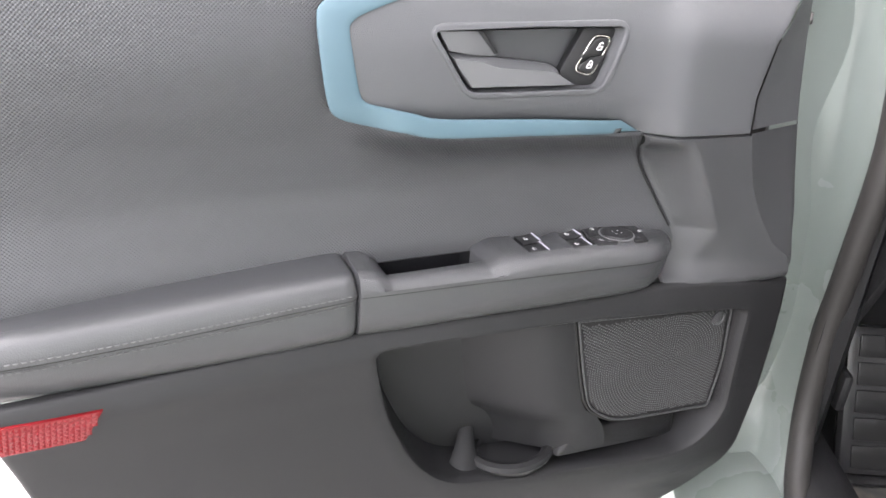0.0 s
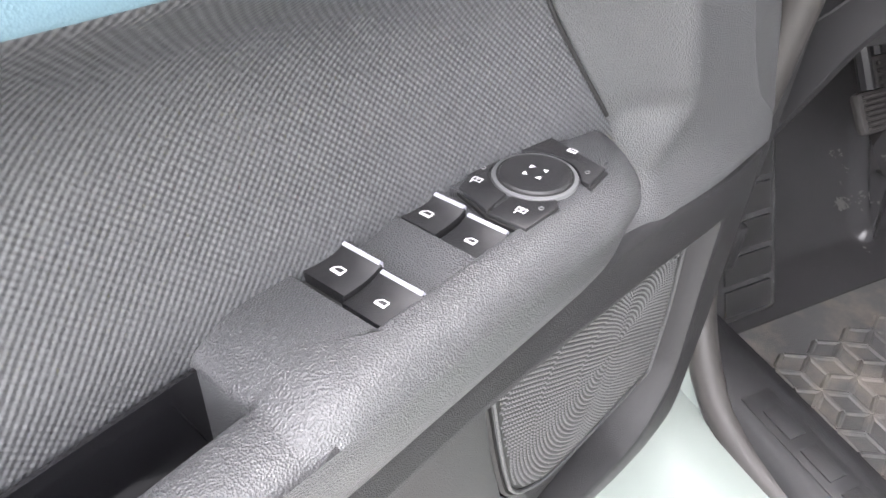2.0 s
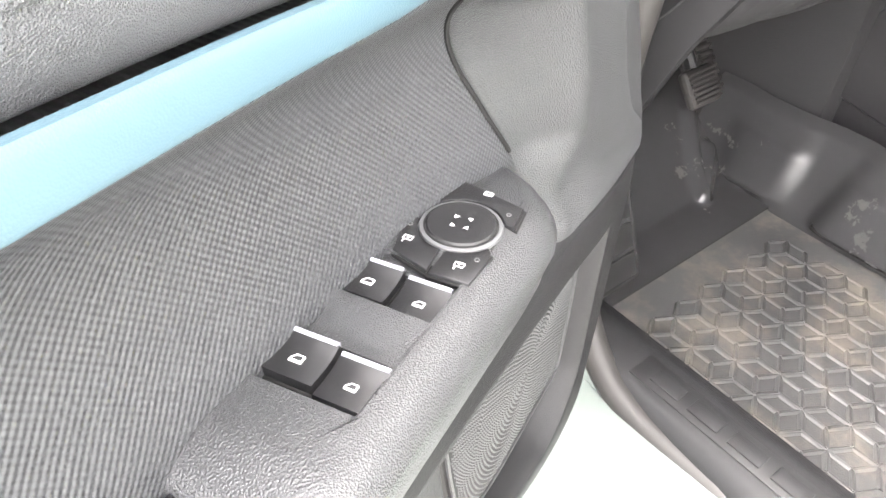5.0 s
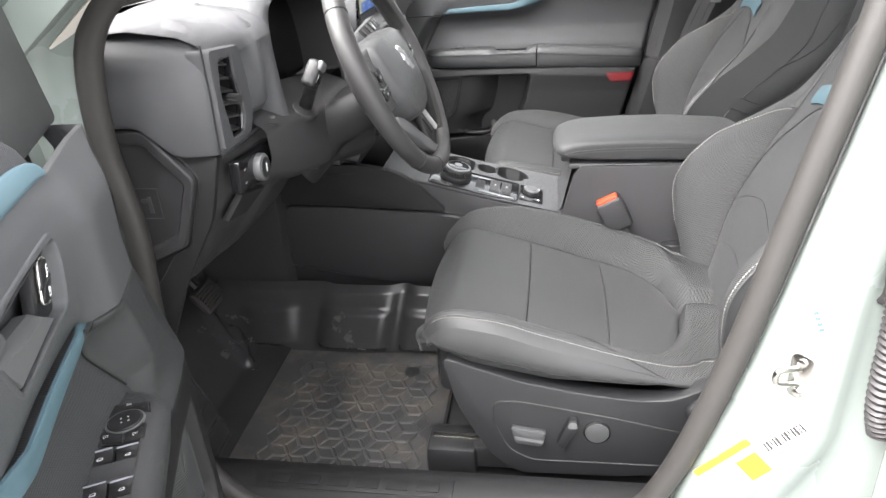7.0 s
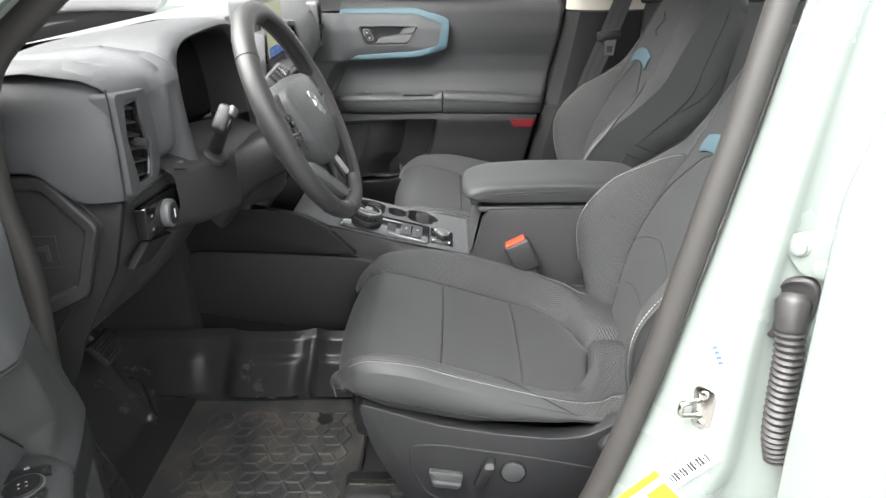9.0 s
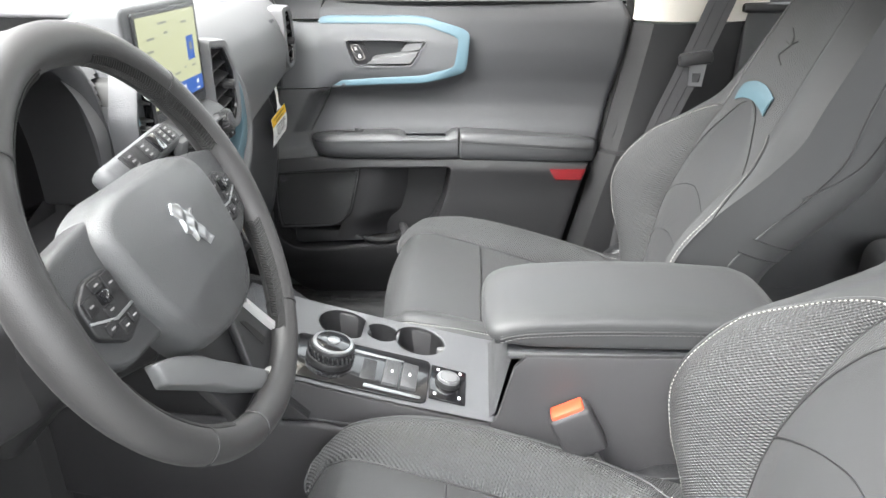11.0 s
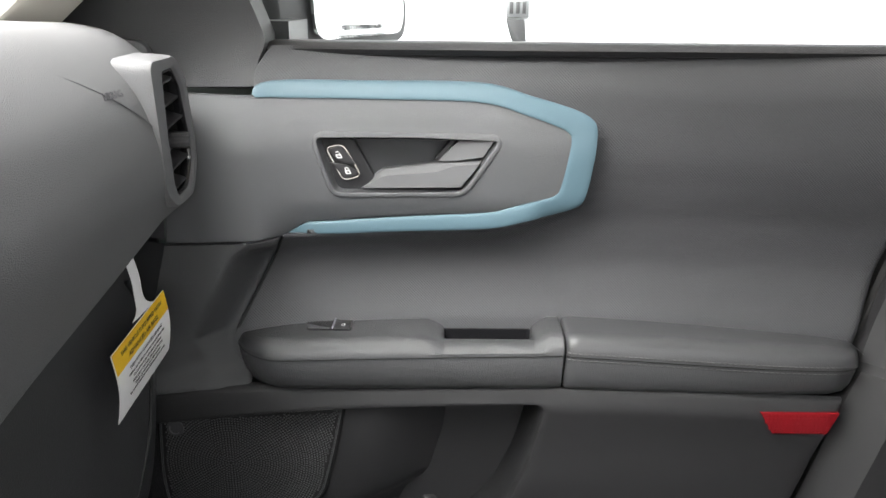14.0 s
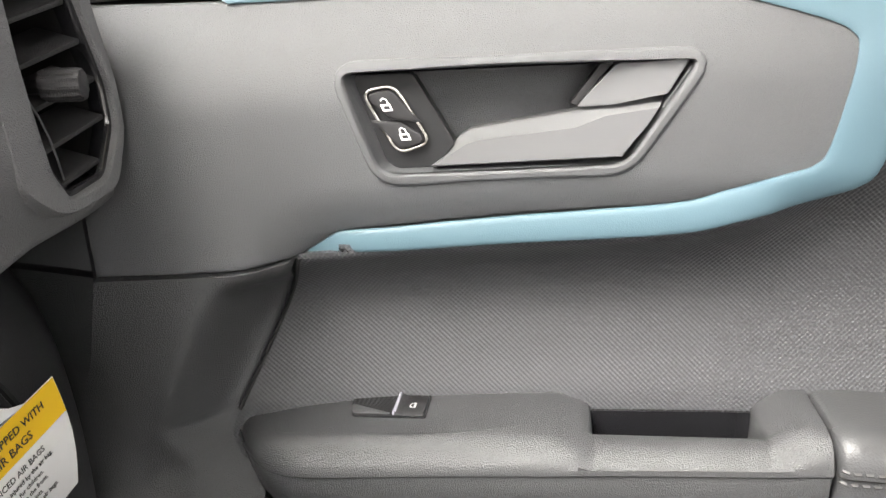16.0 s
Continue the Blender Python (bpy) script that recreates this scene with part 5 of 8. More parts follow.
def seat(side, cx, dy, rise, lift_c, label):
    SIDE[0] = 1.0
    st = thing("front_seat", (cx, 0.22 + dy, 0.40), label, "car seat", "front seats")

    def mid(t):
        return V(0, curve_lin(T_BACK, t, 1) + dy, curve_lin(T_BACK, t, 2) + rise)

    def normal(t):
        a, b = mid(max(0, t - 0.05)), mid(min(1, t + 0.05))
        d = (b - a).normalized()
        return V(0, -d.z, d.y) * -1 if d.z > 0 else V(0, 1, 0)

    def face(u, t, lift=0.0):
        """Front of the backrest: u from -1 (outer piping) over the panel's seams at +-0.5 to 1."""
        wp, wt, hb = curve_at(W_PANEL, t), curve_at(W_BACK, t), curve_at(H_BOLST, t) * (0.35 + 0.65 * ease(t / 0.26))
        a = abs(u)
        if a <= 0.5:
            x, d = a / 0.5 * wp, 0.006 * (1 - (a / 0.5) ** 2) 
            d += 0.010 * math.sin(math.pi * min(1, max(0, t / 0.66))) * (1 - (a / 0.5) ** 4) - 0.004
        else:
            f = (a - 0.5) / 0.5
            x = wp + (wt - wp) * f
            d = hb * (1 - (1 - f) ** 2.0) + 0.012 * math.sin(math.pi * f)
        return V(cx, 0, 0) + mid(t) + V(math.copysign(x, u), 0, 0) + normal(t) * (d + lift)

    # centre panel, upper panel, bolsters
    def groove(t):
        return 0.004 * math.exp(-((t - 0.36) / 0.008) ** 2)
    def arch(t):
        return 0.5 if t <= 0.40 else 0.5 * math.sqrt(max(0.0, 1 - ((t - 0.40) / 0.345) ** 2))
    def tb(u):
        return 0.70 - 0.20 * ((u - 0.5) / 0.5) ** 2
    back = part("backrest", sheet(lambda t, u: face(u * 2 * arch(t), t, 0.003 * (1 - (2 * abs(u)) ** 6)), steps(0, 0.7449, 44), steps(-0.5, 0.5, 20)), M_SEAT, st, "dark grey leatherette backrest", smooth=80)
    for sg in (-1, 1):
        part("rib_panel", sheet(lambda t, f: face(sg * (arch(t) + (0.5 - arch(t)) * f), t), steps(0.401, 0.745, 26), steps(0, 1, 8)), M_RIB, st, "ribbed woven shoulder panel", smooth=80)
    part("upper_panel", sheet(lambda t, u: face(u, t), steps(0.745, 1, 14), steps(-0.5, 0.5, 16)), M_RIB, st, "ribbed woven upper panel", smooth=80)
    part("arch_seam", tube([face(-arch(t), t, 0.0006) for t in steps(0.40, 0.7449, 30)] + [face(arch(t), t, 0.0006) for t in steps(0.7449, 0.40, 30)], 0.0014, seg=5), M_DARK, back)
    for t0 in (0.45, 0.29):
        part("cross_seam", tube([face(u, t0 - 0.10 * (2 * abs(u)) ** 1.6 + 0.04, 0.0022) for u in steps(-0.49, 0.49, 24)], 0.0016, seg=5), M_DARK, back)
    for sg in (-1, 1):
        bol = part("side_bolster", sheet(lambda k, u: face(sg * u, k * tb(u)), steps(0, 1, 34), steps(0.5, 1.0, 12)), M_MESH, st, "woven grey side bolster", smooth=80)
        part("shoulder_panel", sheet(lambda k, u: face(sg * u, tb(u) + (1 - tb(u)) * k), steps(0, 1, 18), steps(0.5, 1.0, 12)), M_SEAT, st, "smooth shoulder panel", smooth=80)
        part("panel_seam", tube([face(sg * 0.5, t, 0.0004) for t in steps(0, 0.98, 50)], 0.0016, seg=5), M_DARK, back)
        part("bolster_piping", tube([face(sg * 1.0, t, 0.001) for t in steps(0, tb(1.0), 36)] + [face(sg * u, tb(u), 0.0006) for u in steps(1.0, 0.5, 16)[1:]], 0.0022, seg=6), M_SEAT, bol)
        part("stitching", stitches([face(sg * 0.965, t, 0.0012) for t in steps(0.0, tb(1.0) - 0.006, 60)] + [face(sg * u, tb(u) - 0.007, 0.0012) for u in steps(0.95, 0.52, 16)], 0.0040, 0.0062, (0, 1, 0.3)), M_THREAD, bol)
    # sides and rear of the backrest
    def wrap(t, k):
        """k 0..1 runs from the right piping round the rear to the left."""
        wt = curve_at(W_BACK, t)
        a = math.pi * k
        r, l = face(1.0, t), face(-1.0, t)
        c = (r + l) / 2
        deep = 0.155 + 0.02 * math.sin(math.pi * t) - 0.05 * max(0, t - 0.75) / 0.25
        e = abs(math.cos(a)) ** 0.35 * (1 if math.cos(a) > 0 else -1)
        g = abs(math.sin(a)) ** 0.55
        return c + V(e * wt * (1 + 0.03 * math.sin(a)), 0, 0) - normal(t) * g * deep
    shell = part("back_shell", sheet(wrap, steps(0, 1, 30), steps(0, 1, 28)), M_SEAT, st, "smooth dark grey seat side and rear cover", smooth=80)
    ring = [face(u, 1.0) for u in steps(-1, 1, 24)] + [wrap(1.0, k) for k in steps(0, 1, 24)]
    up = normal(1.0).cross(V(1, 0, 0))
    if up.z < 0:
        up = -up
    cc = sum(ring, V(0, 0, 0)) / len(ring)
    part("back_top", loft([[cc + (q - cc) * f + up * h for q in ring] for f, h in ((1.0, 0.0), (0.985, 0.012), (0.94, 0.024), (0.82, 0.033), (0.5, 0.038), (0.1, 0.04))], True, True), M_SEAT, shell, smooth=80)
    for k0 in (0.07, 0.93):
        part("side_seam", tube([wrap(t, k0) for t in steps(0.0, 0.98, 40)], 0.0018, seg=5), M_DARK, shell)
    for sg in (-1, 1):
        # curved pocket seams of the side cover
        def sidept(t, y):
            k = 0.06 + 0.16 * y
            return wrap(t, k if sg > 0 else 1 - k)
        part("side_seam", tube([sidept(0.62 + 0.22 * math.sin(f * 1.5), f * 1.2) for f in steps(0, 1, 20)], 0.0018, seg=5), M_DARK, shell)
        part("side_strap", loft([[sidept(0.46 + e, f * 1.3) + V(sg * 0.0025, 0, 0) for e in (0, 0.012, 0.03, 0.042)] for f in steps(0, 1, 10)], False, False), M_SEAT, shell)
        for e in (0.0, 0.042):
            part("side_seam", tube([sidept(0.46 + e, f * 1.3) + V(sg * 0.0030, 0, 0) for f in steps(0, 1, 10)], 0.0013, seg=5), M_DARK, shell)
    # blue tab
    part("blue_tab", thicken(sheet(lambda u, v: face(u, 0.728 + 0.044 * v + 0.018 * (1 - (u / 0.30) ** 2), 0.004 + 0.002 * math.sin(math.pi * v)), steps(-0.30, 0.30, 20), steps(0, 1, 6)), 0.003), M_BLUE, st, "pale blue fabric tab")
    # stamped emblem: plain raised strokes
    part("emblem", tube(spl([face(0.10, 0.90, 0.001), face(-0.02, 0.885, 0.001), face(-0.04, 0.87, 0.001), face(0.04, 0.85, 0.001), face(-0.10, 0.835, 0.001)], 20), 0.0014, seg=5), M_SEAT, back, "embossed stroke emblem")
    part("emblem", tube(spl([face(-0.12, 0.882, 0.001), face(-0.03, 0.872, 0.001), face(0.06, 0.876, 0.001)], 10), 0.0014, seg=5), M_SEAT, back, "embossed stroke emblem")
    # headrest on two posts
    hb = mid(1.0) + V(cx, 0, 0) - normal(1.0) * 0.055
    ax = up
    for x in (-0.055, 0.055):
        part("headrest_post", tube([hb + V(x, 0, 0) + ax * 0.02, hb + V(x, 0, 0) + ax * 0.12], 0.006, seg=10), M_CHROME, st)
        part("post_collar", tube([hb + V(x, 0, 0) + ax * 0.034, hb + V(x, 0, 0) + ax * 0.05], 0.012, seg=12), M_DARK, st)
    hc = hb + ax * 0.165 + normal(1.0) * 0.01
    rows = []
    for f in steps(-1, 1, 14):
        s = math.sqrt(max(0.02, 1 - f * f * 0.98)) ** 0.6
        rows.append([hc + V(f * 0.135, 0, 0) + normal(1.0) * (0.055 * s * abs(math.cos(a)) ** 0.6 * (1 if math.cos(a) > 0 else -1)) + ax * (0.085 * s * abs(math.sin(a)) ** 0.6 * (1 if math.sin(a) > 0 else -1)) for a in steps(0, 2 * math.pi, 24)[:-1]])
    part("headrest", loft(rows, True, True), M_SEAT, st, smooth=80)

    # cushion
    ZC = [(-0.05, 0.598), (0.06, 0.600), (0.19, 0.626), (0.32, 0.664), (0.43, 0.690), (0.465, 0.686), (0.492, 0.670), (0.502, 0.650), (0.490, 0.630)]

    def cz(y):
        return curve_lin2(ZC, y)
    path = spl([V(0, y, z + lift_c) for y, z in ZC], 60)

    def cush(u, k, lift=0.0):
        """u across (-1 outer edge, +-0.5 panel seams), k along from rear to front and down."""
        i = k * (len(path) - 1)
        j = min(int(i), len(path) - 2)
        p = path[j].lerp(path[j + 1], i - j)
        t = (path[min(j + 2, len(path) - 1)] - path[max(j - 1, 0)]).normalized()
        n = V(0, -t.z, t.y)
        y = p.y
        wp = curve_at([(0.18, 0.166), (0.35, 0.172), (0.47, 0.180), (0.52, 0.18)], y)
        wt = curve_at([(-0.05, 0.205), (0.05, 0.225), (0.25, 0.248), (0.38, 0.252), (0.44, 0.242), (0.475, 0.222), (0.495, 0.196), (0.52, 0.16)], y)
        wp = min(wp, wt - 0.034)
        wp *= math.sqrt(max(0.0, 1 - max(0.0, (0.190 - y) / 0.135) ** 2.2))
        hb = curve_at([(-0.05, 0.03), (0.05, 0.040), (0.20, 0.045), (0.35, 0.036), (0.45, 0.016), (0.52, 0.006)], y)
        a = abs(u)
        if a <= 0.5:
            x, d = a / 0.5 * wp, 0.010 * (1 - (a / 0.5) ** 2) - 0.004
        else:
            f = (a - 0.5) / 0.5
            x = wp + (wt - wp) * min(1, f * 1.02)
            f = 1 - (1 - f) * (1 - 0.55 * ease((0.105 - y) / 0.075))
            if side < 0:
                hb += curve_at([(0.0, 0.0), (0.1, 0.010), (0.3, 0.012), (0.42, 0.008), (0.5, 0.0)], y) if u > 0 else curve_at([(0.10, -0.004), (0.2, 0.002), (0.3, 0.008), (0.40, 0.024), (0.435, 0.026), (0.46, 0.018), (0.48, 0.007), (0.50, 0.0), (0.52, 0.0)], y)
            else:
                hb *= 1 - 0.45 * (u < 0) * ease((y - 0.10) / 0.12)
            d = hb * math.sin(min(1.0, f * 1.35) * math.pi / 2) - 0.030 * max(0, f - 0.55) ** 1.5 * 2.2 + 0.010 * max(0.0, min(1.0, (0.10 - y) / 0.08))
        return V(cx + math.copysign(x, u), p.y + dy, p.z) + n * (d + lift)
    cu = part("seat_cushion", sheet(lambda k, u: cush(u, k), steps(0.04, 1, 60), steps(-0.5, 0.5, 14)), M_SEAT, st, "dark grey leatherette seat cushion", smooth=80)
    for sg in (-1, 1):
        kw = 0.40 if sg < 0 else 0.86
        # the weave ends in a wedge between the panel and the stitched edge
        ue = lambda k: 0.5 + 0.5 * (1.0 if k < kw - 0.22 else max(0.0, (kw - k) / 0.22) ** 0.7)
        cb = part("cushion_bolster", sheet(lambda k, v: cush(sg * (0.5 + (ue(k) - 0.5) * v), k), steps(0.04, kw, 50), steps(0, 1.0, 12)), M_MESHX, st, "woven grey cushion bolster", smooth=80)
        part("bolster_skin", sheet(lambda k, v: cush(sg * (ue(k) + (1.0 - ue(k)) * v), k), steps(kw - 0.22, 0.905, 54), steps(0, 1.0, 12)), M_SEAT, cb, "smooth leatherette bolster end", smooth=80)
        part("panel_seam", tube([cush(sg * 0.5, k, 0.0004) for k in steps(0.05, kw, 60)], 0.0016, seg=5), M_DARK, cu)
        part("weave_seam", tube([cush(sg * ue(k), k, 0.0004) for k in steps(kw - 0.22, kw, 20)], 0.0012, seg=5), M_DARK, cu)
        # padded flank under the edge
        def flank(k, v):
            e = cush(sg * 1.0, k)
            low = V(cx + sg * min(0.236, abs(e.x - cx) + 0.002), e.y - 0.006, min(e.z - 0.004, max(0.606, e.z - 0.062)))
            if side < 0:
                low.z = min(e.z - 0.010, line_at([(0.05, 0.640), (0.07, 0.637), (0.16, 0.629), (0.30, 0.634), (0.43, 0.660), (0.47, 0.680), (0.50, 0.684)], e.y))
            q = e.lerp(low, v)
            return q + V(sg * 0.014 * math.sin(math.pi * v) * min(1.0, (e.z - low.z) / 0.05), 0, 0)
        part("stitching", stitches([cush(sg * 0.90, k, 0.001) for k in steps(0.10, 0.80, 90)], 0.0030, 0.0050, (0, 0, 1)), M_THREAD, cb)
        part("stitching", stitches([flank(k, 0.70) + V(sg * 0.0008, 0, 0) for k in steps(0.10, 0.90, 90)], 0.0032, 0.0048, (sg, 0, 0.2)), M_TWINE, cb) if side * sg > 0 else None
        part("edge_piping", tube([cush(sg * 0.885, k, 0.0008) for k in steps(0.08, 0.95, 60)], 0.0018, seg=6), M_SEAT, cb)
        part("flank_seam", tube([flank(k, 0.66) + V(sg * 0.0006, 0, 0) for k in steps(0.08, 0.90, 60)], 0.0018, seg=5), M_INKY, cb)
        part("cushion_flank", sheet(flank, steps(0.04, 0.905, 50), steps(0, 1, 8)), M_SEAT, cb, "smooth leatherette flank", smooth=80)
    for yy in (0.324, 0.195):
        k = min(range(45), key=lambda i: abs(path[i].y - yy)) / 60
        part("cross_seam", tube([cush(u, k, 0.001) for u in steps(-0.49, 0.49, 24)], 0.0018, seg=5), M_DARK, cu)
    # frame, valance and controls
    base = [(0.432, 0.585), (0.454, 0.668), (0.447, 0.676), (0.413, 0.665), (0.332, 0.638), (0.242, 0.621), (0.151, 0.611), (0.098, 0.616), (0.048, 0.645), (-0.06, 0.650), (-0.13, 0.63), (-0.15, 0.55), (0.085, 0.470), (0.163, 0.458), (0.336, 0.453), (0.383, 0.490)]
    for sg in (-1, 1):
        x0 = cx + sg * 0.224
        val = part("side_valance", prism([V(x0, y + dy, z) for y, z in rounded(base, 0.02)], (sg * 0.030, 0, 0), 0.007, 3), M_VAL, st, "grained black plastic valance")
        if sg == side:
            plate = rounded([(0.374, 0.600), (0.333, 0.601), (0.195, 0.578), (0.072, 0.552), (0.090, 0.486), (0.316, 0.484), (0.352, 0.505), (0.378, 0.565)], 0.016)
            part("control_groove", tube([V(x0 + sg * 0.0300, y + dy, z) for y, z in plate], 0.0016, True, 6), M_DARK, val)
            if side < 0:
                part("slide_switch", prism([V(x0 + sg * 0.029, y + dy, z) for y, z in rounded([(0.347, 0.556), (0.291, 0.548), (0.298, 0.520), (0.340, 0.525)], 0.005)], (sg * 0.012, 0, 0), 0.003), M_HARD, val)
                part("switch_trim", prism([V(x0 + sg * 0.0405, y + dy, z) for y, z in rounded([(0.341, 0.5395), (0.295, 0.5325), (0.297, 0.5275), (0.338, 0.5330)], 0.001)], (sg * 0.001, 0, 0), 0.0), M_GREYP, val)
                part("recline_switch", prism([V(x0 + sg * 0.029, y + dy, z) for y, z in rounded([(0.275, 0.528), (0.264, 0.516), (0.240, 0.566), (0.244, 0.577), (0.257, 0.575)], 0.004)], (sg * 0.013, 0, 0), 0.003), M_VAL, val)
                part("recline_face", prism([V(x0 + sg * 0.0415, y + dy, z) for y, z in rounded([(0.258, 0.562), (0.243, 0.562), (0.245, 0.574), (0.256, 0.573)], 0.003)], (sg * 0.0015, 0, 0), 0.0), M_GREYP, val)
                part("lumbar_switch", disc(V(x0 + sg * 0.029, 0.212 + dy, 0.548), (sg, 0, 0), 0.0215, 0.004, 0.001), M_PIANO, val)
                part("lumbar_pad", disc(V(x0 + sg * 0.031, 0.212 + dy, 0.548), (sg, 0, 0), 0.0185, 0.004, 0.001), M_HARD, val)
    part("front_valance", box((cx, 0.450 + dy, 0.596 + lift_c), (0.38, 0.05, 0.10), 0.02), M_VAL, st)
    part("under_frame", box((cx, 0.16 + dy, 0.53), (0.42, 0.52, 0.05), 0.01), M_DARK, st)
    for sg in (-1, 1):
        rail = part("seat_rail", box((cx + sg * 0.18, 0.14 + dy, 0.435), (0.05, 0.66, 0.045), 0.006), M_DARK, st, "black steel seat rail")
        part("rail_strip", box((cx + sg * 0.18, 0.16 + dy, 0.460), (0.014, 0.66, 0.006), 0.002), M_CHROME, rail)
        for yy in (-0.02, 0.33):
            part("rail_leg", box((cx + sg * 0.18, yy + dy, 0.485), (0.03, 0.05, 0.07), 0.004), M_DARK, st)
        part("rail_cover", box((cx + sg * 0.18, 0.455 + dy, 0.430), (0.075, 0.09, 0.06), 0.012), M_VAL, st)
    part("hinge_cover", prism([V(cx + side * 0.222, y + dy, z) for y, z in rounded([(0.09, 0.60), (0.02, 0.665), (-0.08, 0.70), (-0.13, 0.66), (-0.10, 0.58), (0.04, 0.56)], 0.02)], (side * 0.045, 0, 0), 0.010, 3), M_VAL, st)
    return st


def curve_lin(table, t, i):
    p = [V(r[0], r[i], 0) for r in table]
    if t <= p[0].x:
        return p[0].y
    for k in range(len(p) - 1):
        a, b = p[k], p[k + 1]
        if t <= b.x:
            f = (t - a.x) / (b.x - a.x)
            pa, pb = p[max(0, k - 1)], p[min(len(p) - 1, k + 2)]
            m0, m1 = (b.y - pa.y) / 2, (pb.y - a.y) / 2
            h = f * f * (3 - 2 * f)
            return (2 * f ** 3 - 3 * f * f + 1) * a.y + (f ** 3 - 2 * f * f + f) * m0 + h * b.y + (f ** 3 - f * f) * m1
    return p[-1].y


def curve_lin2(table, x):
    return line_at(table, x)


def buckle(at, lean, label):
    SIDE[0] = 1.0
    at = Vector(at)
    st = thing("seat_belt_buckle", at - V(0, 0, 0.2), label, "belt buckle", "belt buckles")
    r = Matrix.Rotation(lean, 4, "X")
    def tr(bm):
        bm.transform(Matrix.Translation(at) @ r)
        return bm
    part("body", tr(box((0, 0, -0.034), (0.032, 0.056, 0.070), 0.007, seg=3)), M_CONS, st)
    part("release_button", tr(box((0, 0, 0.0005), (0.024, 0.044, 0.010), 0.003)), M_ORANGE, st, "red-orange release button")
    part("stalk", tr(box((0, 0.0, -0.13), (0.012, 0.024, 0.14), 0.004)), M_CONS, st)
    part("stalk_rib", tr(box((-0.0065, 0.0, -0.11), (0.002, 0.010, 0.08), 0.0008)), M_DARK, st)
    return st

# ---- dashboard ----
CX = 0.028
# openings of the four vents: frame and inner edge, across the car and up
VENT_R = ([(0.600, 1.181), (0.655, 1.183), (0.676, 1.164), (0.6855, 1.112), (0.6845, 1.084), (0.668, 1.057), (0.625, 1.055), (0.604, 1.072)], [(0.624, 1.169), (0.652, 1.171), (0.666, 1.155), (0.678, 1.108), (0.677, 1.088), (0.662, 1.067), (0.634, 1.064), (0.626, 1.078), (0.624, 1.120)])
VENT_D = ([(-0.712, 1.180), (-0.620, 1.172), (-0.606, 1.120), (-0.606, 1.070), (-0.622, 1.048), (-0.712, 1.047)], [(-0.686, 1.164), (-0.646, 1.161), (-0.646, 1.136), (-0.634, 1.110), (-0.633, 1.080), (-0.643, 1.058), (-0.680, 1.058), (-0.693, 1.122)])
VENT_C = ([(0.121, 1.178), (0.174, 1.174), (0.201, 1.126), (0.201, 1.068), (0.190, 1.042), (0.140, 1.040), (0.122, 1.080)], [(0.129, 1.166), (0.169, 1.161), (0.190, 1.125), (0.192, 1.075), (0.182, 1.055), (0.148, 1.052), (0.131, 1.080), (0.127, 1.118)])
VENT_L = tuple([(0.056 - x, z) for x, z in loop] for loop in VENT_C)


def ribbed(at, axis, r, depth, ribs=18):
    """A knob whose rim is cut into grip ribs."""
    q = axis.to_track_quat("Z", "Y")
    loop = [(r if (k % 4) < 2 else r * 0.90) for k in range(ribs * 4)]
    m = len(loop)
    return loft([[at + q @ V(math.cos(2 * math.pi * k / m) * e * f, math.sin(2 * math.pi * k / m) * e * f, h) for k, e in enumerate(loop)] for f, h in ((0.97, 0.0), (1.0, depth * 0.1), (1.0, depth * 0.86), (0.94, depth * 0.97), (0.80, depth), (0.05, depth))], True, True)


def dash_profile(x):
    """Section of the upper dash at a place across the car, from the screen's foot to the lower rim."""
    a = abs(x - CX)
    low = line_at([(0.15, 0.965), (0.24, 0.985), (0.31, 0.999), (0.38, 1.012), (0.49, 1.029), (0.59, 1.046), (0.70, 1.05)], a)
    if x < 0:
        low = 1.045
    pull = curve_at([(0.0, 0.02), (0.2, 0.0), (0.62, 0.0), (0.655, 0.005), (0.69, 0.05)], a)
    bulge = 0.012 * math.exp(-((a - 0.38) / 0.18) ** 2)
    return [(1.26, 1.135), (1.10, 1.165), (0.95, 1.188), (0.85, 1.202 + bulge), (0.785 + pull, 1.203 + bulge), (0.745 + pull, 1.190 + bulge), (0.718 + pull - bulge, 1.160), (0.704 + pull - bulge, 1.120), (0.702 + pull - bulge, 1.085), (0.706 + pull, low + 0.012), (0.714 + pull, low), (0.76, low - 0.004)]


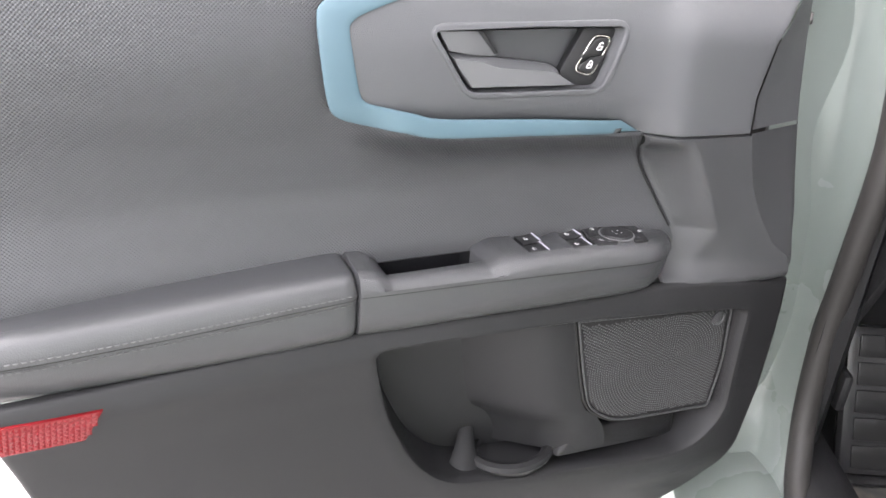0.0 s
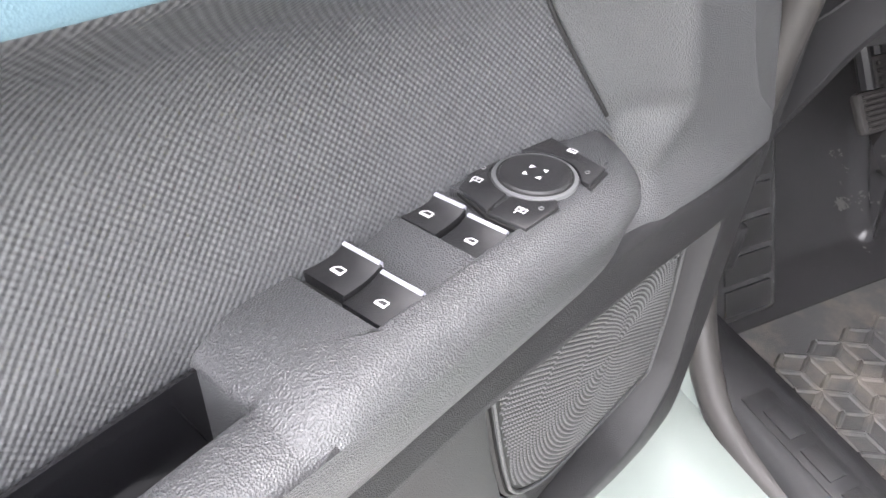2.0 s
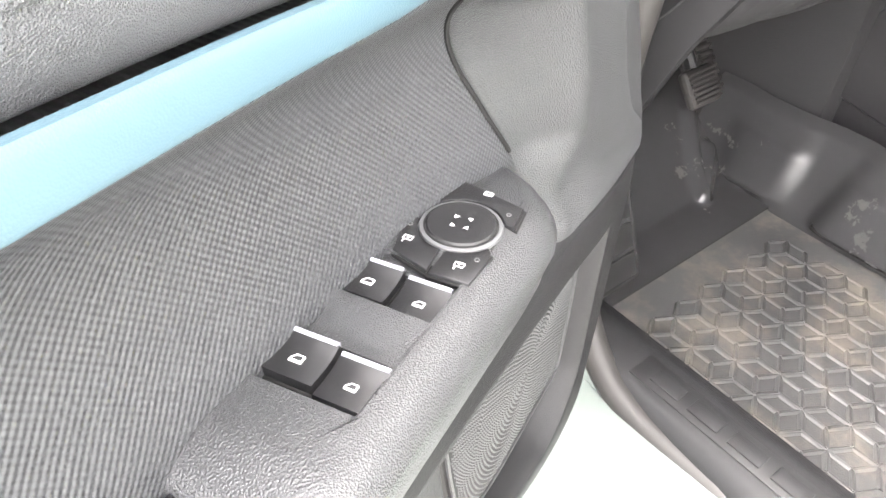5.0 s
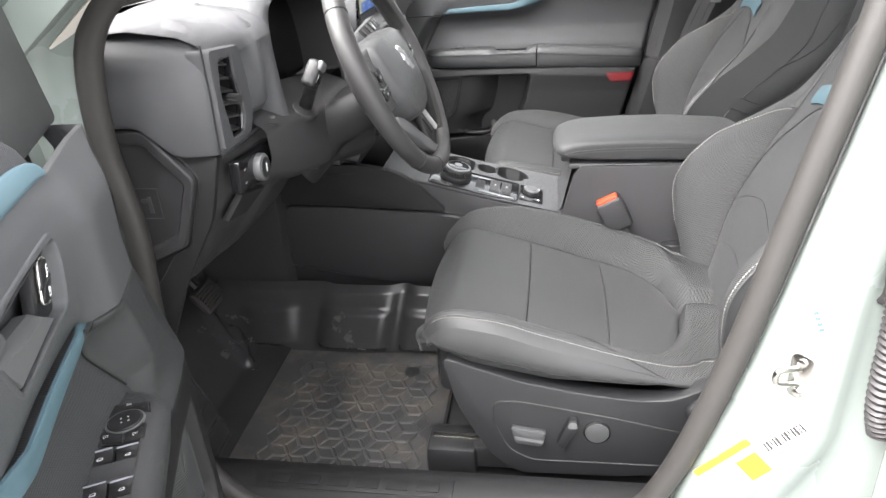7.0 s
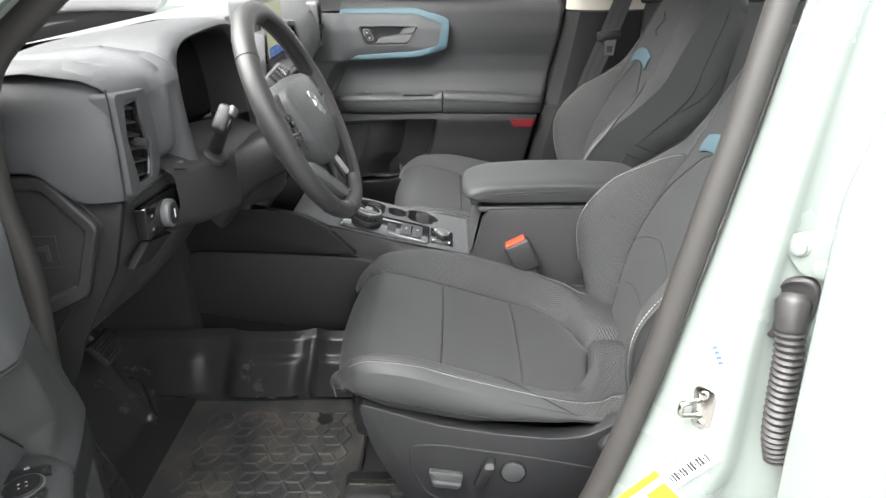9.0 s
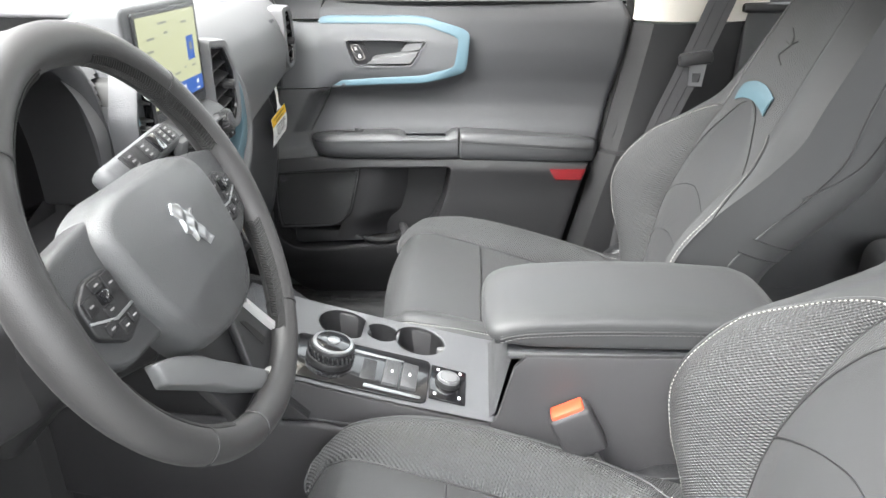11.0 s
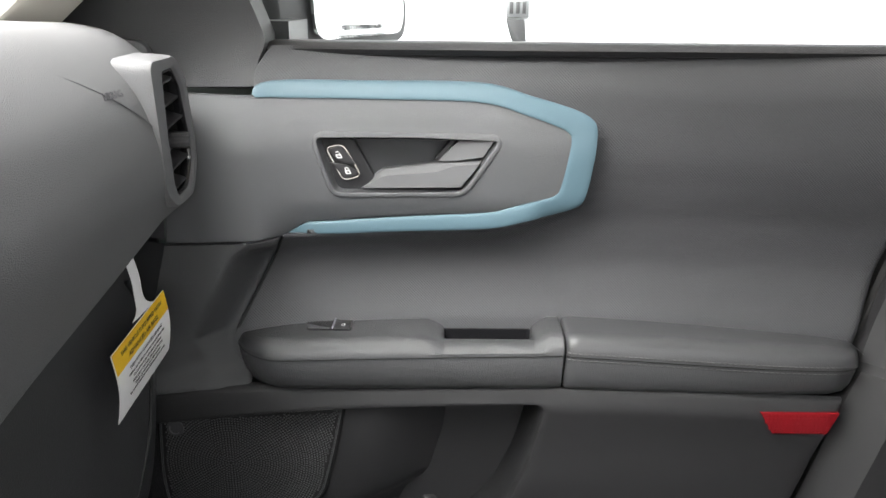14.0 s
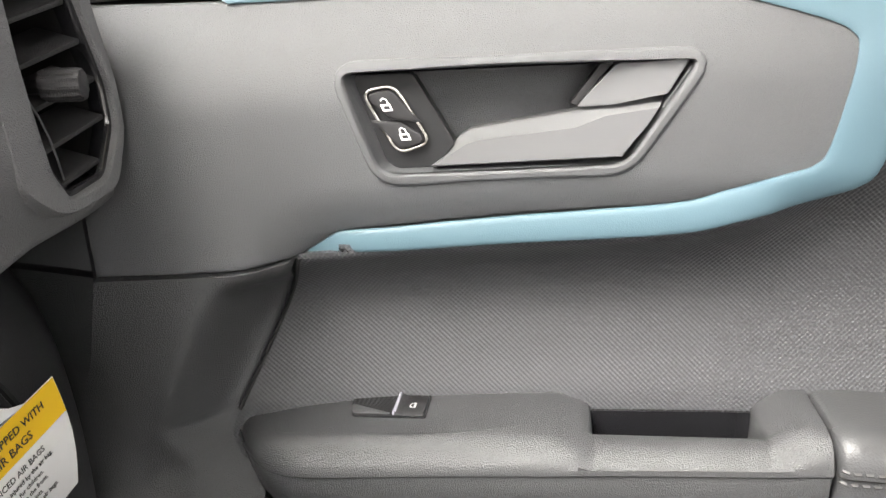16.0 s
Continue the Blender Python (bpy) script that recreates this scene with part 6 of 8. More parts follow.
def build_dash():
    SIDE[0] = 1.0
    d = thing("dashboard", (0, 0.9, 0.75), "dark grey dashboard with vents, cluster and glovebox", "dashboard")
    def pad(x0, x1, n, m, k, holes):
        """A stretch of the upper dash, with openings cut for the vents."""
        bm = loft([spl([V(x, *q) for q in dash_profile(x)[:m]], k) for x in steps(x0, x1, n)], False, False)
        gone = [f for f in bm.faces if f.calc_center_median().y < 0.80 and any(inside(h, f.calc_center_median().x, f.calc_center_median().z) for h in holes)]
        bmesh.ops.delete(bm, geom=gone, context="FACES")
        return bm
    wide = lambda loop: [tuple(q) for q in grow(loop, 0.004)]
    part("upper_pad", pad(0.17, 0.715, 110, 12, 110, [wide(VENT_C[1]), wide(VENT_R[1])]), M_DASH, d, "grey soft-touch dash pad", smooth=60)
    part("centre_top", pad(-0.17, 0.17, 70, 9, 90, [wide(VENT_C[1]), wide(VENT_L[1])]), M_DASH, d, smooth=60)
    # driver's end block: side wall and shoulder, then the strip beside the instrument hood
    plan = spl([V(-0.700, 0.700, 0), V(-0.711, 0.7035, 0), V(-0.718, 0.715, 0), V(-0.723, 0.74, 0), V(-0.727, 0.80, 0), V(-0.724, 0.86, 0), V(-0.705, 0.92, 0)], 30)
    foot = [(0.70, 1.046), (0.757, 1.046), (0.803, 1.086), (0.95, 1.088)]
    rows = []
    for i, p in enumerate(plan):
        q = V(-0.60, 0.80 + 0.004 * i, 0)
        zb = line_at(foot, p.y)
        rows.append([V(*(p.lerp(q, f)).xy, z) for f, z in ((0.08, zb - 0.001), (0.01, zb), (0.0, zb + 0.004), (-0.012, 1.11), (-0.004, 1.145), (0.06, 1.172), (0.18, 1.190), (0.5, 1.200), (1.0, 1.204))])
    # dim copy of the dash skin, its weaker light put into the colour
    part("end_block", loft(rows, False, False), M_DASH_DIM, d, "grey soft-touch dash end", smooth=60)
    part("end_block_top", loft([[V(x, y, z) for y, z in ((0.697, 1.160), (0.700, 1.172), (0.712, 1.184), (0.735, 1.194), (0.80, 1.203), (0.95, 1.19), (1.10, 1.165), (1.26, 1.135))] for x in steps(-0.705, -0.50, 8)], False, False), M_DASH_DIM, d, smooth=60)
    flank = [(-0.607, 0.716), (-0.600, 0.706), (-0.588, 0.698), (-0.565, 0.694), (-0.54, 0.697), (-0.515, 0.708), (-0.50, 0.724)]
    part("hood_flank", loft([[V(x, y + e, z) for x, y in flank] for z, e in ((1.058, 0.06), (1.060, 0.03), (1.066, 0.010), (1.078, 0.002), (1.12, 0.0), (1.16, 0.002), (1.182, 0.012), (1.196, 0.035), (1.204, 0.08))], False, False), M_DASH_DIM, d, "grey soft-touch hood flank", smooth=70)
    part("flank_under", loft([[V(x, y, z) for x, y in ((-0.612, 0.708), (-0.585, 0.722), (-0.55, 0.742), (-0.49, 0.765))] for z in (1.03, 1.07, 1.12)], False, False), M_HARD, d, smooth=60)
    part("block_base", loft([[V(x, y, z) for y, z in ((0.74, 1.0475), (0.703, 1.0465), (0.701, 1.044), (0.703, 1.040))] for x in (-0.712, -0.60, -0.52)], False, False), M_HARD, d)
    part("block_seam", tube([V(-0.7125, 0.7025, 1.185), V(-0.7125, 0.7015, 1.12), V(-0.7135, 0.7025, 1.048)], 0.0012, seg=6), M_DARK, d)
    # airbag seam on the passenger pad
    arc = [(0.323, 1.206), (0.432, 1.203), (0.544, 1.165), (0.62, 1.112), (0.645, 1.05)]
    def on_pad(x, z):
        pr = spl([V(x, *q) for q in dash_profile(x)], 80)
        return min((q for q in pr if q.y < 0.82), key=lambda q: abs(q.z - z) + 0.2 * abs(q.y - 0.72))
    part("airbag_seam", tube(spl([on_pad(x, z) for x, z in arc], 36), 0.0005, seg=6), M_SOFT, d)
    lettering("airbag_mark", "AIRBAG", 0.008, axes_pose(on_pad(0.560, 1.160) + V(0, -0.0016, 0.0008), (1, -0.05, 0), (0, 0.5, 1)), M_DASH_DIM, d)
    # glovebox and lower dash, passenger side
    glove = [(0.765, 1.02), (0.740, 0.985), (0.733, 0.93), (0.738, 0.86), (0.752, 0.78), (0.775, 0.72), (0.83, 0.66), (0.92, 0.62)]
    part("glovebox", loft([spl([V(x, y + (0.05 * max(0, (x - 0.60) / 0.1) ** 2), z) for y, z in glove], 30) for x in steps(0.15, 0.70, 16)], False, False), M_PAD, d, "black leather-grained glovebox door", smooth=60)
    part("glovebox_seam", tube(spl([V(0.60, 0.739, 1.0), V(0.612, 0.732, 0.95), V(0.605, 0.738, 0.86), V(0.58, 0.75, 0.79)], 20), 0.0018, seg=6), M_DARK, d)
    part("dash_end_panel", prism([V(0.712, y, z) for y, z in rounded([(0.752, 1.03), (0.740, 1.19), (1.0, 1.19), (1.05, 0.60), (0.90, 0.58), (0.805, 0.72), (0.775, 0.90)], 0.02)], (0.012, 0, 0), 0.003), M_HARD, d)
    # driver's end: fuse cover and corner
    ends = [(0.900, 1.082), (0.800, 1.082), (0.742, 1.014), (0.775, 0.915), (0.840, 0.884), (0.900, 0.884)]
    part("dash_end_panel", prism([V(-0.712, y, z) for y, z in rounded([(0.708, 1.044), (0.76, 1.044), (0.80, 1.085), (0.98, 1.087), (1.02, 0.60), (0.92, 0.56), (0.80, 0.84), (0.735, 0.95)], 0.008)], (0.012, 0, 0), 0.002), M_LOWER, d)
    fc = part("fuse_cover", loft([[V(x, 0.83 + (q.x - 0.83) * k, 0.985 + (q.y - 0.985) * k) for q in rounded(ends, 0.010)] for x, k in ((-0.7125, 1.0), (-0.720, 0.99), (-0.7225, 0.965), (-0.7215, 0.86), (-0.7205, 0.82), (-0.7140, 0.76), (-0.7130, 0.70), (-0.7130, 0.4), (-0.7130, 0.02))], True, True), M_CONS, d, "black removable end cover", smooth=30)
    part("cover_gap", tube([V(-0.7123, q.x, q.y) for q in rounded(grow(ends, 0.002), 0.010)], 0.0016, True, 6), M_DARK, d)
    for z0, h in ((0.978, 0.022),):
        bm = bmesh.new()
        for a, b, w, e in ((0.829, 0.0, 0.018, 0.0008), (0.829, 0.044, 0.018, 0.0008), (0.846, 0.022, 0.0008, 0.022), (0.812, 0.022, 0.0008, 0.022), (0.826, 0.020, 0.003, 0.012), (0.834, 0.026, 0.005, 0.003)):
            box((-0.7130, a - 0.008, 0.955 + b), (0.002, w * 2, e * 2), 0.0004, bm=bm)
        part("stamped_mark", bm, M_HARD, fc, "raised square mark")
    # driver's lower panel, with light switch
    lowd = [(0.715, 1.045), (0.700, 1.02), (0.704, 0.985), (0.722, 0.945), (0.752, 0.90), (0.80, 0.84), (0.87, 0.80), (0.98, 0.78)]
    part("lower_panel", loft([spl([V(x, y + 0.10 * max(0, (x + 0.34) / 0.3) + (0.035 * max(0, (-x - 0.62) / 0.08) ** 2), z) for y, z in lowd], 30) for x in steps(-0.714, -0.10, 24)], False, False), M_CONS, d, "black lower dash panel", smooth=60)
    sw = part("light_switch_panel", prism([V(x, 0.7045, z) for x, z in rounded([(-0.695, 1.030), (-0.570, 1.026), (-0.570, 0.992), (-0.582, 0.982), (-0.700, 0.986)], 0.006)], (0, -0.015, 0), 0.0015), M_PIANO, d, "gloss black light switch panel")
    kn = part("light_knob", disc(V(-0.638, 0.690, 1.003), (0, -1, 0), 0.0195, 0.013, 0.003, 40), M_GREYP, sw, "ribbed silver light knob")
    part("knob_face", disc(V(-0.638, 0.6785, 1.003), (0, -1, 0), 0.015, 0.003, 0.001, 40), M_DARK, kn)
    part("knob_mark", box((-0.638, 0.6751, 1.003), (0.003, 0.001, 0.012), 0.0004), M_WHITE, kn)
    for x, z in ((-0.680, 1.014), (-0.682, 0.996), (-0.608, 1.016), (-0.594, 1.016), (-0.600, 1.003), (-0.588, 1.003), (-0.604, 0.992)):
        part("switch_sign", box((x, 0.6890, z), (0.005, 0.0006, 0.003), 0.0), M_PALE, sw)
    part("under_dash", loft([[V(x, y, z) for y, z in ((0.82, 0.835), (0.90, 0.80), (1.05, 0.76), (1.22, 0.70))] for x in (-0.71, -0.40, -0.08, 0.40, 0.71)], False, False), M_CARPET, d)
    part("tunnel_cover", box((CX, 1.06, 0.66), (0.30, 0.34, 0.48), 0.02), M_CARPET, d)
    # open cubby under the switch: a thin black slab painted for its shaded inside
    part("cubby", prism([V(-0.668, 0.704, 0.972), V(-0.575, 0.710, 0.950), V(-0.600, 0.738, 0.915), V(-0.690, 0.722, 0.940)], (0, 0.01, 0.004), 0.002), M_INKY, d)
    # cluster hood
    hood_top = [(-0.505, 1.030), (-0.505, 1.12), (-0.494, 1.180), (-0.462, 1.206), (-0.41, 1.214), (-0.312, 1.216), (-0.22, 1.214), (-0.165, 1.202), (-0.132, 1.170), (-0.122, 1.10), (-0.130, 1.03)]
    rim = [V(x, z) for x, z in hood_top]
    rim = spl([V(p.x, p.y, 0) for p in rim], 40)
    cc = V(-0.312, 1.10, 0)
    def hood(k, y, lift):
        return [V(cc.x + (p.x - cc.x) * k, y - 0.05 * (1 - (p.y - 1.03) / 0.21) * 0.4, cc.y + (p.y - cc.y) * k + lift) for p in rim]
    part("cluster_hood", loft([hood(0.845, 0.7265, 0.0), hood(0.87, 0.716, 0.0), hood(0.91, 0.712, 0.0), hood(0.97, 0.718, 0.0), hood(1.0, 0.740, 0.0), hood(1.03, 0.80, -0.004), hood(1.05, 0.95, -0.03)], False, False), M_DASH_DIM, d, "grey instrument hood", smooth=60)
    part("hood_lining", loft([hood(0.846, 0.7260, 0.0), hood(0.838, 0.735, 0.0), hood(0.825, 0.755, -0.002), hood(0.81, 0.800, -0.003)], False, False), M_DARK, d, "dark hood lining", smooth=60)
    face = part("instrument_face", prism([V(cc.x + (p.x - cc.x) * 0.84, 0.772 + 0.10 * (p.y - 1.03), cc.y + (p.y - cc.y) * 0.82 - 0.003) for p in rim], (0, 0.01, 0), 0.0), M_LENS, d, "dark smoked instrument screen")
    dc = V(-0.306, 0.771, 1.088)
    def on_lens(r, a, off=0.0):
        z = dc.z + r * math.sin(radians(a))
        return V(dc.x + r * math.cos(radians(a)), 0.7715 + 0.10 * (z - 1.03) - off, z)
    dl = part("dial_ring", tube([on_lens(0.044, a, 0.001) for a in steps(95, 235, 40)], 0.0016, seg=6), M_DIAL, face, "lit blue dial ring")
    for a in (100, 122, 144, 166, 188, 210, 232):
        part("dial_mark", box(on_lens(0.036, a, 0.001), (0.0050, 0.001, 0.0055), 0.0, Matrix.Rotation(radians(90 - a), 3, "Y")), M_DIALW, dl)
    part("needle", tube([on_lens(0.010, 222, 0.002), on_lens(0.038, 222, 0.002)], [0.0012, 0.0006], seg=6), M_DIALW, dl, "white needle")
    part("dial_spot", disc(on_lens(0.030, 250, 0.001), (0, -1, 0), 0.0022, 0.001, 0.0, 16), M_AMBER, dl)
    part("display_line", box((-0.40, 0.770, 1.052), (0.03, 0.001, 0.004), 0), M_DIAL, face)
    # outer vents, tall six-sided frames
    vent(d, VENT_R, lambda x: 0.7015, (0.643, 1.112), 2.5)
    vent(d, VENT_D, lambda x: 0.699, (-0.659, 1.107), -1)
    vent(d, VENT_C, lambda x: 0.676 - 0.15 * (x - 0.16), (0.166, 1.110), 1)
    vent(d, VENT_L, lambda x: 0.676 + 0.15 * (x + 0.104), (-0.122, 1.110), -1)
    # centre stack
    part("stack_shell", loft([[V(CX + sx * w, y, z) for sx in (-1, -0.97, -0.5, 0, 0.5, 0.97, 1)] for y, z, w in ((0.76, 1.20, 0.085), (0.715, 1.10, 0.092), (0.690, 1.098, 0.094), (0.676, 1.092, 0.096), (0.664, 1.080, 0.098), (0.662, 1.045, 0.100), (0.668, 1.036, 0.110), (0.72, 1.034, 0.110), (0.78, 1.034, 0.11))], False, False), M_DASH, d, "grey centre stack")
    part("screen_housing", prism([V(x, 0.690, z) for x, z in rounded([(-0.092, 1.096), (-0.092, 1.235), (0.127, 1.235), (0.127, 1.096)], 0.012)], (0, 0.050, 0), 0.005, 3), M_SOFT, d, "grey screen housing")
    scr = part("screen_bezel", prism([V(x, 0.6872, z) for x, z in rounded([(-0.0715, 1.1105), (-0.0715, 1.2275), (0.1140, 1.2275), (0.1140, 1.1105)], 0.005)], (0, 0.010, 0), 0.001), M_DARK, d, "black framed touch screen")
    def quad(x0, x1, z0, z1, off=0.0):
        bm = bmesh.new()
        bm.faces.new([bm.verts.new(V(x, 0.6868 - off, z)) for x, z in ((x0, z0), (x1, z0), (x1, z1), (x0, z1))])
        return bm
    lit = part("display", quad(-0.066, 0.1085, 1.1155, 1.2220), M_SCREEN, scr, "lit pale yellow map display")
    part("display_bar", quad(-0.021, 0.1085, 1.1155, 1.1355, 0.0006), M_SCREENB, lit, "blue button bar")
    tile = part("display_tile", quad(0.069, 0.092, 1.158, 1.188, 0.0006), M_SCREENB, lit, "blue map tile")
    part("tile_mark", quad(0.076, 0.085, 1.170, 1.180, 0.0011), M_MAPINK, tile)
    for x in (-0.004, 0.042, 0.086):
        part("display_icon", quad(x, x + 0.007, 1.1255, 1.1305, 0.0011), M_SCREENW, lit)
        part("icon_caption", quad(x - 0.002, x + 0.009, 1.1185, 1.1205, 0.0011), M_SCREENW, lit)
    part("route_number", quad(-0.052, -0.036, 1.158, 1.165, 0.0006), M_SCREENB, lit)
    for x, z, w in ((-0.01, 1.210, 0.026), (0.060, 1.205, 0.018), (-0.045, 1.195, 0.020), (0.004, 1.198, 0.012), (-0.048, 1.181, 0.018), (0.020, 1.146, 0.018), (0.052, 1.150, 0.007), (0.078, 1.149, 0.012), (-0.040, 1.141, 0.012), (-0.055, 1.125, 0.016)):
        part("map_label", quad(x, x + w, z, z + 0.0028, 0.0006), M_MAPINK, lit)
    # control strip under the screen
    cs = part("control_strip", box((CX, 0.662, 1.074), (0.186, 0.014, 0.022), 0.006, Matrix.Rotation(0.25, 3, "X")), M_GREYP, d, "satin grey control strip")
    for x in (-0.034, 0.082):
        k = part("volume_knob", ribbed(V(x, 0.664, 1.070), V(0, -1, 0.25), 0.0150, 0.020), M_DARK, cs, "ribbed black knob")
        part("knob_ring", disc(V(x, 0.6455, 1.0746), (0, -1, 0.25), 0.0115, 0.003, 0.001, 36), M_CONS, k)
    for k in range(5):
        part("strip_key", box((-0.008 + k * 0.018, 0.6545, 1.0755), (0.016, 0.004, 0.014), 0.001, Matrix.Rotation(0.25, 3, "X")), M_DARK, cs)
    st2 = part("climate_strip", box((CX, 0.662, 1.051), (0.192, 0.010, 0.018), 0.003, Matrix.Rotation(0.15, 3, "X")), M_DARK, d, "black climate key strip")
    for k in range(7):
        part("climate_key", box((CX - 0.081 + k * 0.027, 0.6555, 1.052), (0.024, 0.004, 0.012), 0.001), M_PIANO, st2)
        part("key_sign", box((CX - 0.081 + k * 0.027, 0.6532, 1.052), (0.005, 0.0005, 0.0018), 0.0), M_PALE, st2)
    # blue trim round the open tray, and the padded limb outside it
    for sg in (1, -1):
        def side_of(rows):
            return [V(CX + sg * (x - CX), y, z) for x, y, z in rows]
        pa = side_of(((0.203, 0.676, 1.125), (0.205, 0.669, 1.09), (0.194, 0.667, 1.04), (0.155, 0.666, 1.010), (0.136, 0.666, 0.993), (0.100, 0.666, 0.985), (0.060, 0.666, 0.984), (CX, 0.666, 0.984)))
        pb = side_of(((0.207, 0.677, 1.125), (0.219, 0.670, 1.09), (0.217, 0.668, 1.03), (0.180, 0.667, 0.993), (0.157, 0.667, 0.973), (0.104, 0.667, 0.966), (0.060, 0.667, 0.966), (CX, 0.667, 0.966)))
        pc = side_of(((0.216, 0.690, 1.140), (0.243, 0.677, 1.09), (0.244, 0.671, 1.03), (0.208, 0.668, 0.970), (0.160, 0.668, 0.942), (0.100, 0.668, 0.940), (0.060, 0.668, 0.941), (CX, 0.668, 0.942)))
        n = 40
        A, B, C = spl(pa, n), spl(pb, n), spl(pc, n)
        if sg < 0:
            B, C = [V(max(q.x, -0.128), q.y, q.z) for q in B], [V(max(q.x, -0.136), q.y, q.z) for q in C]
            A = [V(max(q.x, -0.118), q.y, q.z) for q in A]
        part("blue_wing", loft([[a + V(0, 0.02, 0), a, a.lerp(b, 0.1) - V(0, 0.0012, 0), a.lerp(b, 0.5) - V(0, 0.0016, 0), a.lerp(b, 0.9) - V(0, 0.0012, 0), b, b + V(0, 0.02, 0)] for a, b in zip(A, B)], True, True), M_BLUE, d, "pale blue tray surround")
        part("padded_limb", loft([[b, b.lerp(c, 0.15) - V(0, 0.005, 0), b.lerp(c, 0.5) - V(0, 0.007, 0), b.lerp(c, 0.85) - V(0, 0.003, 0), c + V(0, 0.004, 0), c + V(0, 0.03, 0), c + V(0, 0.09 if sg > 0 else 0.04, 0)] for b, c in zip(B, C)], False, False), M_DASH, d, smooth=60)
        k = part("climate_dial", ribbed(V(CX + sg * 0.082, 0.680, 0.892), V(0, -1, 0.3), 0.0235, 0.030), M_DARK, d, "ribbed black climate dial")
        part("dial_ring", disc(V(CX + sg * 0.082, 0.6500, 0.901), (0, -1, 0.3), 0.0215, 0.003, 0.001, 40), M_GREYP, k)
        part("dial_face", disc(V(CX + sg * 0.082, 0.6478, 0.9017), (0, -1, 0.3), 0.017, 0.003, 0.001, 40), M_PIANO, k)
        for dx, dz, mm in ((-0.018, 0.010, M_AMBER), (0.0, -0.008, M_SCREENB), (0.014, -0.014, M_AMBER)):
            part("lit_mark", box((CX + sg * 0.082 + dx, 0.6455, 0.902 + dz), (0.008, 0.002, 0.004), 0.0), mm, k)
    part("stack_foot", loft([[V(CX + sx * 0.125, y, z) for sx in (-1, -0.97, 0, 0.97, 1)] for y, z in ((0.70, 0.945), (0.682, 0.935), (0.690, 0.86), (0.72, 0.80), (0.80, 0.79))], False, False), M_HARD, d)
    part("stack_tray", box((CX, 0.74, 0.975), (0.27, 0.15, 0.010), 0.004), M_DARK, d)
    part("tray_back", box((CX, 0.80, 1.00), (0.27, 0.02, 0.12), 0.004), M_DARK, d)
    return d


def vent(d, shape, y, knob, sg):
    """A tall vent: framed opening with a gloss rim, dark duct, slats and a ribbed thumb knob."""
    o, i = rounded(shape[0], 0.010), rounded(shape[1], 0.005)
    at = lambda x, z, dr=0.0: V(x, y(x) - 0.004 + dr, z)
    # passenger-side frames take the lit skin tone, driver-side ones the dim tone
    fr = part("air_vent", collar(o, i, at, 5, 90, 0.030, 0.004, 0.003), M_DASH if knob[0] > 0 else M_DASH_DIM, d, "grey framed tall air vent")
    part("vent_rim", collar(grow(i, 0.0012), grow(i, -0.0032), lambda x, z, dr=0.0: at(x, z, dr + 0.003), 2, 80, 0.002, 0.008, 0.0015), M_PIANO, fr, "gloss black rim")
    back = grow(i, -0.001)
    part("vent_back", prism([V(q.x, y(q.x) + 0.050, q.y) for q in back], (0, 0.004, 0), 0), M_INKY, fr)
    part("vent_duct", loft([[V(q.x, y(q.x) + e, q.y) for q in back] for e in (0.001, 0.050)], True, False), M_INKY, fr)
    zs = [q.y for q in i]
    lo, hi = min(zs), max(zs)
    n = 6
    for k in range(n):
        z = lo + (hi - lo) * (k + 0.55) / n
        xs = []
        for a, b in zip(i, i[1:] + i[:1]):
            if (a.y > z) != (b.y > z):
                xs.append(a.x + (b.x - a.x) * (z - a.y) / (b.y - a.y))
        x0, x1 = min(xs) + 0.003, max(xs) - 0.003
        xm = (x0 + x1) / 2
        part("slat", box((xm, y(xm) + 0.012, z), (x1 - x0, 0.022, 0.0028), 0.001, Matrix.Rotation(0.30, 3, "X") @ Matrix.Rotation(-0.20 * min(sg, 1), 3, "Y")), M_CONS, fr)
    p = V(knob[0], y(knob[0]) - 0.004, knob[1])
    kb = part("vent_knob", ribbed(p + V(0, 0.008, 0), V(0.12 * sg, -1, -0.05), 0.0072, 0.017, 10), M_CONS, fr, "ribbed grey vent knob")
    part("knob_stem", tube([p + V(0, 0.004, 0), p + V(0, 0.03, 0)], 0.004, seg=8), M_DARK, kb)


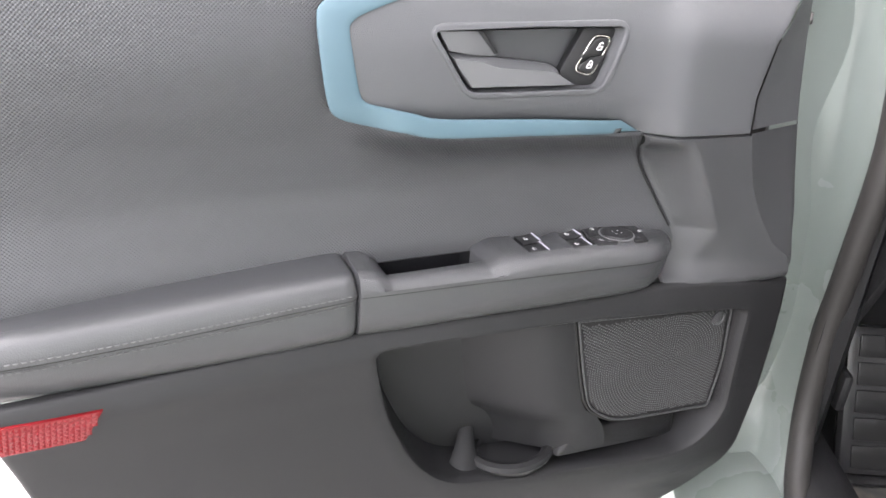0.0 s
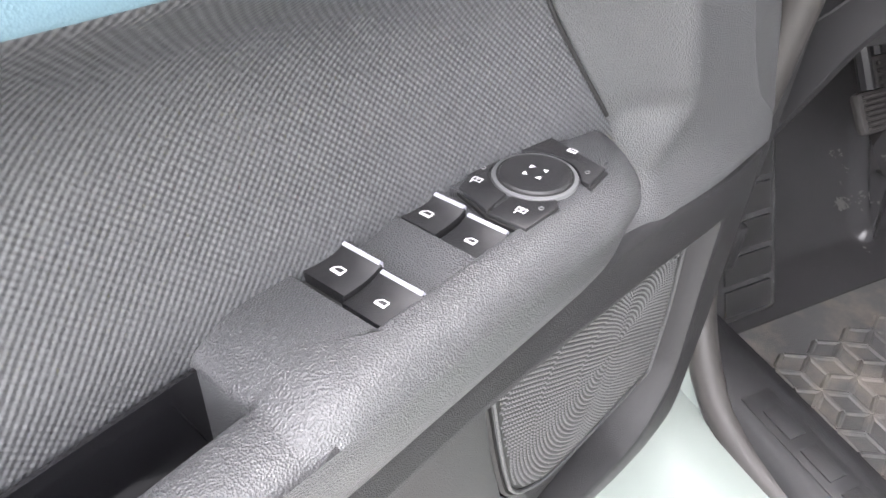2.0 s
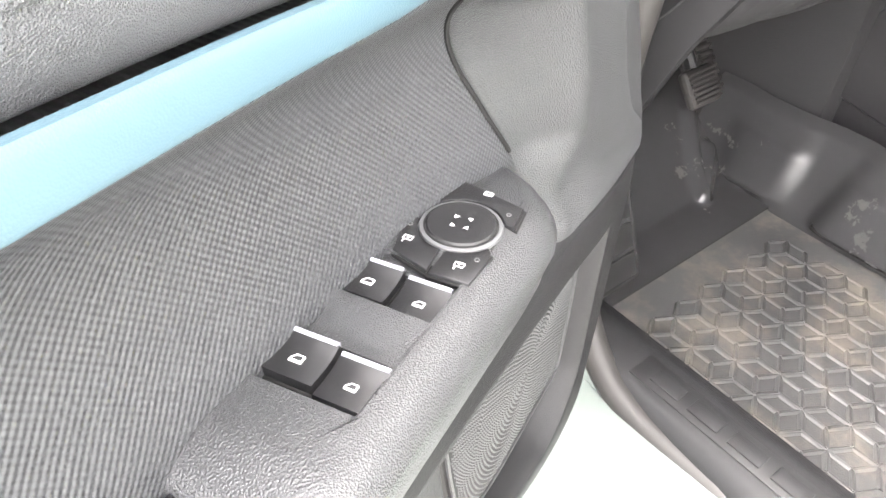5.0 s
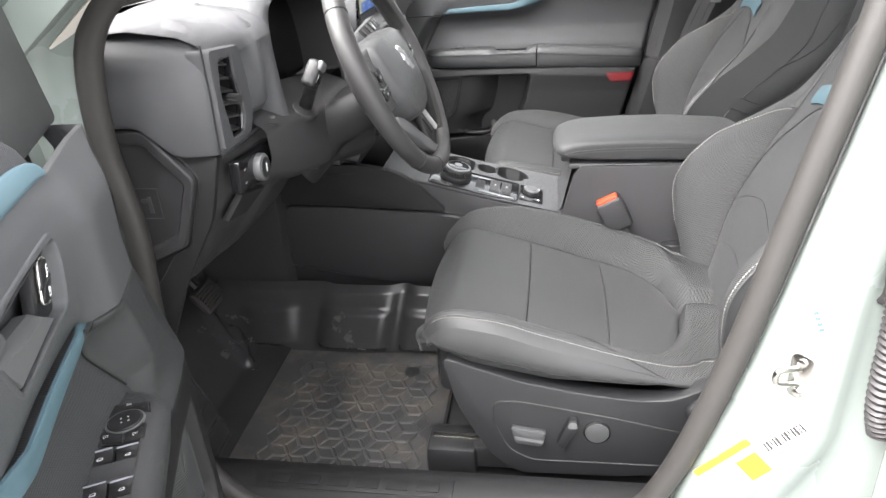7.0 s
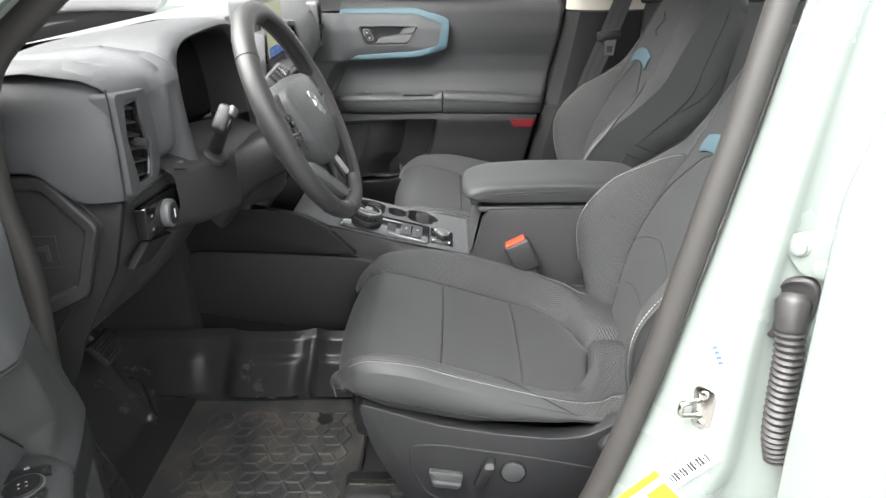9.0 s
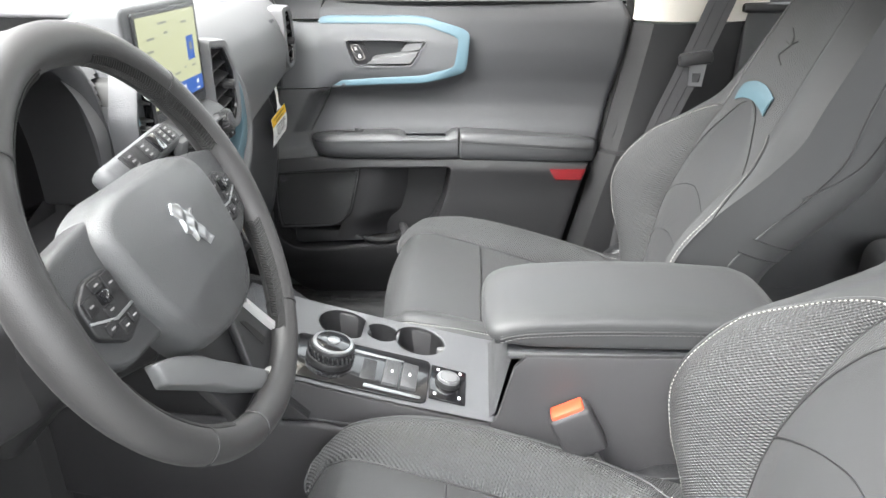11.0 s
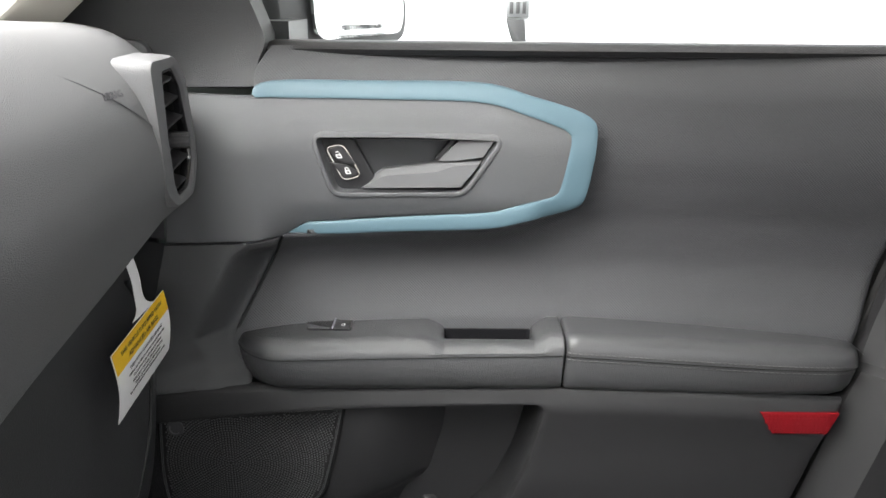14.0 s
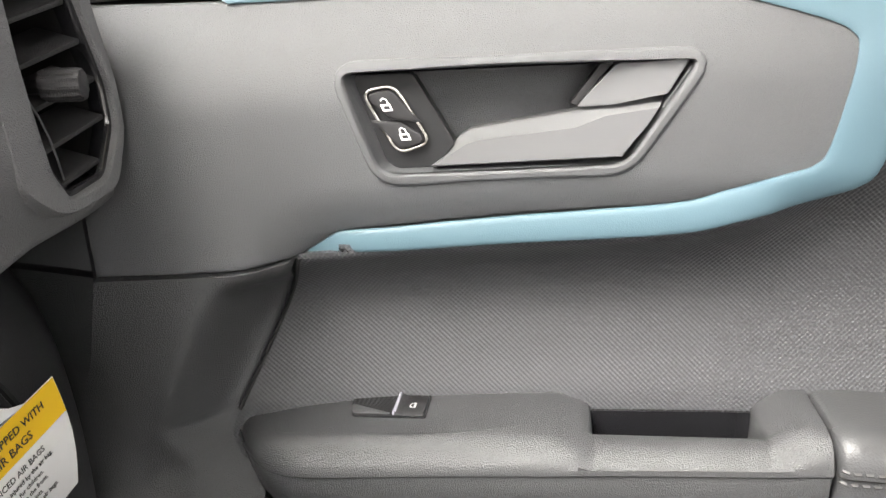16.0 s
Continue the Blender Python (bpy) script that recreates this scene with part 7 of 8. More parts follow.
# ---- steering wheel ----
def build_wheel():
    SIDE[0] = 1.0
    C = V(-0.334, 0.563, 1.073)
    tilt = radians(24.2)
    nrm = V(0, -math.cos(tilt), math.sin(tilt))
    right, up = V(1, 0, 0), V(0, math.sin(tilt), math.cos(tilt))
    W = thing("steering_wheel", C - nrm * 0.05, "black leather steering wheel with silver lower spoke trim", "steering wheel")
    def at(a, b, c=0.0):
        return C + right * a + up * b + nrm * c
    R = 0.1715
    # rim, thicker at the sides, with small thumb swells
    path, rad = [], []
    def girth(a):
        return 0.0168 - 0.0026 * max(0.0, -math.sin(a)) ** 0.6 + 0.0010 * math.cos(2 * a) ** 8
    for k in range(96):
        a = 2 * math.pi * k / 96
        path.append(at((R + 0.0172 - girth(a)) * math.cos(a), (R + 0.0172 - girth(a)) * math.sin(a)))
        rad.append(girth(a))
    part("rim", tube(path, rad, True, 16), M_RIM, W, "smooth black leather rim", smooth=80)
    for a in (41, 139, 229, 311, 254):
        q = radians(a)
        ro = R + 0.0172 - girth(q)
        c, d = at(ro * math.cos(q), ro * math.sin(q)), (right * math.cos(q) + up * math.sin(q))
        part("rim_joint", tube([c + (d * math.cos(f) + nrm * math.sin(f)) * (girth(q) + 0.0003) for f in steps(0, 2 * math.pi, 24)[:-1]], 0.0008, True, 5), M_DARK, W)
    # laced seam on the inner side of the rim
    for a0, a1 in ((14, 76), (-61, -17), (104, 166), (197, 241)):
        bm = bmesh.new()
        n = int(abs(a1 - a0) * 0.95)
        for k in range(n):
            for sg in (-1, 1):
                pts = []
                for f in (0.0, 0.5, 1.0):
                    q = radians(a0 + (a1 - a0) * (k + 1.25 * f) / n)
                    d = right * math.cos(q) + up * math.sin(q)
                    w = radians(12 + sg * (1 + 23 * f))
                    g = girth(q) + 0.0006
                    pts.append(at(0, 0) + d * (R + 0.0178 - g - g * math.cos(w)) + nrm * g * math.sin(w))
                tube(pts, [0.0014, 0.0013, 0.0009], seg=5, bm=bm)
        tagged(part("lacing", bm, M_INKY, W, "laced black leather seam", smooth=60), kind="stuff")
        for w in (-14, 38):
            pts = []
            for q in steps(radians(a0), radians(a1), 24):
                d = right * math.cos(q) + up * math.sin(q)
                g = girth(q) + 0.0002
                pts.append(at(0, 0) + d * (R + 0.0174 - g - g * math.cos(radians(w))) + nrm * g * math.sin(radians(w)))
            part("leather_edge", tube(pts, 0.0007, seg=5), M_INKY, W)
    # hub: a shield-shaped cover, domed above and falling away below a soft crease
    hub = [(-0.060, 0.060), (0.060, 0.060), (0.098, 0.046), (0.097, 0.010), (0.086, -0.040), (0.060, -0.084), (0.0, -0.094), (-0.060, -0.084), (-0.086, -0.040), (-0.094, 0.010), (-0.094, 0.046)]
    def dome(a, b):
        h = 0.028 - 0.018 * (abs(a) / 0.105) ** 2.4 - 0.012 * max(0.0, (b - 0.005) / 0.055) ** 2
        crease = -0.034 - 0.010 * (a / 0.08) ** 2
        return h - 0.20 * (math.sqrt((crease - b) ** 2 + 0.004 ** 2) + (crease - b)) / 2 + 0.0008
    cover = part("airbag_cover", fill([V(*q) for q in rounded(hub, [0.02, 0.02, 0.018, 0.03, 0.04, 0.02, 0.05, 0.02, 0.04, 0.03, 0.018], 6)], lambda a, b, dr=0.0: at(a, b, dome(a, b) - dr), 26, 140, 0.034, 0.010), M_HARD, W, "grey grained airbag cover", smooth=60)
    lettering("airbag_mark", "AIRBAG", 0.0065, axes_pose(at(0.045, -0.066, dome(0.045, -0.066) + 0.0004), right + up * 0.45, up - right * 0.45), M_HARD, cover)
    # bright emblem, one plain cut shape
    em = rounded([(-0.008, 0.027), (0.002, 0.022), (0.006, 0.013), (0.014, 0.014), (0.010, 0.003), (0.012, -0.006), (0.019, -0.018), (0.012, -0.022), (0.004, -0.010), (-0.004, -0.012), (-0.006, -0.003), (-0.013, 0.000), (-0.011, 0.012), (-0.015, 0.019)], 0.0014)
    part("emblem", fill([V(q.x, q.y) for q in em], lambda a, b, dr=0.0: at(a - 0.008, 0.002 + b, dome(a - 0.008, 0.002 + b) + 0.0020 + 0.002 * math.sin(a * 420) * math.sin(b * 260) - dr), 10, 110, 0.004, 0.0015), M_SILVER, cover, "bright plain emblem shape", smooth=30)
    # side spokes with their switch pads
    for sg in (1, -1):
        sp = [(0.070, 0.052), (0.120, 0.046), (0.166, 0.036), (0.168, -0.026), (0.128, -0.048), (0.070, -0.050)]
        part("spoke", prism([at(sg * a, b, -0.024) for a, b in rounded(sp, 0.010)], nrm * 0.026, 0.007, 3), M_HARD, W)
        key = [(0.098, 0.019), (0.124, 0.021), (0.143, 0.011), (0.146, -0.014), (0.120, -0.032), (0.094, -0.025)]
        kp = part("switch_pad", prism([at(sg * a, b, -0.002) for a, b in rounded(key, 0.006)], nrm * 0.009, 0.002, 3), M_DARK, W, "black switch pad")
        part("pad_divider", prism([at(sg * a, b, 0.0068) for a, b in ((0.0955, -0.0110), (0.119, -0.0120), (0.1445, -0.0025), (0.1448, -0.0042), (0.119, -0.0142), (0.0950, -0.0132))], nrm * 0.0010, 0.0003), M_SILVER, kp, "silver divider")
        for a, b, w, h in ((0.105, 0.0090, 0.011, 0.016), (0.1355, 0.0050, 0.012, 0.012), (0.120, 0.0140, 0.012, 0.008), (0.120, -0.0055, 0.012, 0.008), (0.103, -0.0195, 0.010, 0.009), (0.116, -0.0210, 0.010, 0.010), (0.130, -0.0155, 0.011, 0.009)):
            ky = part("key", box(at(sg * a, b, 0.0075), (w, 0.0026, h), 0.0009, Matrix.Rotation(-tilt, 3, "X")), M_LOWER, kp)
            part("key_sign", box(at(sg * a, b, 0.0090), (0.0046, 0.0005, 0.0013), 0.0, Matrix.Rotation(-tilt, 3, "X")), M_PALE, ky)
        part("toggle", box(at(sg * 0.1205, 0.0045, 0.0095), (0.0075, 0.008, 0.010), 0.002, Matrix.Rotation(-tilt, 3, "X")), M_PIANO, kp)
    # lower spokes: a thin silver frame round a dark panel, and a broad satin leaf
    part("lower_web", prism([at(a, b, -0.026) for a, b in rounded([(-0.060, -0.080), (0.060, -0.080), (0.034, -0.166), (-0.034, -0.166)], 0.006)], nrm * 0.010, 0.003, 2), M_DARK, W)
    leg = [(0.034, -0.084), (0.062, -0.092), (0.096, -0.156), (0.086, -0.170), (0.020, -0.166), (0.010, -0.150)]
    lg = part("lower_spoke", prism([at(a, b, -0.016) for a, b in rounded(leg, 0.006)], nrm * 0.010, 0.003, 2), M_DARK, W, "dark lower spoke")
    part("spoke_slot", prism([at(a, b, -0.0062) for a, b in rounded([(0.036, -0.104), (0.044, -0.108), (0.060, -0.138), (0.050, -0.140)], 0.002)], nrm * 0.001, 0.0), M_INKY, lg)
    line = spl([V(*q) for q in ((0.0575, -0.094), (0.074, -0.125), (0.0905, -0.153), (0.089, -0.162), (0.078, -0.1655), (0.050, -0.163), (0.022, -0.157))], 36)
    rows = []
    for k, p in enumerate(line):
        q = (line[min(k + 1, 36)] - line[max(k - 1, 0)]).normalized()
        e, w = V(-q.y, q.x), 0.0030 + 0.0016 * math.sin(math.pi * k / 36)
        rows.append([at(*(p + e * w * f), h) for f, h in ((-1, -0.010), (-1, -0.001), (-0.7, 0.0005), (0.7, 0.0005), (1, -0.001), (1, -0.010))])
    part("silver_strip", loft(rows, True, True), M_BRIGHT, W, "satin silver lower spoke frame", smooth=40)
    leaf = [(-0.106, -0.058), (-0.080, -0.068), (-0.050, -0.086), (-0.004, -0.130), (0.024, -0.156), (0.006, -0.164), (-0.030, -0.138), (-0.064, -0.110), (-0.106, -0.078)]
    part("silver_leaf", fill([V(*q) for q in rounded(leaf, 0.004)], lambda a, b, dr=0.0: at(a, b, 0.001 - 9.0 * ((b + 0.11) + (a + 0.04) * 0.75) ** 2 - dr), 10, 90, 0.010, 0.004), M_GREYP, W, "satin grey lower spoke leaf", smooth=60)
    # column shroud and stalks
    col = thing("steering_column", C - nrm * 0.12 - V(0, 0, 0.03), "black steering column shroud with stalks", "steering column")
    sh = rounded([(-0.070, 0.000), (0.070, 0.000), (0.080, -0.03), (0.060, -0.070), (-0.060, -0.070), (-0.080, -0.03)], 0.02)
    part("shroud", loft([[at(q.x * f, q.y * f - dz, h) for q in sh] for f, h, dz in ((0.95, -0.045, 0), (1.0, -0.055, 0), (1.05, -0.12, 0.0), (1.15, -0.20, 0.03))], True, True), M_LOWER, col, smooth=60)
    cols = [(-0.556, (0.712, 1.040), (0.703, 1.015), (0.704, 0.985), (0.730, 0.955)), (-0.520, (0.705, 1.040), (0.690, 1.018), (0.692, 0.972), (0.715, 0.945)), (-0.460, (0.690, 1.040), (0.672, 1.020), (0.676, 0.958), (0.705, 0.930)), (-0.394, (0.680, 1.036), (0.658, 1.014), (0.658, 0.954), (0.690, 0.922)),
            (-0.335, (0.670, 1.030), (0.640, 1.005), (0.636, 0.946), (0.668, 0.914)), (-0.270, (0.660, 1.020), (0.628, 0.985), (0.622, 0.930), (0.655, 0.900)), (-0.200, (0.670, 1.015), (0.640, 0.980), (0.634, 0.926), (0.665, 0.897)), (-0.150, (0.700, 1.010), (0.675, 0.975), (0.668, 0.928), (0.695, 0.905))]
    part("knee_cover", loft([spl([V(x, y, z) for y, z in ((t[0] + 0.07, t[1] + 0.03), t, a, b, c, (c[0] + 0.13, c[1] - 0.03))], 30) for x, t, a, b, c in cols], False, False), M_CONS, col, "black column cover", smooth=50)
    part("cover_seam", tube(spl([V(-0.560, 0.7005, 1.045), V(-0.514, 0.697, 1.032), V(-0.46, 0.679, 1.031), V(-0.394, 0.664, 1.023)], 20), 0.0013, seg=6), M_DARK, col)
    stl = part("stalk", tube(spl([V(-0.443, 0.685, 1.030), V(-0.455, 0.672, 1.052), V(-0.490, 0.652, 1.078), V(-0.510, 0.642, 1.092)], 14), [0.0115 - 0.0002 * k for k in range(15)], seg=12), M_DARK, col, "black control stalk")
    part("stalk_socket", disc(V(-0.452, 0.682, 1.028), (-0.2, -0.45, 0.85), 0.021, 0.012, 0.003, 28), M_DARK, col)
    r = Matrix.Rotation(0.50, 3, "Y") @ Matrix.Rotation(0.35, 3, "X")
    tip = part("stalk_tip", box((-0.519, 0.636, 1.104), (0.026, 0.022, 0.040), 0.007, r, seg=3), M_DARK, stl)
    part("tip_cap", box(V(-0.519, 0.636, 1.104) + r @ V(-0.002, -0.009, 0.014), (0.020, 0.008, 0.014), 0.003, r), M_GREYP, tip)
    part("tip_window", box(V(-0.519, 0.636, 1.104) + r @ V(0.0, -0.0105, -0.004), (0.012, 0.003, 0.014), 0.001, r), M_PIANO, tip)
    # flat lever pod with its signs, on the other side of the column
    r = Matrix.Rotation(-0.08, 3, "Y") @ Matrix.Rotation(-0.75, 3, "X")
    pc = V(-0.212, 0.636, 1.106)
    pod = part("lever_pod", box(pc, (0.140, 0.022, 0.030), 0.008, r, seg=3), M_SOFT, col, "dark lever pod with white signs")
    part("pod_face", box(pc + r @ V(0.012, -0.0118, 0), (0.106, 0.002, 0.023), 0.001, r), M_DARK, pod)
    part("pod_wheel", box(pc + r @ V(0.022, -0.0128, 0), (0.016, 0.003, 0.020), 0.001, r), M_PIANO, pod)
    for u, w in ((-0.031, 0.012), (-0.002, 0.012), (0.0405, 0.010), (0.053, 0.010)):
        ky = part("pod_key", box(pc + r @ V(u, -0.0132, 0.0), (w, 0.002, 0.019), 0.0008, r), M_LOWER, pod)
        for v in (0.0055, 0.0, -0.0055):
            part("pod_sign", box(pc + r @ V(u, -0.0145, v), (0.0052, 0.0006, 0.0018), 0.0, r), M_PALE, ky)
    part("bonnet_release", box((-0.425, 0.700, 0.935), (0.05, 0.030, 0.010), 0.004, Matrix.Rotation(0.4, 3, "Y")), M_HARD, col)
    for x, z, w in ((-0.27, 0.895, 0.035), (-0.23, 0.895, 0.02)):
        part("column_catch", box((x, 0.70, z), (w, 0.03, 0.02), 0.005), M_DARK, col)


# ---- console ----
def build_console():
    SIDE[0] = 1.0
    k = thing("centre_console", (CX, 0.3, 0.40), "black centre console with dial selector and cup holders", "console")
    L, Rr = CX - 0.108, CX + 0.108
    side = [(0.96, 0.50), (0.96, 0.80), (0.80, 0.84), (0.66, 0.800), (0.58, 0.772), (0.45, 0.738), (0.285, 0.700), (0.275, 0.712), (0.255, 0.790), (0.24, 0.808), (-0.09, 0.812), (-0.12, 0.80), (-0.14, 0.50)]
    part("side_wall", prism([V(L, y, z) for y, z in [(0.96, 0.42), *side[1:-1], (-0.14, 0.42)]], (0.012, 0, 0), 0.004), M_CONS, k)
    part("side_wall", prism([V(Rr - 0.012, y, z) for y, z in [(0.96, 0.42), *side[1:-1], (-0.14, 0.42)]], (0.012, 0, 0), 0.004), M_CONS, k)
    # knee bolster panels beside the console, driver's and passenger's side
    for sx, x in ((-1, L), (1, Rr)):
        pl = rounded([(0.93, 0.745), (0.86, 0.805), (0.735, 0.822), (0.613, 0.800), (0.524, 0.712), (0.70, 0.720), (0.90, 0.728)], [0.02, 0.03, 0.05, 0.05, 0.008, 0.01, 0.02])
        part("knee_panel", prism([V(x - sx * 0.002, y, z) for y, z in pl], (sx * 0.018, 0, 0), 0.007, 3), M_LOWER, k, "padded black knee panel")
        part("lower_side", prism([V(x - sx * 0.002, y, z) for y, z in rounded([(0.91, 0.575), (0.925, 0.66), (0.88, 0.722), (0.70, 0.714), (0.53, 0.704), (0.30, 0.657), (0.26, 0.56), (0.30, 0.50), (0.57, 0.522), (0.75, 0.545)], 0.012)], (sx * 0.014, 0, 0), 0.006, 3), M_CONS, k)
        part("side_line", tube([V(x + sx * 0.0002, y, z) for y, z in ((0.535, 0.705), (0.42, 0.690), (0.32, 0.677), (0.26, 0.668))], 0.0012, seg=5), M_DARK, k)
    # deck with cup openings
    dz = lambda y: line_at([(0.27, 0.700), (0.45, 0.739), (0.58, 0.773), (0.66, 0.801)], y)
    cups = [(CX + 0.062, 0.508, 0.038), (CX + 0.062, 0.392, 0.038), (CX + 0.064, 0.450, 0.024)]
    pl = lambda x, y, dr=0.0: V(x, y, dz(y) + 0.002 - dr)
    def ring(c, r, n=40):
        return [V(c[0] + r * math.cos(a), c[1] + r * math.sin(a)) for a in steps(0, 2 * math.pi, n)[:-1]]
    cells = [(cups[0], 0.479, 0.56), (cups[2], 0.424, 0.479), (cups[1], 0.345, 0.424)]
    bm = bmesh.new()
    for c, y0, y1 in cells:
        collar([(CX + 0.012, y1), (CX + 0.012, y0), (Rr - 0.001, y0), (Rr - 0.001, y1)], ring(c, c[2]), pl, 4, 60, 0.0, 0.004, 0.003, bm)
    for x0, x1, y0, y1 in ((L + 0.001, CX + 0.012, 0.27, 0.66), (CX + 0.012, Rr - 0.001, 0.27, 0.345), (CX + 0.012, Rr - 0.001, 0.56, 0.66)):
        sheet(lambda u, v: pl(x0 + (x1 - x0) * u, y0 + (y1 - y0) * v), steps(0, 1, 4), steps(0, 1, 10), bm)
    part("deck", bm, M_SOFT, k, "dark grey console deck")
    for c in cups:
        bm = loft([[V(c[0] + c[2] * f * math.cos(a), c[1] + c[2] * f * math.sin(a), dz(c[1]) - h + (0.002 if h == 0 else 0) + (0.29 * c[2] * math.sin(a) if h == 0 else 0)) for a in steps(0, 2 * math.pi, 36)[:-1]] for f, h in ((1.0, 0.0), (0.97, 0.02), (0.92, 0.068), (0.2, 0.072))], True, False)
        bm.faces.new([bm.verts.new(V(c[0] + c[2] * 0.93 * math.cos(a), c[1] + c[2] * 0.93 * math.sin(a), dz(c[1]) - 0.070)) for a in steps(0, 2 * math.pi, 36)[:-1]])
        cup = part("cup_holder", bm, M_DARK, k, "round black cup well")
        if c[2] > 0.03:
            part("cup_finger", box((c[0] + 0.004, c[1] - c[2] * 0.86, dz(c[1]) - 0.022), (0.010, 0.014, 0.018), 0.003), M_GREYP, cup)
    # rotary selector
    g = V(CX - 0.045, 0.512, dz(0.512))
    ax = V(0, -0.27, 1).normalized()
    base = part("selector_plate", prism([V(x, y, dz(y) + 0.002) for x, y in rounded([(L + 0.008, 0.565), (CX + 0.006, 0.565), (CX + 0.006, 0.372), (L + 0.008, 0.372)], 0.012)], ax * 0.003, 0.001), M_PIANO, k, "gloss black selector plate")
    dial = part("gear_dial", disc(g + ax * 0.004, ax, 0.034, 0.012, 0.003, 48), M_DARK, k, "ribbed black gear selector dial")
    part("dial_body", disc(g + ax * 0.014, ax, 0.031, 0.018, 0.003, 48), M_DARK, dial)
    bm = bmesh.new()
    for i in range(28):
        a = 2 * math.pi * i / 28
        rr = Vector((math.cos(a), math.sin(a), 0))
        q = ax.to_track_quat("Z", "Y") @ rr
        box(g + ax * 0.022 + q * 0.031, (0.004, 0.004, 0.012), 0.001, bm=bm)
    part("dial_ribs", bm, M_PIANO, dial)
    part("dial_band", disc(g + ax * 0.030, ax, 0.0285, 0.004, 0.001, 48), M_SILVER, dial, "bright dial band")
    part("dial_cap", disc(g + ax * 0.0325, ax, 0.024, 0.003, 0.001, 48), M_PIANO, dial)
    part("dial_centre", disc(g + ax * 0.0345, ax, 0.009, 0.003, 0.001, 32), M_SILVER, dial)
    def slab(x, y, w, h, t, name, mat, host, lift=0.005, label=""):
        rot = Matrix.Rotation(math.atan(0.27), 3, "X")
        return part(name, box(V(x, y, dz(y)) + ax * lift, (w, h, t), 0.0015, rot), mat, host, label)
    slab(CX - 0.012, 0.455, 0.006, 0.12, 0.004, "chrome_strip", M_SILVER, base, 0.006)
    slab(CX - 0.090, 0.420, 0.006, 0.08, 0.004, "chrome_strip", M_SILVER, base, 0.006)
    slab(CX - 0.050, 0.452, 0.05, 0.030, 0.006, "park_key_well", M_DARK, base, 0.004)
    slab(CX - 0.050, 0.425, 0.058, 0.022, 0.008, "brake_switch", M_HARD, base, 0.007)
    slab(CX - 0.050, 0.400, 0.058, 0.022, 0.008, "hold_switch", M_HARD, base, 0.007)
    for y in (0.425, 0.400):
        slab(CX - 0.050, y, 0.006, 0.003, 0.001, "key_sign", M_WHITE, base, 0.0117)
    md = slab(CX - 0.045, 0.345, 0.080, 0.052, 0.004, "mode_plate", M_PIANO, k, 0.004, "gloss black mode plate")
    m = V(CX - 0.045, 0.347, dz(0.347))
    kn = part("mode_dial", disc(m + ax * 0.005, ax, 0.0175, 0.010, 0.002, 40), M_DARK, k, "small black mode dial")
    part("dial_band", disc(m + ax * 0.013, ax, 0.0165, 0.005, 0.001, 40), M_SILVER, kn)
    part("dial_cap", disc(m + ax * 0.0165, ax, 0.013, 0.003, 0.001, 40), M_GREYP, kn)
    for x, y in ((-0.030, 0.018), (0.030, 0.016), (-0.030, -0.016), (0.030, -0.016)):
        slab(CX - 0.045 + x, 0.345 + y, 0.006, 0.004, 0.001, "mode_sign", M_WHITE, md, 0.0066)
    # riser and armrest lid
    part("riser", loft([[V(x, y, z) for x in (L + 0.012, L + 0.02, Rr - 0.02, Rr - 0.012)] for y, z in ((0.290, 0.702), (0.278, 0.712), (0.262, 0.785), (0.255, 0.812))], False, False), M_HARD, k)
    part("bin_top", box((CX, 0.085, 0.806), (0.205, 0.36, 0.012), 0.004), M_HARD, k)
    lid = [(0.300, 0.832), (0.295, 0.844), (0.276, 0.854), (0.235, 0.862), (0.15, 0.867), (0.05, 0.868), (-0.07, 0.861), (-0.098, 0.850), (-0.10, 0.826), (-0.095, 0.817), (0.24, 0.817), (0.285, 0.823)]
    lr = rounded(lid, 0.012, 4)
    rows = []
    for x, f, g in ((-0.106, 0.50, 0.85), (-0.1055, 0.66, 0.88), (-0.103, 0.80, 0.915), (-0.098, 0.89, 0.945), (-0.088, 0.96, 0.97), (-0.068, 1.01, 0.99), (-0.040, 1.04, 1.0), (-0.012, 1.05, 1.0), (0.016, 1.04, 1.0), (0.044, 1.01, 0.99), (0.062, 0.96, 0.97), (0.072, 0.89, 0.945), (0.077, 0.80, 0.915), (0.0795, 0.66, 0.88), (0.080, 0.50, 0.85)):
        rows.append([V(CX + x, 0.10 + (q.x - 0.10) * g, 0.836 + (q.y - 0.836) * f) for q in lr])
    ar = part("armrest_lid", loft(rows, True, True), M_SEAT, k, "padded dark grey armrest lid", smooth=70)
    for x, sx in ((-0.1064, -1), (0.0804, 1)):
        for zz in (-0.0045, 0.0045):
            pts = spl([V(CX + x + (0 if zz < 0 else -sx * 0.0012), y, z + zz) for y, z in ((0.272, 0.832), (0.24, 0.840), (0.15, 0.8455), (0.0, 0.8470), (-0.08, 0.844))], 40)
            part("stitching", stitches(pts, 0.0042, 0.0056, (sx, 0, 0.2)), M_TWINE, ar)
        part("lid_seam", tube(spl([V(CX + x, y, z) for y, z in ((0.274, 0.832), (0.24, 0.840), (0.15, 0.8455), (0.0, 0.8470), (-0.08, 0.844))], 30), 0.0011, seg=6), M_DARK, ar)
    part("lid_latch", box((CX - 0.06, 0.270, 0.813), (0.03, 0.022, 0.014), 0.004), M_HARD, k)


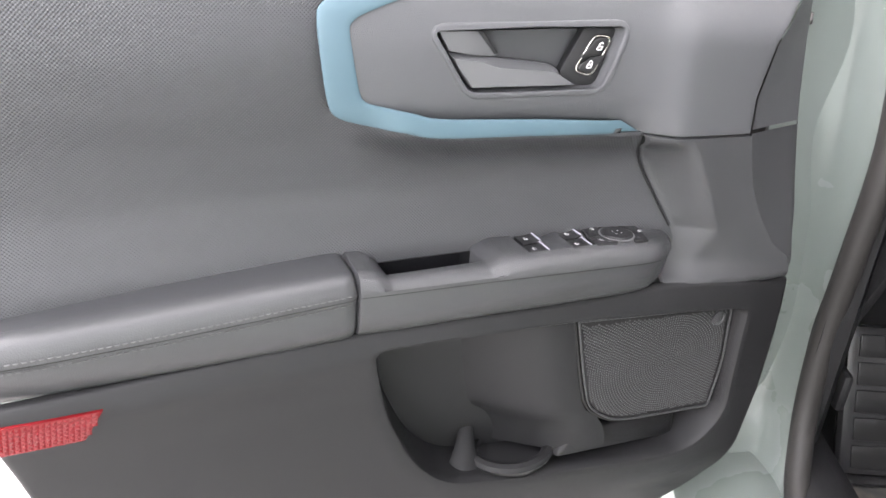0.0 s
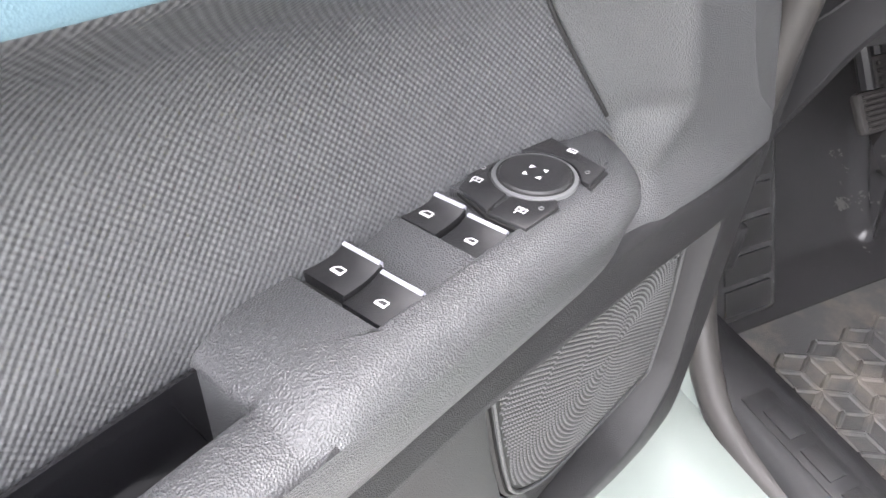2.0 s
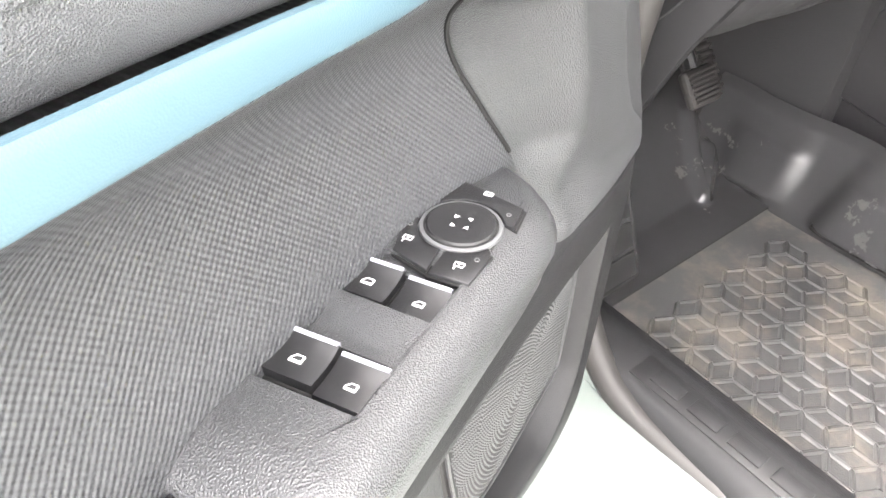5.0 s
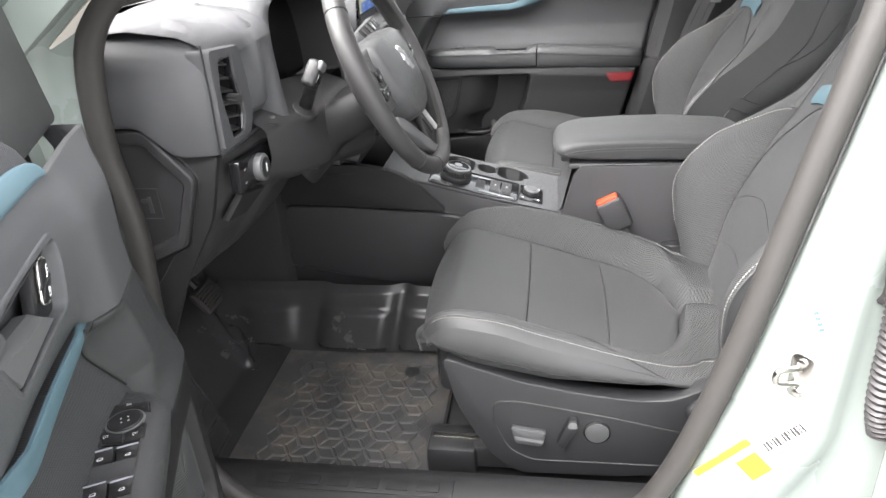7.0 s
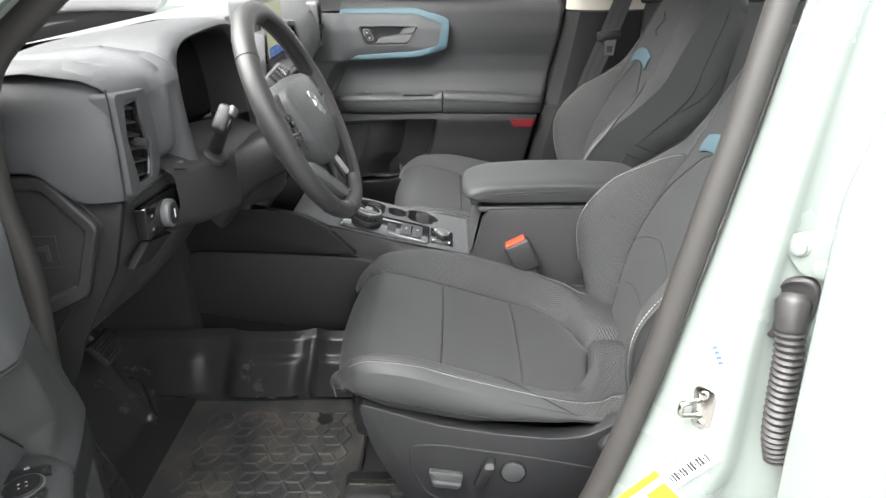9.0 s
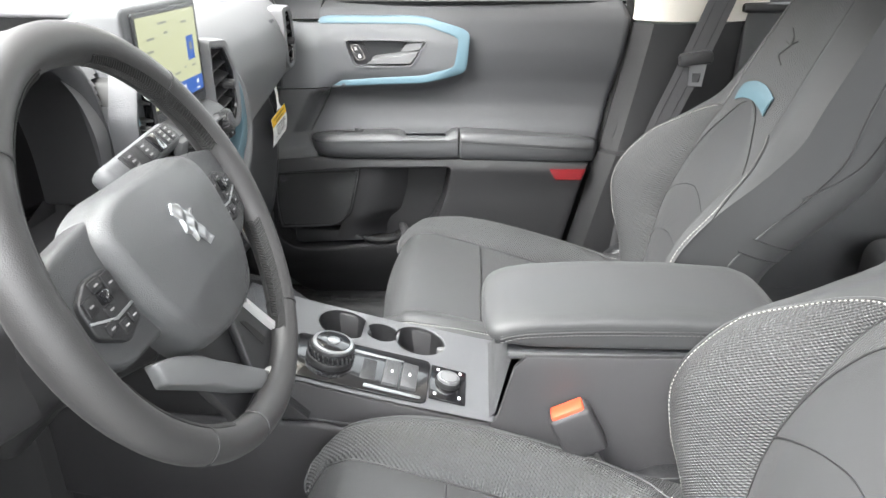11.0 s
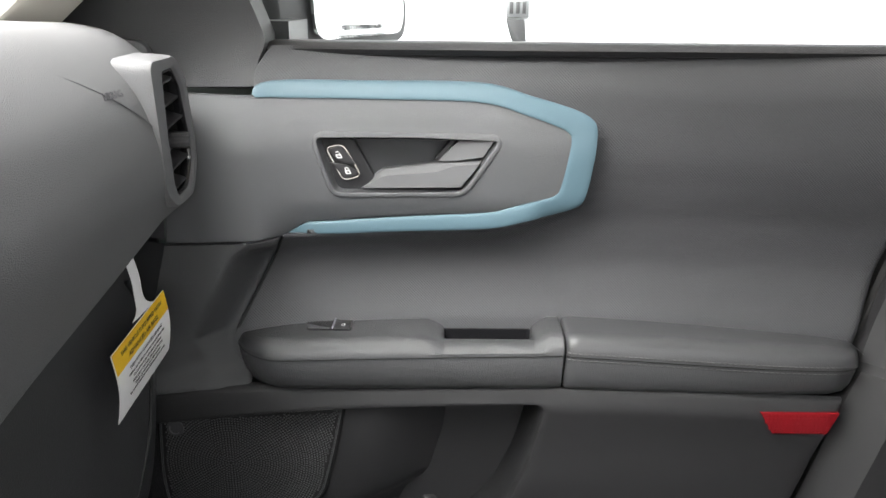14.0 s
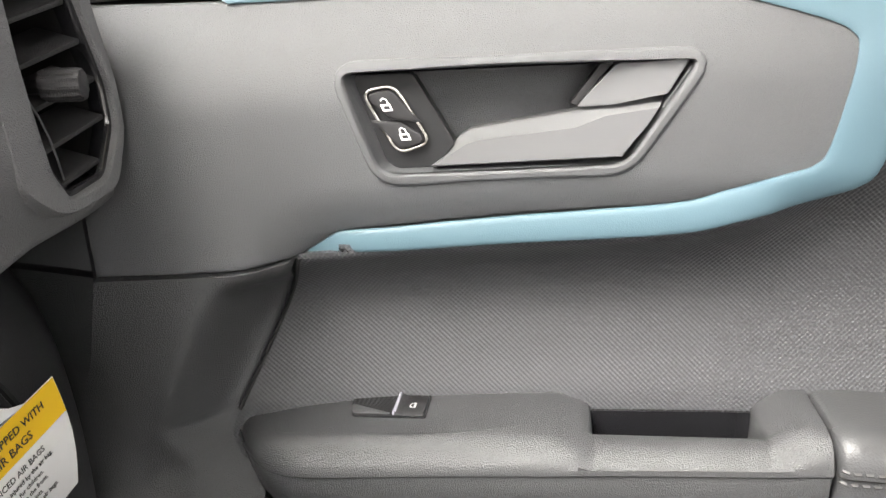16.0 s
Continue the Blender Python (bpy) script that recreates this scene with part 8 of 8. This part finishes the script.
# ---- passenger trim, belts, footwells ----
def belt_and_pillar():
    SIDE[0] = 1.0
    p = thing("pillar_trim_panel", (0.70, -0.06, 0.45), "black plastic lower pillar trim with pale upper part", "pillar trim")
    sec = lambda z, sh, f: [V(x + f, y + sh, z) for x, y in ((0.745, 0.028), (0.712, 0.022), (0.676, -0.012), (0.668, -0.06), (0.672, -0.16), (0.70, -0.24), (0.75, -0.25))]
    part("lower_trim", loft([sec(z, sh, f) for z, sh, f in ((0.45, 0.115, 0.0), (0.60, 0.080, 0.0), (0.80, 0.030, 0.0), (0.862, 0.012, 0.0), (0.868, 0.008, 0.012), (0.90, 0.0, 0.018), (1.0, -0.020, 0.018), (1.14, -0.045, 0.016))], False, False), M_LOWER, p, "grained black plastic", smooth=30)
    part("upper_trim", loft([sec(z, sh, f) for z, sh, f in ((1.145, -0.046, 0.012), (1.30, -0.065, 0.0), (1.45, -0.080, -0.03), (1.60, -0.09, -0.08))], False, False), M_BEIGE, p, "pale beige cloth-covered trim")
    edge = [(1.19, -0.006), (1.12, -0.014), (1.0, 0.004), (0.88, 0.032), (0.81, 0.050), (0.625, 0.106), (0.46, 0.16)]
    part("door_gap_seal", tube(spl([V(0.748, y - 0.006, z) for z, y in edge], 40), 0.0085, seg=8), M_INKY, p, "black rubber gap seal")
    part("trim_edge", tube(spl([V(0.712, y - 0.030, z) for z, y in edge[1:]], 40), 0.007, seg=10), M_LOWER, p)
    b = thing("seat_belt", (0.655, -0.18, 0.45), "dark webbing seat belt with a hanging tongue", "seat belt")
    run = spl([V(0.640, -0.260, 1.50), V(0.636, -0.190, 1.25), V(0.632, -0.124, 1.06), V(0.640, -0.075, 0.92), V(0.648, -0.035, 0.74), V(0.655, -0.01, 0.48)], 40)
    half = V(0.006, 0.024, 0.004)
    part("webbing", thicken(loft([[q - half, q - half * 0.33, q + half * 0.33, q + half] for q in run], False, False), 0.0016), M_BELT, b)
    for e in (-0.45, 0.45):
        part("web_rib", tube([q + half * e - V(0.0015, 0, 0) for q in run], 0.0012, seg=5), M_DARK, b)
    tg = V(0.622, -0.130, 1.080)
    part("tongue_grip", box(tg, (0.020, 0.066, 0.026), 0.006, Matrix.Rotation(radians(-8), 3, "X")), M_DARK, b, "black belt tongue grip")
    hook = [(-0.017, 0.0), (0.017, 0.0), (0.016, -0.044), (-0.012, -0.044)]
    hole = [(-0.008, -0.018), (0.009, -0.018), (0.008, -0.036), (-0.006, -0.036)]
    part("tongue_plate", collar([V(*q) for q in hook], [V(*q) for q in hole], lambda u, v, d=0.0: V(0.614 - d, tg.y - 0.004 + u, tg.z - 0.010 + v), 2, 40, 0.001, 0.0, 0.001), M_GREYP, b, "steel belt tongue")
    SIDE[0] = 1.0


def footwells():
    SIDE[0] = 1.0
    for sd, cx in ((-1, -0.385), (1, 0.43)):
        m = thing("floor_mat", (cx, 0.72, 0.395), "black rubber all-weather floor mat with cube pattern, dusty" if sd < 0 else "black rubber all-weather floor mat with cube pattern", "floor mat", "floor mats")
        wl, wr = (0.238, 0.195) if sd < 0 else (0.215, 0.195)
        out = rounded([(cx - wl, 0.50), (cx + wr, 0.50), (cx + 0.205, 0.90), (cx - wl + 0.015, 0.90)], 0.03)
        part("base", loft([[V(cx + (q.x - cx) * f, 0.70 + (q.y - 0.70) * f, z) for q in out] for f, z in ((1.0, 0.392), (1.02, 0.402), (1.0, 0.409), (0.98, 0.407), (0.965, 0.404), (0.4, 0.404))], True, True), M_MATD if sd < 0 else M_MAT, m, smooth=50)
        # raised cube lines
        bm = bmesh.new()
        a = 0.031
        for i in range(-8, 9):
            for j in range(-9, 10):
                px = cx - 0.01 + a * 1.732 * (i + 0.5 * (j % 2))
                py = 0.70 + a * 1.5 * j
                cen = V(px, py)
                spokes = [(cen + V(math.cos(radians(d)), math.sin(radians(d))) * 0.002, cen + V(math.cos(radians(d)), math.sin(radians(d))) * a * 0.90) for d in (90, 210, 330)]
                hexes = [(cen + V(math.cos(radians(d)), math.sin(radians(d))) * a * 0.96, cen + V(math.cos(radians(d + 60)), math.sin(radians(d + 60))) * a * 0.96) for d in (30, 90, 150, 210, 270, 330)]
                for e0, e1 in spokes + (hexes if (i + 2 * j) % 3 else hexes[:3]):
                    q = (e1 - e0).normalized()
                    if not (cx - 0.19 < min(e0.x, e1.x) and max(e0.x, e1.x) < cx + 0.17 and 0.525 < min(e0.y, e1.y) and max(e0.y, e1.y) < 0.845):
                        continue
                    n = V(-q.y, q.x) * 0.0042
                    top = [V(*(e0 + n * 0.35), 0.4058), V(*(e1 + n * 0.35), 0.4058), V(*(e1 - n * 0.35), 0.4070), V(*(e0 - n * 0.35), 0.4058)]
                    bot = [V(*(e0 + n), 0.4035), V(*(e1 + n), 0.4035), V(*(e1 - n), 0.4035), V(*(e0 - n), 0.4035)]
                    tv, bv = [bm.verts.new(v) for v in top], [bm.verts.new(v) for v in bot]
                    bm.faces.new(tv)
                    for k in range(4):
                        bm.faces.new((tv[k], tv[(k + 1) % 4], bv[(k + 1) % 4], bv[k]))
        tagged(part("cube_relief", bm, M_MATD if sd < 0 else M_MAT, m, smooth=20), kind="stuff")
        # upswept toe part with folded ridges
        ridges = [((cx + 0.18, 1.068), (cx + 0.115, 0.962)), ((cx + 0.115, 0.962), (cx + 0.185, 1.012)), ((cx + 0.30, 1.04), (cx + 0.205, 0.945))]

        def ridge(x, y):
            h = 0.0
            for (ax, ay), (bx, by) in ridges:
                a, b, p = V(ax, ay), V(bx, by), V(x, y)
                f = max(0.0, min(1.0, (p - a).dot(b - a) / (b - a).length_squared))
                h = max(h, 0.016 * math.exp(-((p - a.lerp(b, f)).length / 0.011) ** 2))
            return h

        def toe(u, v):
            x = cx - 0.205 + 0.405 * u
            y, z = 0.885 + 0.30 * v, 0.4075 + 0.02 * v + 0.30 * max(0, v - 0.25) ** 1.3
            return V(x, y - ridge(x, y) * 0.5, z + ridge(x, y))
        part("toe_section", thicken(sheet(toe, steps(0, 1, 80), steps(0, 1, 56)), 0.005), M_MATG, m, smooth=60)
        # raised wall towards the tunnel, with stiffening swells
        ix = cx - sd * 0.190

        def wall(u, v):
            y = 0.46 + 0.60 * u
            z = 0.404 + 0.150 * v
            lean = 0.03 * (v - 0.5)
            swell = 0.026 * math.exp(-((y - 0.725 + lean) / 0.080) ** 8) + 0.024 * math.exp(-((y - 0.565 + lean) / 0.055) ** 8) + 0.014 * math.exp(-((y - 0.93) / 0.06) ** 4)
            swell *= min(1.0, max(0.0, v - 0.04) / 0.12) * (1.0 - 0.45 * ease((v - 0.62) / 0.10))
            lip = 0.010 * max(0.0, v - 0.90) / 0.10
            return V(ix - sd * (0.004 + 0.050 * v ** 1.3 + lip) + sd * swell, y, z)
        part("tunnel_wall", thicken(sheet(wall, steps(0, 1, 150), steps(0, 1, 40)), 0.004), M_MATG, m, smooth=60)
        part("anchor_button", disc(V(cx - sd * 0.125, 0.590, 0.403), (0, 0, 1), 0.017, 0.006, 0.002), M_DARK, m)
    for sd in (-1.0, 1.0):
        SIDE[0] = sd
        s = thing("sill_trim", (0.66, 0.6, 0.44), "black plastic door sill trim with raised bars", "sill trim", "sill trims")
        part("cover", loft([[V(x, y, z) for x, z in ((0.722 if sd < 0 else 0.75, 0.462), (0.709 if sd < 0 else 0.735, 0.489), (0.700, 0.4955), (0.655, 0.4965), (0.632, 0.488), (0.610, 0.450), (0.602, 0.40), (0.66, 0.39), (0.71, 0.42))] for y in (0.92, 0.84, 0.50, 0.20, 0.05)], True, True), M_LOWER, s, smooth=50)
        part("inset", box((0.6795, 0.603, 0.4965), (0.036, 0.318, 0.003), 0.001), M_DARK, s)
        for i in range(6):
            part("raised_bar", box((0.6795, 0.724 - i * 0.048, 0.4985), (0.020, 0.036, 0.003), 0.001), M_LOWER, s)
    SIDE[0] = 1.0
    kr = thing("kick_panel", (0.67, 0.88, 0.5), "plain black kick panel", "kick panel", "kick panels")
    part("panel", loft([[V(x, y, z) for x, y in ((0.74, 0.80), (0.700, 0.82), (0.678, 0.87), (0.660, 1.0), (0.655, 1.2), (0.74, 1.2))] for z in (0.41, 0.60, 0.80, 0.90)], True, True), M_LOWER, kr)
    SIDE[0] = -1.0
    kp = thing("kick_panel", (0.67, 0.88, 0.5), "black kick panel with bonnet release lever", "kick panel")
    part("panel", loft([[V(x, y, z) for x, y in ((0.70, 0.86), (0.668, 0.855), (0.648, 0.88), (0.635, 1.0), (0.635, 1.2), (0.70, 1.2))] for z in (0.41, 0.60, 0.80, 0.90)], True, True), M_LOWER, kp)
    lv = part("release_lever", box((0.640, 0.905, 0.586), (0.014, 0.075, 0.060), 0.006), M_LOWER, kp)
    part("lever_sign", box((0.632, 0.898, 0.588), (0.001, 0.012, 0.009), 0.0), M_WHITE, lv)
    SIDE[0] = 1.0
    pedal("brake_pedal", (-0.295, 1.005, 0.600), (0.068, 0.056), 7)
    pedal("accelerator_pedal", (-0.205, 1.060, 0.585), (0.040, 0.10), 8)
    f = thing("foot_rest", (-0.54, 0.95, 0.43), "black moulded foot rest with square treads beside the mat", "foot rest")
    rot = Matrix.Rotation(radians(-24), 3, "X")
    part("pad", box((-0.545, 0.950, 0.520), (0.105, 0.030, 0.230), 0.012, rot), M_MATG, f)
    for k in range(5):
        part("tread", box(V(-0.545, 0.950, 0.520) + rot @ V(0, -0.0155, -0.084 + 0.042 * k), (0.072, 0.006, 0.034), 0.002, rot), M_MAT, f)


def pedal(name, at, size, ribs):
    p = thing(name, at, "black ribbed rubber pedal pad on a steel arm", "pedal", "pedals")
    r = Matrix.Rotation(radians(-40), 3, "X")
    at = Vector(at)
    part("pad", box(at, (size[0], 0.016, size[1]), 0.007, r), M_RUBBER, p)
    for i in range(ribs):
        z = (i + 0.5) / ribs - 0.5
        part("rib", box(at + r @ V(0, -0.010, z * size[1] * 0.86), (size[0] * 0.82, 0.006, size[1] * 0.5 / ribs), 0.0015, r), M_RUBBER, p)
    part("arm", tube([at + V(0, 0.008, 0), at + V(0.01, 0.07, 0.07), at + V(0.01, 0.11, 0.22)], 0.010, seg=8), M_DARK, p)


def door_jamb_things():
    """Striker, labels, check strap and the rear door on the driver's side."""
    SIDE[0] = 1.0
    s = thing("door_striker", (-0.765, 0.02, 0.80), "steel door striker loop bolted to the pillar", "door striker")
    n = V(-0.75, 0.66, 0).normalized()
    side = V(0.66, 0.75, 0).normalized()
    base = pillar_face(-0.006, 0.802)
    part("plate", prism([base + side * a + V(0, 0, b) for a, b in rounded([(-0.012, -0.030), (0.012, -0.030), (0.014, 0.030), (-0.014, 0.030)], 0.011)], n * 0.004, 0.001), M_CHROME, s)
    out = V(-0.25, 0.96, 0.10).normalized()
    part("loop", tube(spl([base + V(0, 0, 0.011), base + out * 0.016 + V(0, 0, 0.010), base + out * 0.029 + V(0, 0, 0.008), base + out * 0.032, base + out * 0.029 - V(0, 0, 0.008), base + out * 0.016 - V(0, 0, 0.010), base - V(0, 0, 0.011)], 28), 0.0038, seg=10), M_CHROME, s)
    for dz in (-0.021, 0.021):
        part("bolt", disc(base + n * 0.004 + V(0, 0, dz), n, 0.0055, 0.004, 0.001, 8), M_CHROME, s)
    def sticker(name, a0, z0, w, h, mat, lean, label, cat):
        c = pillar_face(a0, z0)
        lb = thing(name, c, label, cat, "pillar stickers")
        ta, tz = (pillar_face(a0 - 0.01, z0) - c).normalized(), (pillar_face(a0, z0 + 0.01) - c).normalized()
        nn = tz.cross(ta).normalized()
        nn = nn if nn.dot(PN) > 0 else -nn
        up = (tz * math.cos(lean) + ta * math.sin(lean)).normalized()
        rt = (ta * math.cos(lean) - tz * math.sin(lean)).normalized()
        c = c + nn * 0.0035
        def rect(a, b, ww, hh, m, nm, e=0.0005, host=lb):
            bm = bmesh.new()
            bm.faces.new([bm.verts.new(c + rt * (a + sx * ww / 2) + up * (b + sy * hh / 2) + nn * e) for sx, sy in ((-1, -1), (1, -1), (1, 1), (-1, 1))])
            return part(nm, bm, m, host)
        rect(0, 0, w, h, mat, "sheet")
        return rect
    r = sticker("barcode_sticker", 0.002, 0.722, 0.085, 0.040, M_WHITE, -0.95, "white barcode sticker on the painted pillar", "sticker")
    for i in range(14):
        r(-0.034 + i * 0.0048, -0.008, 0.0022 + 0.001 * (i % 3), 0.012, M_INK, "code_bar", 0.001)
    for i in range(6):
        r(-0.03 + i * 0.011, 0.009, 0.008, 0.0015, M_INK, "print_line", 0.001)
    r = sticker("tyre_sticker", 0.040, 0.640, 0.095, 0.060, M_WHITE, -0.95, "white and yellow tyre placard on the painted pillar", "sticker")
    r(0, 0.025, 0.095, 0.010, M_LEMON, "yellow_head", 0.001)
    r(0.026, -0.004, 0.034, 0.030, M_LEMON, "yellow_field", 0.001)
    for i in range(7):
        r(-0.018, 0.014 - i * 0.006, 0.040, 0.0012, M_INK, "print_line", 0.001)
    r = sticker("build_sticker", -0.013, 0.878, 0.028, 0.012, M_WHITE, 0.95, "small white sticker with blue print bars", "sticker")
    for i in range(4):
        r(-0.0095 + i * 0.0063, 0, 0.0042, 0.008, M_BLUEINK, "print_bar", 0.001)
    ch = thing("door_check", (-0.80, 0.90, 0.84), "black steel door check strap", "door check")
    part("strap", box((-0.845, 0.885, 0.845), (0.075, 0.012, 0.014), 0.003, Matrix.Rotation(radians(15), 3, "Z")), M_DARK, ch)
    part("block", box((-0.815, 0.897, 0.845), (0.030, 0.022, 0.030), 0.004), M_DARK, ch)
    for dz in (0.0, 0.03):
        part("bolt", disc(V(-0.805, 0.905, 1.075 + dz), (0, -1, 0.1), 0.011, 0.010, 0.002, 6), M_CHROME, ch)
    # rear door, standing open
    rd = thing("rear_door", (-0.82, -0.10, 0.5), "pale green-grey rear door standing ajar", "car door")
    a = radians(62)
    u = V(-math.sin(a), -math.cos(a), 0)
    w = V(math.cos(a), -math.sin(a), 0)
    o = V(-0.8365, -0.088, 0)
    shp = rounded([(0.0, 0.50), (0.0, 1.10), (0.03, 1.22), (0.80, 1.22), (0.80, 0.50)], 0.03)
    part("shell", prism([o + u * q.x + V(0, 0, q.y) for q in shp], w * 0.050 * -1, 0.010, 3), M_PAINT, rd)
    part("window_trim", box(o + u * 0.04 + V(0, 0, 1.26) - w * 0.03, (0.03, 0.03, 0.12), 0.005), M_DARK, rd)
    bt = thing("wiring_boot", (-0.80, -0.07, 0.88), "black ribbed rubber wiring boot", "wiring boot")
    fc = V(-0.790, -0.0585, 0.948)
    tilt_s, tilt_u = (side + V(0, 0, -0.25)).normalized(), (V(0, 0, 1) - side * 0.12).normalized()
    part("boot_flange", loft([[fc + n * h + tilt_s * (0.026 * k * abs(math.cos(e)) ** 0.8 * (1 if math.cos(e) > 0 else -1)) + tilt_u * (0.040 * k * abs(math.sin(e)) ** 0.8 * (1 if math.sin(e) > 0 else -1)) for e in steps(0, 2 * math.pi, 32)[:-1]] for k, h in ((1.0, -0.006), (1.03, 0.003), (1.0, 0.0065), (0.92, 0.0085), (0.80, 0.006), (0.72, 0.005), (0.3, 0.005))], True, True), M_BOOT, bt, smooth=60)
    rng = spl([V(-0.795, -0.058, 0.966), V(-0.801, -0.055, 0.957), V(-0.807, -0.053, 0.938), V(-0.813, -0.054, 0.906), V(-0.814, -0.055, 0.869), V(-0.814, -0.056, 0.83), V(-0.812, -0.060, 0.788), V(-0.815, -0.066, 0.76)], 96)
    part("boot", tube(rng, [line_at([(0, 0.006), (4, 0.0150), (11, 0.0185), (26, 0.0170), (31, 0.0160)], i) if i < 32 else (0.0168, 0.0152, 0.0136)[i % 3] for i in range(97)], seg=14), M_BOOT, bt, "corrugated rubber tube", smooth=50)
    hg = thing("hinge_plate", (-0.80, -0.075, 1.03), "painted steel door hinge with a bolt", "hinge")
    hp = V(-0.796, -0.061, 1.020)
    leaf = rounded([(0.026, 0.0), (0.018, 0.016), (-0.008, 0.026), (-0.034, 0.034), (-0.034, -0.027), (0.0, -0.027)], [0.006, 0.008, 0.006, 0.004, 0.004, 0.006])
    part("leaf", prism([hp + side * a + V(0, 0, b) for a, b in leaf], n * 0.006, 0.0015, 2), M_PAINT, hg)
    for a, b in ((0.007, 0.004), (-0.020, -0.016)):
        part("bolt", disc(hp + n * 0.006 + side * a + V(0, 0, b), n, 0.0085, 0.006, 0.0015, 20), M_PAINT, hg)
        part("washer", disc(hp + n * 0.005 + side * a + V(0, 0, b), n, 0.0115, 0.0025, 0.0006, 24), M_PAINT, hg)


def airbag_tag():
    SIDE[0] = 1.0
    t = thing("warning_tag", (0.56, 0.715, 0.92), "white and yellow hanging airbag notice tag", "paper tag")
    o = V(0.512, 0.7165, 0.975)
    r = (V(0.611, 0.714, 0.988) - o)
    dn = V(0.5085, 0.7165, 0.920) - o
    def q(a, b, e=0.0):
        return o + r * a + dn * b + V(0, -e - 0.012 * math.sin(math.pi * b) * 0.3, 0)
    part("card", thicken(sheet(lambda a, b: q(a, b), steps(0, 1, 4), steps(0, 1, 6)), 0.0006), M_WHITE, t)
    n2 = spl([V(0.572, 0.7145, 0.985), V(0.566, 0.7145, 1.000), V(0.566, 0.715, 1.015), V(0.562, 0.716, 1.032), V(0.556, 0.716, 1.042)], 14)
    part("neck", thicken(loft([[p - V(w, 0, 0), p + V(w, 0, 0)] for p, w in zip(n2, [0.022, 0.014, 0.009, 0.0075, 0.007, 0.007, 0.007, 0.007, 0.007, 0.007, 0.007, 0.007, 0.007, 0.007, 0.007])], False, False), 0.0006), M_WHITE, t)
    part("yellow_band", sheet(lambda a, b: q(a, b, 0.0009), steps(0.005, 0.995, 3), steps(0.0, 0.30, 2)), M_YELLOW, t)
    ru, uu = r.normalized(), -(dn - r * dn.dot(r) / r.length_squared).normalized()
    for txt, size, b in (("THIS VEHICLE IS EQUIPPED WITH", 0.0052, 0.10), ("ADVANCED AIR BAGS", 0.0056, 0.21), ("EVEN WITH ADVANCED AIR BAGS", 0.0040, 0.38), ("Children can be killed or seriously injured by the air bag.", 0.0030, 0.46), ("The back seat is the safest place for children.", 0.0030, 0.53), ("Never place a rear-facing child seat in the front.", 0.0030, 0.60), ("Always use seat belts and child restraints.", 0.0030, 0.67), ("See owner's manual for more information about air bags.", 0.0030, 0.74)):
        lettering("print", txt, size, axes_pose(q(0.5, b, 0.0016), ru, uu), M_INK, t, 0.0001)


# ---- cabin rear ----
def cabin_rear():
    SIDE[0] = 1.0
    b = thing("rear_bench", (0, -0.85, 0.42), "dark grey rear bench seat", "bench seat")
    part("cushion", loft([[V(x, y, z) for y, z in rounded([(-0.55, 0.50), (-0.55, 0.70), (-1.05, 0.66), (-1.05, 0.50)], 0.05)] for x in steps(-0.60, 0.62, 8)], True, True), M_SEAT, b, smooth=60)
    part("backrest", loft([[V(x, y, z) for y, z in rounded([(-1.0, 0.62), (-1.18, 1.20), (-1.30, 1.20), (-1.20, 0.60)], 0.05)] for x in steps(-0.60, 0.62, 8)], True, True), M_SEAT, b, smooth=60)
    d = thing("rear_door_trim", (0.70, -0.55, 0.6), "dark grey rear door trim with pale blue strip", "door trim")
    part("panel", box((0.708, -0.66, 0.85), (0.03, 0.84, 0.64), 0.012), M_HARD, d)
    part("belt_rail", box((0.70, -0.66, 1.172), (0.05, 0.86, 0.018), 0.006), M_DARK, d)
    outr = [(-0.30, 1.13), (-0.36, 1.135), (-0.42, 1.11), (-0.435, 1.06), (-0.41, 1.02), (-0.34, 1.0), (-0.28, 0.995)]
    inn = [(-0.30, 1.118), (-0.355, 1.122), (-0.405, 1.102), (-0.417, 1.06), (-0.40, 1.032), (-0.34, 1.014), (-0.28, 1.008)]
    part("blue_strip", band(spl([V(*q) for q in outr], 30), spl([V(*q) for q in inn], 30), lambda s, z, e: V(0.689 + e, s, z), 0.0035), M_BLUE, d, "satin pale blue trim strip")

# ---- build ----
build_body()
left_door = front_door(-1.0, -64.0, "grey and black driver's door trim with pale blue strip, wide open")
door_skin(-1.0, left_door, True)
right_door = front_door(1.0, 0.0, "grey and black passenger door trim with pale blue strip, closed")
door_skin(1.0, right_door, False)
SIDE[0] = 1.0
side_mirror(1.0)
parked_van()
dash = build_dash()
for ob in dash.children_recursive:
    # the driver's end of the dash stands as far inboard as the passenger's
    for v in ob.data.vertices:
        w = ease((-0.50 - v.co.x) / 0.10)
        v.co += V(0.055, 0.0245, -0.0135) * w
build_wheel()
build_console()
seat(-1.0, -0.335, 0.012, -0.04, 0.012, "dark grey driver's seat with white stitching and blue tab")
seat(1.0, 0.385, -0.03, 0.01, 0.03, "dark grey passenger seat with white stitching and blue tab")
buckle((-0.100, 0.186, 0.742), radians(-27), "black buckle with red-orange button beside the console")
buckle((0.168, 0.10, 0.70), radians(-27), "black buckle with red-orange button behind the armrest")
belt_and_pillar()
footwells()
door_jamb_things()
airbag_tag()
cabin_rear()
